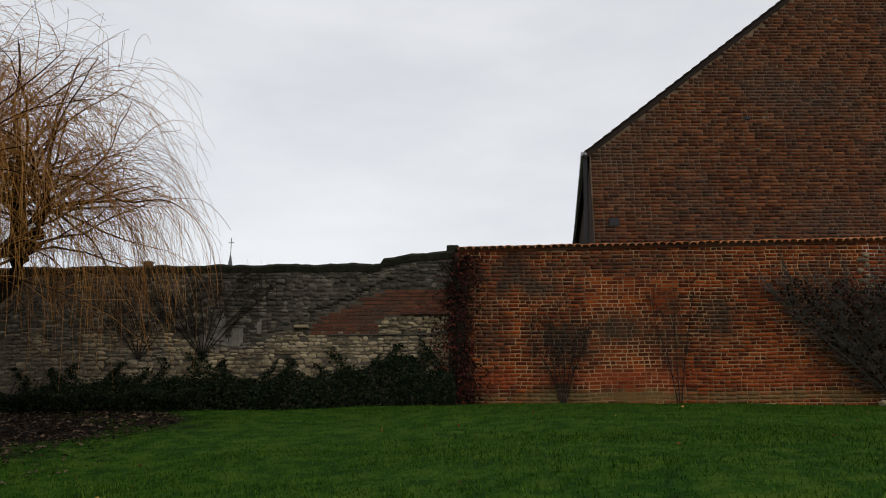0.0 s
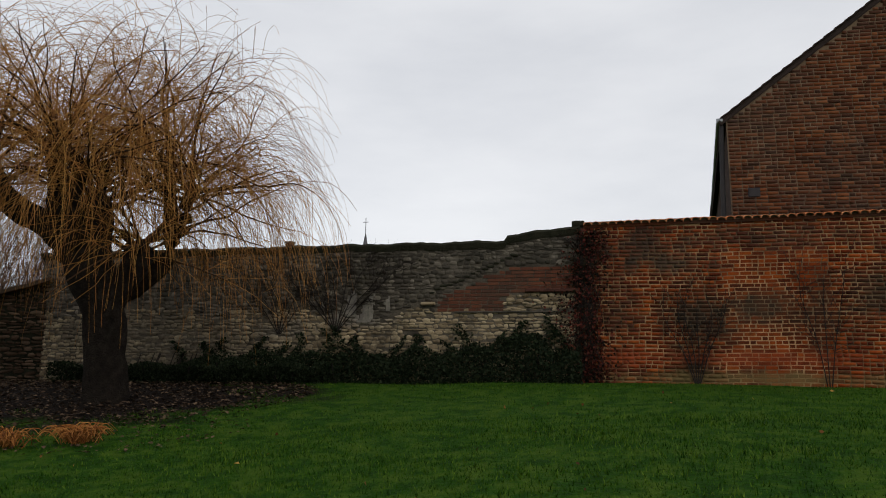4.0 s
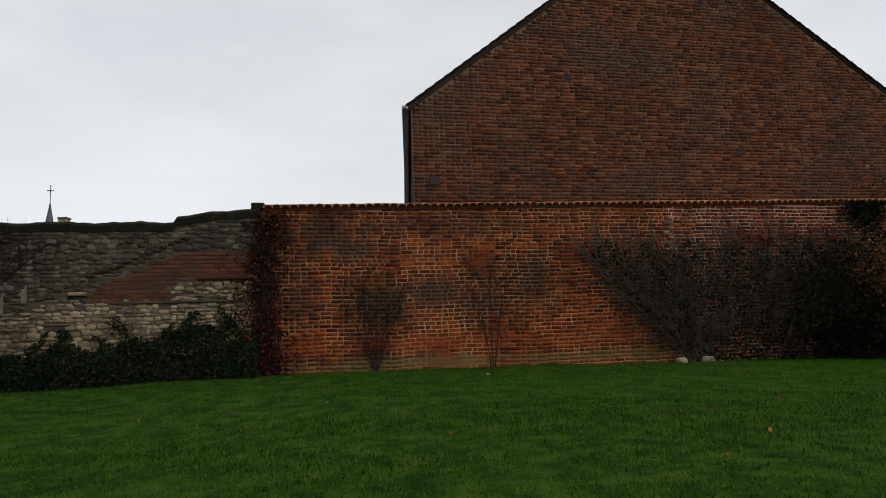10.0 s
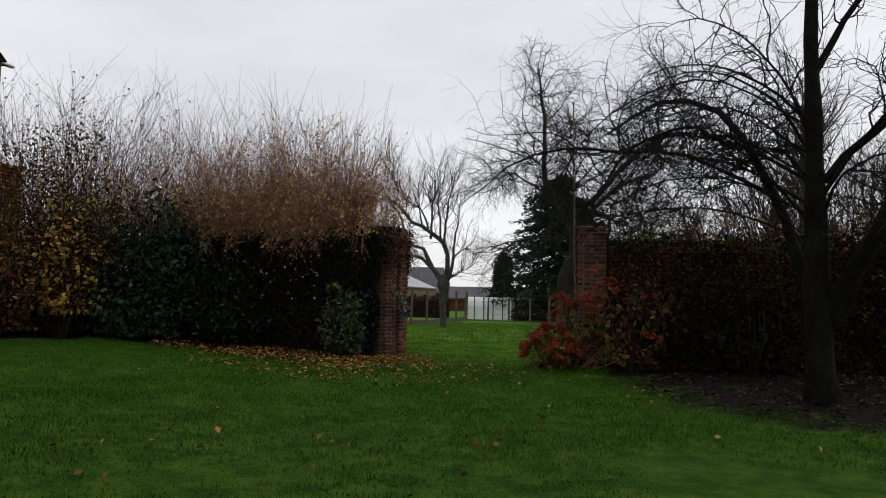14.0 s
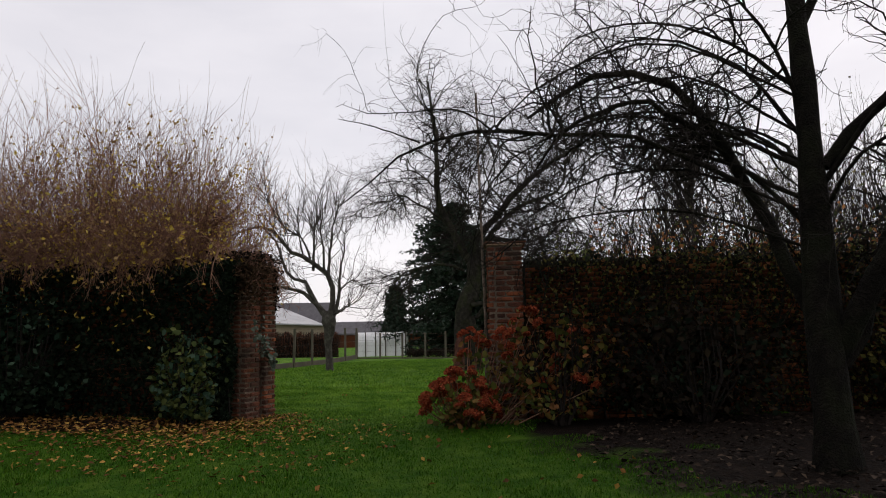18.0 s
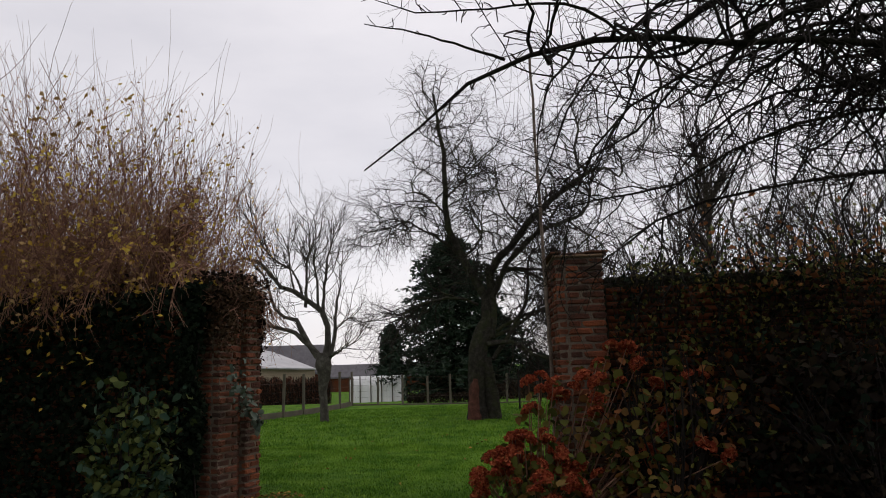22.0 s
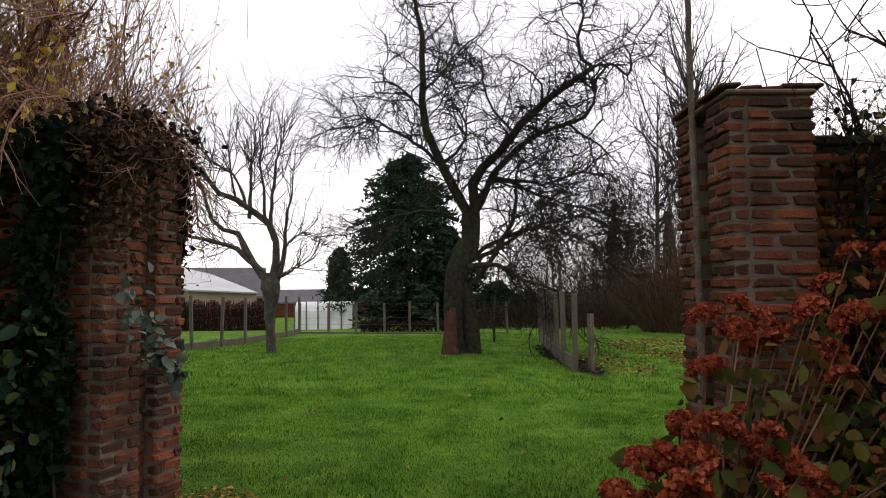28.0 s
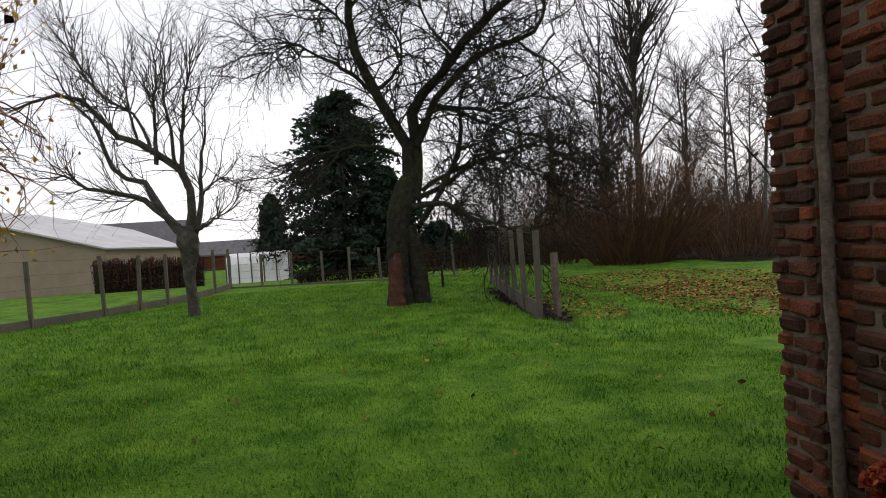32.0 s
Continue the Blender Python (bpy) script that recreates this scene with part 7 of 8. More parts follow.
# big fan of creeper on the right half of the red wall
rs = np.random.RandomState(103)
fan = thing("climbing_shrub", (8.5, 13.2, 0.46), "big grey-brown fan of leafless climbing hydrangea on the red brick wall", "climber")


def fan_edge(z):
    t = np.clip((z - 0.5) / 2.4, 0, 1)
    return 8.35 - 2.35 * t**0.75


mains = []
for i in range(34):
    tx = 5.9 + 6.6 * (i / 33) ** 1.1
    tz = 2.95 + rs.uniform(-0.25, 0.12) - (0.0 if i > 2 else 0.1)
    bx = 8.4 + rs.uniform(-0.25, 0.5) + max(0, (tx - 9)) * 0.8
    mains.append([(bx, WY - 0.10, 0.42, 0.022), (bx + (tx - bx) * 0.25, WY - 0.2, 1.0, 0.02), (bx + (tx - bx) * 0.62, WY - 0.22, 1.8, 0.016), (tx, WY - 0.12, tz, 0.008)])
P, R = lines(mains, 10)
a = sprout(rs, P, R, 1150, 0.65, 6, 0.010, 0.1, 1.0, 0.7, (0, 0, 0.05), 0.18)
b = sprout(rs, *a, 2600, 0.28, 5, 0.007, 0.1, 1.0, 0.7, (0, 0, 0.02), 0.18)
part_np("stemwork", join([tubes(P, R, 4)]), m_vine, fan)
out = []
for p, q in (a, b):
    p = p.copy()
    p[:, :, 1] = np.minimum(p[:, :, 1], WY - 0.03)
    out.append(tubes(p, q, 3))
part_np("twigwork", join(out), m_vine, fan, "grey tangled twigs")
x, z = on_wall(rs, 9000, 5.8, 12.8, lambda x, z: (x > fan_edge(z) + 0.15 * rs.normal(size=len(x))) & (z > 0.45) & (z < 2.75 + 0.12 * np.sin(x * 7)))
C = np.stack([x, WY - 0.08 - rs.uniform(0, 0.35, len(x)), z], -1)
part_np("foliage", leaves(rs, C, 0.075, 0.2, 0.7, (0, -1, 0)), m_leaf_dark, fan, "withered dark leaves")
dx = np.concatenate([rs.normal(c, 0.05, 26) for c in (9.6, 10.0, 10.25, 10.6, 10.9, 11.2, 11.6, 11.8)])
C = np.stack([dx, WY - 0.1 - rs.uniform(0, 0.1, len(dx)), rs.uniform(2.75, 3.15, len(dx))], -1)
part_np("seed_heads", leaves(rs, C, 0.09, 0.2, 0.7, (0, -1, 0)), m_leaf_red, fan, "dark red leaf tufts")
ivyb = thing("ivy_tuft", (12.6, 13.4, 3.4), "tuft of ivy hanging over the wall's coping", "ivy")
C = np.stack([12.7 + rs.normal(0, 0.28, 700), WY - 0.07 - rs.uniform(0, 0.1, 700), 3.72 - np.abs(rs.normal(0, 0.35, 700))], -1)
part_np("foliage", leaves(rs, C, 0.08, 0.3, 0.8, (0, -1, 0)), m_leaf_ivy, ivyb)
part_np("stemwork", tubes([[(12.6, WY - 0.05, 2.6), (12.7, WY - 0.06, 3.2), (12.75, WY - 0.05, 3.75)]], [[0.012] * 3], 3), m_twig, ivyb)


def leafy_bush(name, cx, cy, rx, ry, h, n, seed, label, mats, size, stems=40, lift=0.1, broad=False):
    """Leaves on an uneven dome over a cage of stems; mats: (material, share) pairs."""
    r = np.random.RandomState(seed)
    z0 = gz(cx, cy)
    th = thing(name, (cx, cy, z0), label, "shrub")
    d = r.normal(size=(n, 3))
    d /= np.linalg.norm(d, axis=1, keepdims=True)
    d[:, 2] = np.abs(d[:, 2]) * 1.1 - 0.1
    lump = 1 + 0.16 * np.sin(d[:, 0] * 7 + seed) * np.sin(d[:, 1] * 6 + 1) + 0.13 * np.sin(d[:, 2] * 9 + seed * 2)
    q = r.uniform(0.0, 1, n) ** 0.4 * lump * 0.8
    # half of the leaves sit in clumps that break up the outline
    k = 26
    dk = r.normal(size=(k, 3))
    dk /= np.linalg.norm(dk, axis=1, keepdims=True)
    dk[:, 2] = np.abs(dk[:, 2])
    dk *= r.uniform(0.65, 1.02, (k, 1))
    who = r.randint(0, k, n)
    clump = (r.rand(n) < 0.6)[:, None]
    U = np.where(clump, dk[who] * 1.08 + r.normal(size=(n, 3)) * (0.2, 0.2, 0.10), d * q[:, None])
    # narrow at the foot, widest above the middle
    U[:, :2] *= (0.62 + 0.5 * np.sin(np.clip(U[:, 2], 0, 1) * 2.4))[:, None]
    C = np.stack([cx + U[:, 0] * rx, cy + U[:, 1] * ry, z0 + lift + np.clip(U[:, 2], 0, 2) * h * 0.92 + r.uniform(0, 0.1, n)], -1)
    share = r.rand(n)
    lo = 0.0
    for i, (m, s) in enumerate(mats):
        pick = (share >= lo) & (share < lo + s)
        lo += s
        part_np("foliage", round_leaves(r, C[pick], size) if broad else leaves(r, C[pick], size, 0.1, 0.62), m, th)
    a = r.uniform(0, 6.283, stems)
    P = np.array([[(cx + math.cos(t) * 0.1, cy + math.sin(t) * 0.1, z0 - 0.05), (cx + math.cos(t) * rx * 0.45, cy + math.sin(t) * ry * 0.45, z0 + h * 0.4), (cx + math.cos(t) * rx * w, cy + math.sin(t) * ry * w, z0 + h * (1.15 - 0.6 * w))] for t, w in zip(a, r.uniform(0.2, 0.95, stems))])
    part_np("stemwork", tubes(P, np.broadcast_to([0.016, 0.011, 0.004], (stems, 3)), 3), m_twig, th)
    return th


leafy_bush("autumn_shrub", 13.1, 12.2, 1.45, 1.1, 3.4, 6500, 121, "mixed autumn shrub with rust and olive leaves by the wall", ((m_leaf_rust, 0.42), (m_leaf_olive, 0.38), (m_leaf_dark, 0.2)), 0.085)
leafy_bush("autumn_shrub", 14.7, 12.2, 1.25, 1.1, 4.2, 8000, 127, "tall olive-leaved shrub by the house corner", ((m_leaf_olive, 0.72), (m_leaf_dark, 0.18), (m_leaf_gold, 0.1)), 0.09)
leafy_bush("autumn_shrub", 13.9, 11.5, 0.85, 0.85, 2.1, 1300, 122, "shrub with golden yellow autumn leaves", ((m_leaf_gold, 0.42), (m_leaf_rust, 0.33), (m_leaf_dark, 0.25)), 0.115, 40, 0.45)
leafy_bush("dark_shrub", 11.6, 12.7, 1.7, 0.7, 2.3, 4200, 123, "dark green shrub in the shade of the wall", ((m_leaf_dark, 0.55), (m_leaf_ivy, 0.45)), 0.09)
leafy_bush("laurel", 15.0, 10.6, 0.95, 1.35, 3.1, 5000, 124, "glossy dark green laurel bush", ((m_leaf_laurel, 0.85), (m_leaf_ivy, 0.15)), 0.13)
leafy_bush("laurel", 15.2, 8.9, 0.6, 1.0, 1.7, 1800, 125, "low dark laurel against the shaded wall", ((m_leaf_ivy, 0.8), (m_leaf_laurel, 0.2)), 0.11)
leafy_bush("rhododendron", 15.15, 6.2, 0.42, 0.46, 1.3, 1050, 126, "small grey-green evergreen shrub by the gate pier", ((m_leaf_fresh, 0.6), (m_leaf_laurel, 0.4)), 0.095, 26, 0.1, True)

# shaded creeper on the wall left of the gate
rs = np.random.RandomState(104)
cr = thing("ivy_cover", (15.8, 9.3, 0.2), "ivy cover on the wall beside the gate, its shade coloured into the leaves", "ivy")
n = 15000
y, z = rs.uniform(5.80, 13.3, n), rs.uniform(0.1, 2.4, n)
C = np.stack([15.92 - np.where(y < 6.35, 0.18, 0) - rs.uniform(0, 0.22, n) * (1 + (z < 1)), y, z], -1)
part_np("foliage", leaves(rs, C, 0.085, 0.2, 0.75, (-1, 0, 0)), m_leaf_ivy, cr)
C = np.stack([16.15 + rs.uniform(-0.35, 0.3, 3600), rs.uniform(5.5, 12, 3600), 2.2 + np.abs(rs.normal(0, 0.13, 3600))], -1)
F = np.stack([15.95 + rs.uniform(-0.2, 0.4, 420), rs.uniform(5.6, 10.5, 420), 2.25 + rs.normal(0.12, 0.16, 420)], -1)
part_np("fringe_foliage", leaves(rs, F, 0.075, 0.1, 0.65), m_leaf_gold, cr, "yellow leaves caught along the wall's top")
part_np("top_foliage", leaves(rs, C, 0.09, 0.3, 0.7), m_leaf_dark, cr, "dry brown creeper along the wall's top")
P, R = lines([[(15.88, yy, 0.0, 0.018), (15.84, yy + 0.1, 1.0, 0.015), (15.86, yy - 0.05, 2.3, 0.012)] for yy in np.linspace(6.0, 12.5, 16)], 6)
part_np("stemwork", tubes(P, R, 3), m_twig, cr)
C = np.stack([15.7 - rs.uniform(0, 0.08, 60), rs.uniform(7.0, 9.6, 60), rs.normal(1.55, 0.25, 60)], -1)
part_np("pale_leaves", leaves(rs, C, 0.09, 0.2, 0.6, (-1, 0, 0)), m_leaf_gold, cr, "a few pale yellow leaves")

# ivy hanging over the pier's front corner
ipc = thing("pier_ivy", (15.8, 5.6, 0.1), "ivy over the front corner of the gate pier, coloured near black for shade", "ivy")
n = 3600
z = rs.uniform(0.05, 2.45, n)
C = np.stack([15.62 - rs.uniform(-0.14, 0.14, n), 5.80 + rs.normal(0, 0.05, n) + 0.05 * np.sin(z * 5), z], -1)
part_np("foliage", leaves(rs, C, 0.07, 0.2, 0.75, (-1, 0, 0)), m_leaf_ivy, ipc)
P, R = lines([[(15.66, yy, 0.0, 0.016), (15.60, yy + 0.04, 1.0, 0.013), (15.68, yy - 0.03, 2.3, 0.010)] for yy in (5.74, 5.82, 5.90)], 6)
part_np("stemwork", tubes(P, R, 3), m_twig, ipc)

# growth on top of the left pier
pg = thing("dry_creeper", (16.2, 5.8, 2.3), "dry brown creeper hanging over the gate pier's head", "climber")
P, R = lines([[(16.2, 6.0, 2.45, 0.014), (16.0, 5.75, 2.6, 0.012), (15.85, 5.45, 2.5, 0.01), (15.75, 5.33, 2.2, 0.006)], [(16.3, 6.0, 2.45, 0.014), (16.4, 5.7, 2.6, 0.012), (16.55, 5.32, 2.4, 0.01), (16.62, 5.25, 1.9, 0.006)], [(16.1, 6.1, 2.45, 0.014), (16.1, 5.7, 2.62, 0.012), (16.2, 5.33, 2.5, 0.008), (16.25, 5.24, 2.3, 0.006)]], 8)
a = sprout(rs, P, R, 150, 0.36, 6, 0.007, 0.0, 1.0, 0.9, (0.0, 0.06, -0.10), 0.2)
b = sprout(rs, *a, 600, 0.18, 5, 0.004, 0.1, 1.0, 0.8, (0, 0.03, -0.08), 0.2)
part_np("stemwork", join([tubes(P, R, 4), tubes(*a, 3), tubes(*b, 3)]), m_rust_twig, pg)
C = np.stack([rs.normal(16.2, 0.28, 1500), rs.normal(5.58, 0.17, 1500), 2.40 + rs.uniform(-0.14, 0.22, 1500)], -1)
C2 = np.stack([16.58 + rs.normal(0, 0.04, 600), 5.36 + rs.normal(0, 0.03, 600), 2.4 - np.abs(rs.normal(0, 0.34, 600))], -1)
C3 = np.stack([15.78 + rs.normal(0, 0.10, 1500), 5.50 + rs.normal(0, 0.16, 1500), 2.42 - np.abs(rs.normal(0, 0.33, 1500))], -1)
part_np("brown_foliage", leaves(rs, C3, 0.055, 0.15, 0.6, (-1, 0, 0)), m_leaf_tan_dark, pg, "matted dry brown leaves")
part_np("foliage", leaves(rs, np.concatenate([C, C2]), 0.06, 0.1, 0.7), m_leaf_dark, pg)
pl = thing("buddleia_sprig", (15.9, 5.45, 0.9), "grey-green sprig growing out of the brick pier", "plant")
C = np.concatenate([rs.normal((15.86, 5.28, 1.14), (0.12, 0.03, 0.09), (46, 3)), rs.normal((16.2, 5.27, 0.92), (0.09, 0.03, 0.10), (52, 3)), rs.normal((15.72, 5.36, 1.35), (0.07, 0.03, 0.12), (30, 3))])
part_np("foliage", round_leaves(rs, C, 0.075), m_leaf_sage, pl)
part_np("stemwork", tubes([[(15.8, 5.36, 1.0), (15.85, 5.31, 1.08), (15.9, 5.28, 1.16)], [(16.1, 5.42, 0.9), (16.18, 5.31, 0.88), (16.25, 5.26, 0.82)]], np.full((2, 3), 0.006), 3), m_twig, pl)


# shrubs behind the wall left of the gate, upright twigs with the last leaves
def tall_shrub(cx, cy, rx, ry, h, n, seed, label, share):
    th, P, B = thicket("tall_shrub", cx, cy, rx, ry, h, n, seed, label, m_rust_twig if cx > 16 else m_twig_brown, 0.0085, "shrubs behind the gate wall", 0.5, 12, 0.13, 16.45 if cx > 16 else 0.0)
    r = np.random.RandomState(seed + 1)
    m = int(n * 36 * share)
    i, j = r.randint(0, len(B), m), r.randint(1, B.shape[1], m)
    C = B[i, j]
    C = C[(C[:, 0] > 16.3) | (C[:, 2] > 2.35) | (cx < 16)]
    m = len(C)
    C = C[C[:, 2] < 2.4 + (h - 1.6) * r.uniform(0, 1, m) ** 1.4]
    m = len(C)
    C = C + r.normal(0, 0.03, (m, 3))
    part_np("tip_foliage", leaves(r, P[r.rand(len(P)) < 0.22, -1], 0.07, 0.1, 0.5), m_leaf_tan_dark, th, "single withered leaves at the shoot tips")
    gold = r.rand(m) < 0.4
    part_np("foliage", leaves(r, C[gold], 0.065, 0.1, 0.6), m_leaf_gold if cx > 16 else m_leaf_olive, th, "last yellow leaves")
    part_np("brown_foliage", leaves(r, C[~gold], 0.062, 0.1, 0.6), m_leaf_tan, th, "last russet leaves")
    return th


tall_shrub(17.2, 7.6, 0.6, 0.8, 4.6, 560, 131, "tall russet-twigged shrub with a few yellow leaves behind the wall", 1.0)
tall_shrub(17.3, 9.2, 0.9, 0.9, 4.7, 470, 132, "tall russet-twigged shrub with a few yellow leaves behind the wall", 0.8)
tall_shrub(17.4, 11.5, 0.8, 0.8, 4.8, 280, 133, "tall russet-twigged shrub behind the wall", 0.6)
tall_shrub(15.0, 12.4, 0.5, 0.5, 4.9, 200, 135, "tall thin-twigged shrub rising by the house corner", 1.1)
ov = thing("overhanging_twigs", (17.0, 6.6, 2.4), "leafy twigs arching over the wall beside the gate", "shrub")
P, R = lines([[(17.2, 6.9 + 0.3 * math.sin(i), 2.0, 0.012), (16.7, 6.6, 2.8 + 0.04 * i, 0.010), (16.2 - 0.1 * (i % 4), 6.2 - 0.1 * (i % 5), 3.1 + 0.09 * (i % 6), 0.007), (15.8 - 0.12 * (i % 5), 6.0 - 0.10 * (i % 4), 2.95 + 0.12 * (i % 7), 0.004)] for i in range(16)], 8)
a = sprout(rs, P, R, 220, 0.38, 5, 0.004, 0.2, 1.0, 0.6, (0, 0.03, 0.02), 0.15)
# shoots leaning over the wall's top
Q, QR = lines([[(16.9, yy, 2.3, 0.007), (16.2, yy + 0.2 * math.sin(7 * yy), 2.85 + 0.2 * math.sin(5 * yy), 0.006), (15.6, yy + 0.3 * math.sin(3 * yy), 2.8 + 0.25 * math.sin(11 * yy), 0.005), (15.35, yy + 0.35 * math.sin(3 * yy), 2.38 + 0.28 * math.sin(13 * yy), 0.003)] for yy in rs.triangular(5.7, 7.6, 10.8, 170)], 8)
b = sprout(rs, Q, QR, 1700, 0.4, 5, 0.0035, 0.3, 1.0, 0.7, (0, 0, -0.02), 0.16)
part_np("stemwork", join([tubes(P, R, 3), tubes(*a, 3), tubes(Q, QR, 3), tubes(*b, 3)]), m_rust_twig, ov)
part_np("foliage", leaves(rs, np.concatenate([a[0][rs.randint(0, 220, 45), 4], b[0][rs.randint(0, 1700, 420), 3]]), 0.075, 0.1, 0.6), m_leaf_gold, ov, "yellow leaves")
part_np("brown_foliage", leaves(rs, b[0][rs.randint(0, 1700, 900), 2], 0.06, 0.1, 0.6), m_leaf_tan, ov, "last russet leaves")

# creepers and shrubs on the wall right of the gate
rs = np.random.RandomState(105)
cr2 = thing("creeper_cover", (15.5, -3.0, 0.2), "autumn creeper covering the wall beside the gate, coloured dark for its shade", "climber")
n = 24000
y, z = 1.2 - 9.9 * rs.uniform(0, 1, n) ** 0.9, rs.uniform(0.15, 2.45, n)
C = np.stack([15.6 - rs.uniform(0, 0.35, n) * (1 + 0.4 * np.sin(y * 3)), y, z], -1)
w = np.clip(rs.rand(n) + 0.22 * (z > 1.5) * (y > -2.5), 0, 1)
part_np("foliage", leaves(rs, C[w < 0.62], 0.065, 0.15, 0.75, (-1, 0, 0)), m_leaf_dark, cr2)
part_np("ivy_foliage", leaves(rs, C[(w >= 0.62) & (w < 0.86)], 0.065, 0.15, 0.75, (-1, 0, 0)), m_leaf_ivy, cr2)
part_np("olive_foliage", leaves(rs, C[w >= 0.86], 0.06, 0.15, 0.75, (-1, 0, 0)), m_leaf_olive, cr2, "olive and yellow leaves")
C = np.stack([15.8 + rs.uniform(-0.5, 0.5, 5200), rs.uniform(-8.5, 0.9, 5200), 2.1 + np.abs(rs.normal(0, 0.36, 5200))], -1)
w = rs.rand(len(C))
part_np("crest_foliage", leaves(rs, C[w < 0.4], 0.07, 0.1, 0.7), m_leaf_fresh, cr2, "thin yellow-green leaves along the top")
part_np("crest_gold", leaves(rs, C[(w > 0.6) & (C[:, 1] < 0.2)], 0.08, 0.1, 0.7), m_leaf_rust, cr2, "rusty leaves along the top")
P, R = lines([[(15.56, yy, 0.0, 0.022), (15.5, yy + 0.15, 1.1, 0.018), (15.55, yy - 0.1, 2.3, 0.012), (15.6, yy + 0.2, 3.0, 0.006)] for yy in np.linspace(-8, 1.0, 22)], 8)
a = sprout(rs, P, R, 380, 0.7, 6, 0.008, 0.4, 1.0, 0.7, (0, 0, 0.06), 0.15)
part_np("stemwork", join([tubes(P, R, 3), tubes(*a, 3)]), m_twig, cr2)

for i, (x, y, h) in enumerate(((17.2, -1.4, 3.0), (17.3, -3.4, 4.0), (17.4, -5.8, 4.4), (17.4, -8.2, 4.2))):
    th, P, B = thicket("tall_shrub", x, y, 0.9, 1.4, h, 170, 180 + i, "twiggy shrub with thin olive leaves behind the wall", m_twig, 0.012, "shrubs behind the right wall")
    ii, jj = rs.randint(0, len(B), 900), rs.randint(1, B.shape[1], 900)
    part_np("foliage", leaves(rs, B[ii, jj], 0.07, 0.1, 0.6), m_leaf_olive, th, "thin olive leaves")
leafy_bush("evergreen_shrub", 15.2, -4.9, 1.0, 2.0, 4.3, 8000, 143, "big dark evergreen shrub against the wall", ((m_leaf_dark, 0.35), (m_leaf_ivy, 0.35), (m_leaf_olive, 0.3)), 0.09, 30)
leafy_bush("evergreen_shrub", 14.2, -7.0, 1.2, 2.0, 3.0, 5200, 144, "big dark evergreen shrub in the garden corner", ((m_leaf_dark, 0.5), (m_leaf_ivy, 0.5)), 0.09, 30)

# hydrangea with dried red heads before the right pier
rs = np.random.RandomState(106)
HX, HYY = 14.75, 2.22
hz = gz(HX, HYY)
hyd = thing("hydrangea", (HX, HYY, hz), "hydrangea bush with dried crimson flower heads by the gate pier", "shrub")


def flower_head(seed):
    r = np.random.RandomState(seed)
    n = 240
    d = r.normal(size=(n, 3))
    d /= np.linalg.norm(d, axis=1, keepdims=True)
    d[:, 2] = np.abs(d[:, 2]) * 0.9 - 0.15
    V, F = leaves(r, d * (0.085, 0.085, 0.07) * r.uniform(0.75, 1.05, (n, 1)), 0.034, 0.2, 0.9)
    return grid_mesh("flower_head", V, F, m_petal)


HEADS = [flower_head(s) for s in (1, 2, 3)]
spots = []
for i in range(58):
    a, q = rs.uniform(0, 6.283), math.sqrt(rs.uniform(0.05, 1))
    px, py = HX + math.cos(a) * 0.48 * q, HYY + math.sin(a) * 0.52 * q
    spots.append((px, py, hz + 0.22 + 0.55 * (1 - q * q) + rs.uniform(-0.1, 0.14)))
for i in range(13):
    spots.append((14.95 + rs.uniform(-0.25, 0.2), 1.85 + rs.uniform(-0.35, 0.35), 1.15 + rs.uniform(-0.22, 0.2)))
for i in range(18):
    spots.append((15.0 + rs.uniform(-0.3, 0.2), 1.1 + rs.uniform(-0.75, 0.5), 1.0 + rs.uniform(-0.6, 0.65)))
for i, p in enumerate(spots):
    ob = new("flower_head", HEADS[i % 3])
    ob.matrix_basis = pose(*p, rs.uniform(-40, 40), rs.uniform(-40, 40), rs.uniform(0, 360)) @ Matrix.Scale(rs.uniform(0.7, 1.25), 4)
    adopt(ob, hyd)
P = np.array([[(HX + 0.25 + 0.3 * (p[0] - HX), HYY - 0.1 + 0.3 * (p[1] - HYY), hz - 0.03), (HX + 0.15 + 0.7 * (p[0] - HX), HYY + 0.7 * (p[1] - HYY), hz + 0.5 * (p[2] - hz)), p] for p in spots])
part_np("stemwork", tubes(P, np.broadcast_to([0.009, 0.007, 0.004], (len(P), 3)), 4), m_rust_twig, hyd)
i = rs.randint(0, len(spots), 700)
t = rs.uniform(0.15, 0.95, 700)[:, None]
C = P[i, 0] * (1 - t) + P[i, 2] * t + rs.normal(0, 0.09, (700, 3))
part_np("foliage", round_leaves(rs, C, 0.10), m_hyd_leaf, hyd, "yellowing green and rusty leaves")
leafy_bush("hydrangea", 14.98, 0.85, 0.58, 0.85, 1.55, 820, 141, "sprawling hydrangea with yellowing leaves beside the pier", ((m_hyd_leaf, 0.55), (m_leaf_dark, 0.25), (m_leaf_rust, 0.2)), 0.092, 44, 0.1, True)
leafy_bush("dark_shrub", 14.9, -1.0, 0.8, 1.4, 1.5, 2200, 142, "dark withered shrub against the wall", ((m_leaf_dark, 0.7), (m_leaf_ivy, 0.3)), 0.11, 30)

# tall weathered pole in the pier's groove
pole = tagged(part_np("wooden_pole", roughen(tubes(*lines([[(15.82, 1.86, -0.1, 0.028), (15.83, 1.85, 1.2, 0.024), (15.80, 1.87, 2.4, 0.021), (15.77, 1.89, 3.6, 0.018), (15.76, 1.91, 5.0, 0.014)]], 40), 8), 0.014, 5), m_pole, smooth=True), "tall weathered grey wooden pole beside the gate pier", "pole")


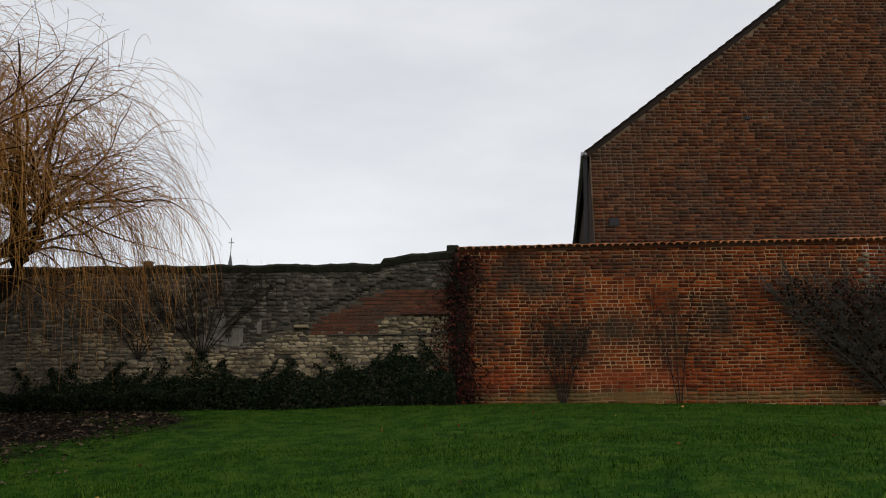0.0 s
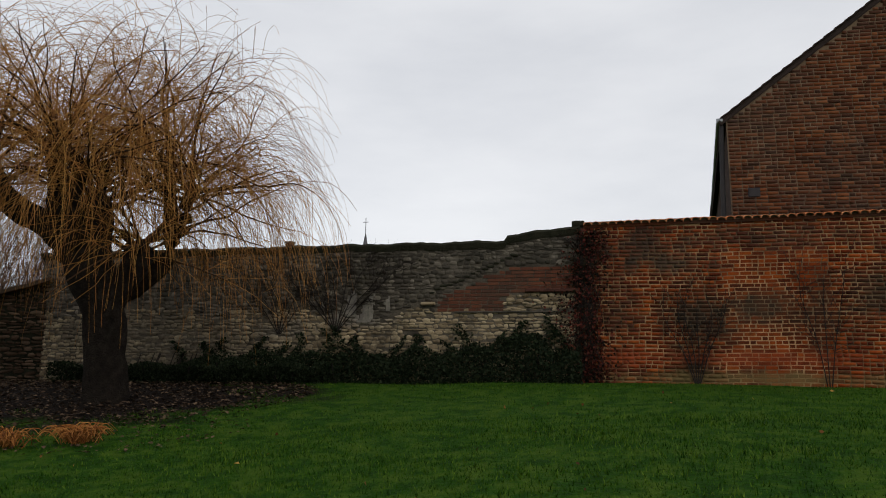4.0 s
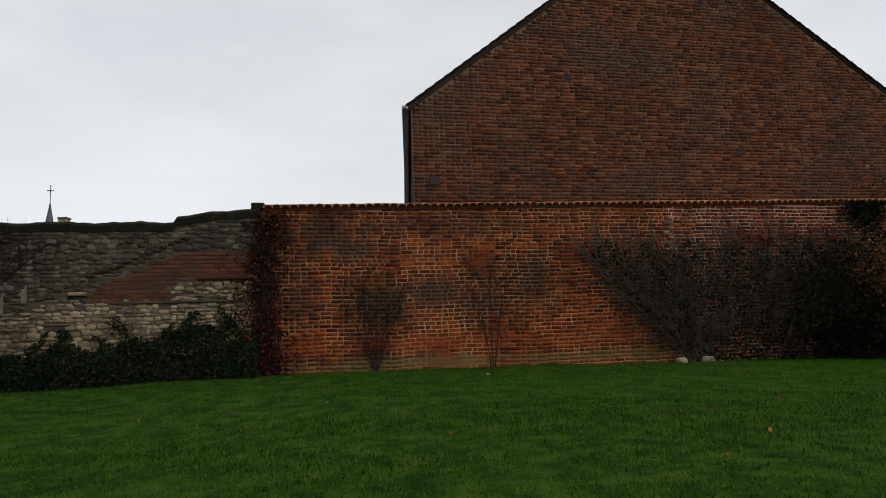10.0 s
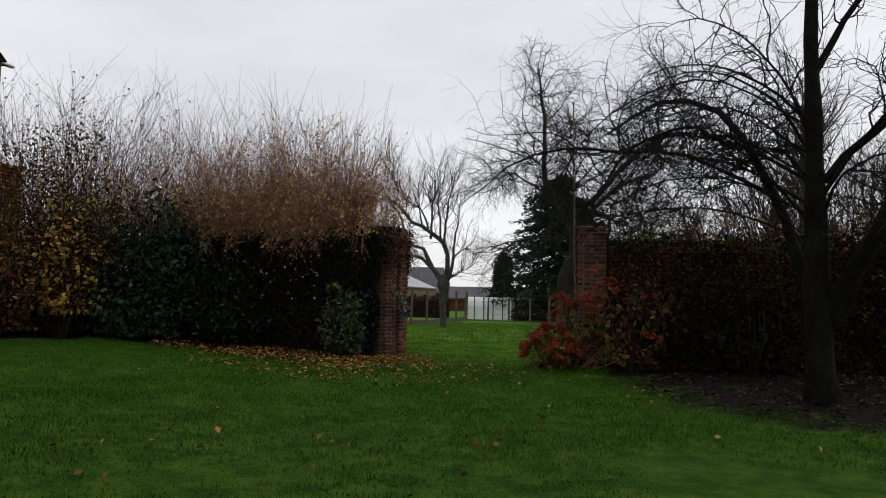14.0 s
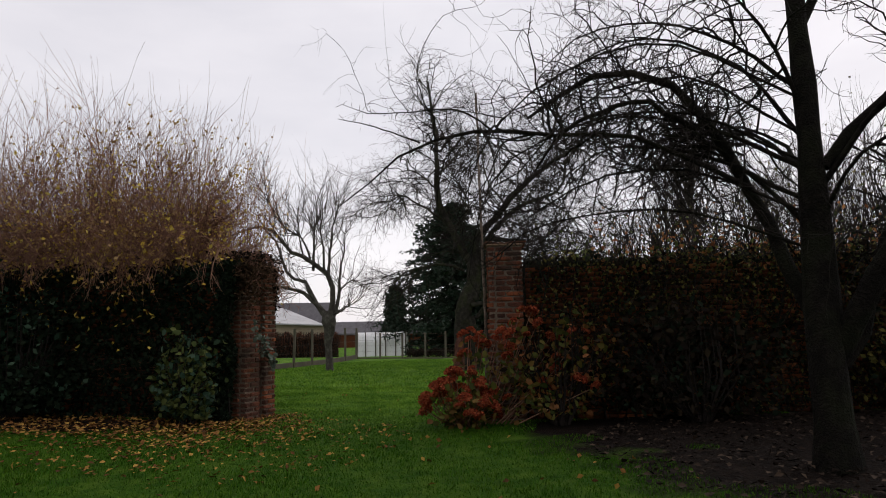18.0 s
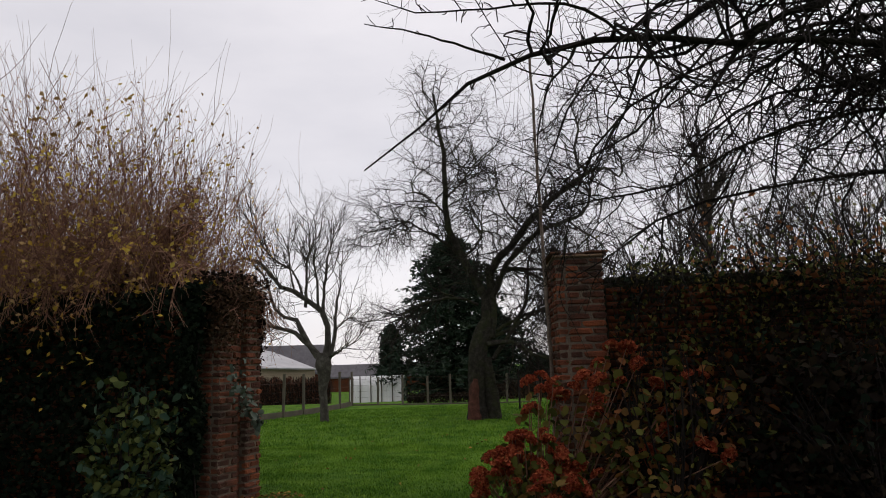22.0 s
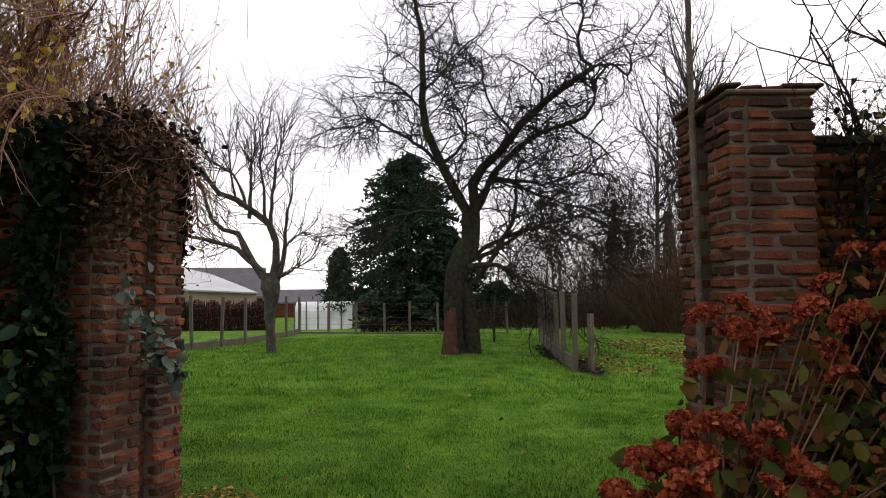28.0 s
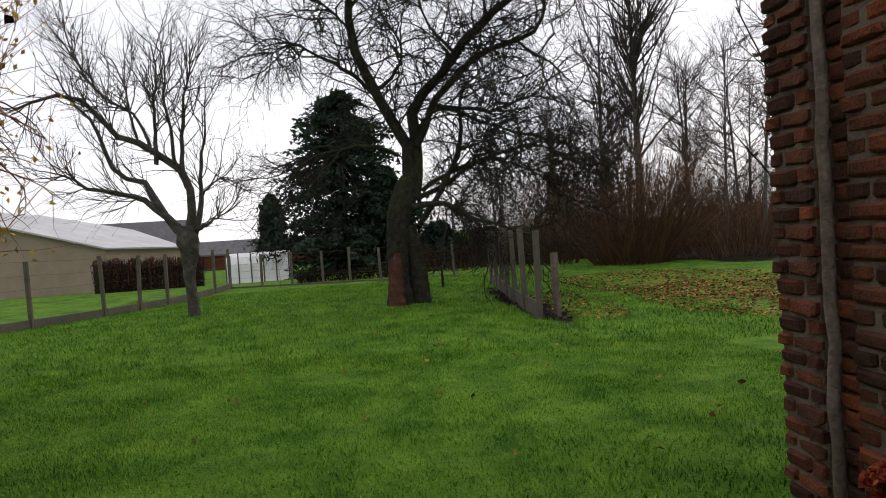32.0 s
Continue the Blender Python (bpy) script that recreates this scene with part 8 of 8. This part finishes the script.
# ---- by the willow ----
def boulder(name, x, y, sx, sy, sz, seed, label):
    bm = bmesh.new()
    bmesh.ops.create_icosphere(bm, subdivisions=3, radius=1.0)
    for v in bm.verts:
        v.co = Vector([math.copysign(abs(c) ** 0.75, c) for c in v.co])
        v.co *= 1 + 0.16 * noise.noise(v.co * 2.7 + Vector((0, seed, 0))) + 0.22 * noise.noise(v.co * 1.3 + Vector((seed, 0, 0))) + 0.07 * noise.noise(v.co * 4)
        v.co = Vector((v.co.x * sx, v.co.y * sy, max(v.co.z, -0.7) * sz))
    ob = tagged(part(name, bm, m_rock, smooth=True), label, "rock")
    ob.matrix_basis = pose(x, y, gz(x, y) + sz * 0.55, 0, 0, seed * 40)
    return ob


boulder("boulder", -9.6, 9.1, 0.32, 0.28, 0.22, 1, "dark rough boulder on the leaf-strewn earth")
boulder("stone", 7.75, 13.05, 0.14, 0.10, 0.07, 2, "pale stone at the foot of the brick wall").data.materials[0] = m_lime
boulder("stone", 8.35, 13.1, 0.12, 0.10, 0.07, 3, "pale stone at the foot of the brick wall").data.materials[0] = m_lime


def fern_tuft(x, y, w, n, seed):
    r = np.random.RandomState(seed)
    th = thing("dead_fern", (x, y, gz(x, y)), "clump of dead orange-brown fern fronds in the grass", "fern", "dead ferns by the willow")
    bx, by = x + r.normal(0, w * 0.35, n), y + r.normal(0, w * 0.2, n)
    a = r.uniform(0, 6.283, n)
    L = r.uniform(0.14, 0.32, n)
    P = np.zeros((n, 5, 3))
    for i, s in enumerate(np.linspace(0, 1, 5)):
        P[:, i] = np.stack([bx + np.cos(a) * L * s, by + np.sin(a) * L * s, ground_z(bx, by) + 0.02 + L * 0.75 * np.sin(s * 2.6) * 0.8], -1)
    part_np("frond_tuft", tubes(P, np.broadcast_to([0.004, 0.006, 0.006, 0.004, 0.002], (n, 5)), 3), m_straw, th)


fern_tuft(-5.5, 7.0, 0.28, 140, 151)
fern_tuft(-6.1, 6.7, 0.30, 90, 152)
fern_tuft(-6.6, 6.6, 0.3, 40, 153)
hedge("ground_cover", -8.6, 5.9, -6.2, 6.6, 0.12, 0.7, m_leaf_dark, "low dark green ground cover by the willow", 154, 0.07, 700)

# lean-to at the end of the old wall
lean_to = thing("lean_to", (-12.4, 12.3, 0.42), "small ruined stone lean-to with a mossy sloping roof", "shed")
lean_m = pose(-13.0, 11.35, 0, 0, 0, math.degrees(math.atan2(2.1, 1.45)))
LEN_LT = 2.75


def lean_top(u):
    return 1.48 + 0.40 * u


rs = np.random.RandomState(108)
bm = prism([(0.25, 0.2), (LEN_LT, 0.2), (LEN_LT, lean_top(LEN_LT)), (0.25, lean_top(0.25))], 0.03, 0.3)
bmesh.ops.transform(bm, matrix=lean_m, verts=bm.verts)
part("side_wall", bm, m_moss_shade, lean_to, "dark damp mortar")
rows = courses(rs, 0.3, LEN_LT, 0.3, 2.5, 0.075, 0.19, lambda u, z: z < lean_top(u) - 0.04, 0.02, 1.0)
V, F = rubble(rs, rows, 0.02, 0.04, 0.025)
V = V @ np.array(lean_m.to_3x3()).T + np.array(lean_m.translation)
part_np("rubblework", (V, F), m_lean, lean_to, "damp brown rubble")
for i in range(11):
    ob = part("pillar_brick", bevel_box((0.30, 0.30, 0.085), 0.014, 1), m_plaster, lean_to, "pale stone of the corner pillar")
    ob.matrix_basis = lean_m @ pose(0.1 + 0.012 * math.sin(i * 2.3), 0.12, 0.40 + 0.098 * i, 0, 0, 4 * math.sin(i * 1.7))
bm = bmesh.new()
bmesh.ops.create_grid(bm, x_segments=14, y_segments=6, size=0.5, matrix=Matrix.Translation((1.15, 0.55, 0)) @ Matrix.Diagonal((3.0, 1.5, 1, 1)))
for v in bm.verts:
    v.co.z = lean_top(v.co.x) + 0.06 + 0.03 * noise.noise(v.co * 2.0) - 0.05 * v.co.x * (v.co.y - 0.5)
    v.co.y += 0.06 * noise.noise(v.co * 3.0)
bmesh.ops.solidify(bm, geom=bm.faces[:], thickness=0.08)
bmesh.ops.transform(bm, matrix=lean_m, verts=bm.verts)
part("roof", bm, m_lean, lean_to, "mossy sloping roof")
part_np("eave_slab", boxes([(-0.12, 0.2, 1.47)], [(0.5, 0.7, 0.05)], 0.02, 2), m_concrete, lean_to, "pale slab over the pillar").matrix_basis = lean_m
bin_ = thing("water_butt", (-13.45, 11.45, 0.42), "dark navy plastic water butt beside the lean-to", "bin")
for name_, r1, r2, dep, zc in (("barrel", 0.20, 0.23, 0.56, 0.70), ("rim", 0.245, 0.245, 0.04, 0.99), ("lid", 0.21, 0.16, 0.03, 1.02)):
    bm = bmesh.new()
    bmesh.ops.create_cone(bm, segments=18, radius1=r1, radius2=r2, depth=dep, cap_ends=True, matrix=Matrix.Translation((-13.45, 11.45, zc)))
    part(name_, bm, m_bin, bin_)
# pale rubble wall that runs on from the lean-to
lw = tagged(part("wall_rubble_end", bevel_box((5.2, 0.3, 1.75), 0.02, 1), m_grey_mortar), "pale rubble boundary wall beyond the lean-to", "garden wall", kind="structure")
lw.matrix_basis = pose(-16.4, 11.9, 0.70, 0, 0, 38)
rows = courses(rs, -2.55, 2.55, -0.5, 0.84, 0.085, 0.17, lambda u, z: True, 0.008, 1.0)
V, F = rubble(rs, rows, -0.155, 0.03, 0.03)
M = np.array(lw.matrix_basis)
part_np("rubble_stones", (V @ M[:3, :3].T + M[:3, 3], F), m_lime, lw, "pale limestone rubble")
cope = part("coping", bevel_box((5.3, 0.42, 0.06), 0.015, 1, (0, 0, 0.9)), m_lean, lw, "thin brown coping")
cope.matrix_basis = lw.matrix_basis.copy()
# lower boundary wall, pole and scrub further off
bm = bevel_box((9.5, 0.4, 2.2), 0.03, 1)
low_wall = tagged(part("wall_low_stone", bm, m_grey_stone), "low distant stone boundary wall behind the scrub", "garden wall", kind="structure")
low_wall.matrix_basis = pose(-18.6, 17.0, 1.35, 0, 0, 48)
up = tagged(part_np("utility_pole", tubes([[(-22.3, 20.7, 0.2), (-22.3, 20.7, 4), (-22.3, 20.7, 7.0)]], [[0.13, 0.12, 0.10]], 8), m_pole), "grey wooden utility pole behind the scrub", "utility pole")
cable = tagged(part_np("cable", tubes(*lines([[(-22.3, 20.7, 6.8, 0.02), (-28, 14, 6.7, 0.02), (-36, 4, 7.0, 0.02)]], 10), 4), m_pipe), "thin overhead cable", "cable", kind="structure")
for i, (x, y, rx, ry, h, n) in enumerate([(-15.5, 14.2, 1.6, 1.4, 4.2, 300), (-17.5, 10.5, 1.8, 1.8, 3.8, 300), (-19.5, 13.0, 2.0, 2.0, 5.2, 340), (-16.5, 8.0, 1.8, 1.6, 2.4, 220), (-21, 18, 2.5, 2.5, 6.2, 360), (-24, 14, 2.5, 3, 6.0, 360), (-17, 18.5, 2.2, 2.0, 5.2, 320)]):
    thicket("scrub", x, y, rx, ry, h, n, 160 + i, "leafless twiggy scrub beyond the willow", m_twig_russet, 0.011, "scrub beyond the willow", 0.9, 7, 0.14)
hedge("scrub_bank", -15.5, 16.5, -22, 8, 2.4, 2.4, m_leaf_tan_dark, "dark brown scrub bank behind the willow", 171, 0.13, 9000)
hedge("low_scrub", -15.5, 8.5, -18, 5.5, 0.8, 1.6, m_leaf_dark, "dark low scrub beyond the willow", 170, 0.13, 2000)


# ---- fallen leaves ----
def scatter(rs, n, cx, cy, rx, ry, size, flat=0.8):
    a, q = rs.uniform(0, 6.283, n), np.sqrt(rs.uniform(0, 1, n))
    x, y = cx + rx * q * np.cos(a), cy + ry * q * np.sin(a)
    C = np.stack([x, y, ground_z(x, y) + 0.02 + rs.uniform(0, 0.025, n)], -1)
    return leaves(rs, C, size, flat, 0.7)


rs = np.random.RandomState(107)
tagged(part_np("fallen_leaves", join([scatter(rs, 1500, 15.0, 7.6, 1.3, 2.6, 0.075), scatter(rs, 620, 14.5, 5.9, 1.5, 1.1, 0.07), scatter(rs, 190, 15.6, 5.0, 1.1, 0.35, 0.05), scatter(rs, 160, 16.2, 5.15, 0.5, 0.25, 0.045), scatter(rs, 900, 14.1, 6.2, 2.4, 2.2, 0.065), scatter(rs, 420, 13.6, 4.6, 2.4, 1.8, 0.06)]), m_litter), "yellow and brown fallen leaves along the gate wall", "leaves", kind="stuff")
tagged(part_np("fallen_leaves", join([scatter(rs, 2600, 12.6, -2.0, 3.3, 2.8, 0.07), scatter(rs, 300, 28.5, 0.2, 3.5, 0.5, 0.09)]), m_litter_dark), "brown leaves on bare earth under the trees, darkened for the shade there", "leaves", kind="stuff")
tagged(part_np("fallen_leaves", join([scatter(rs, 7000, -8.6, 10.3, 4.4, 3.3, 0.065), scatter(rs, 700, -6.5, 7.6, 2.6, 1.4, 0.055)]), m_litter_mid), "dull brown willow leaves covering the earth under the willow", "leaves", kind="stuff")
tagged(part_np("fallen_leaves", join([scatter(rs, 3200, 31, -4.8, 5, 3.0, 0.09), scatter(rs, 3600, 26.5, -4.6, 4.2, 2.6, 0.085), scatter(rs, 500, 27.5, -0.6, 2.6, 0.8, 0.08), scatter(rs, 90, 3, 7, 9, 5, 0.05, 0.5), scatter(rs, 120, 9, 2.5, 5, 3, 0.06, 0.5), scatter(rs, 60, 20, 3, 5, 4, 0.07, 0.5)]), m_litter), "scattered brown leaves lying in the grass", "leaves", kind="stuff")

# ---- single bricks, stones and tiles ----
for args in LATE:
    pieces(*args)

# the left pier stands askew, with a splayed jamb
pier_l.matrix_basis = Matrix.Translation((16.56, 5.33, 0)) @ Matrix.Rotation(radians(-19), 4, "Z") @ Matrix.Translation((-16.56, -5.33, 0)) @ pier_l.matrix_basis
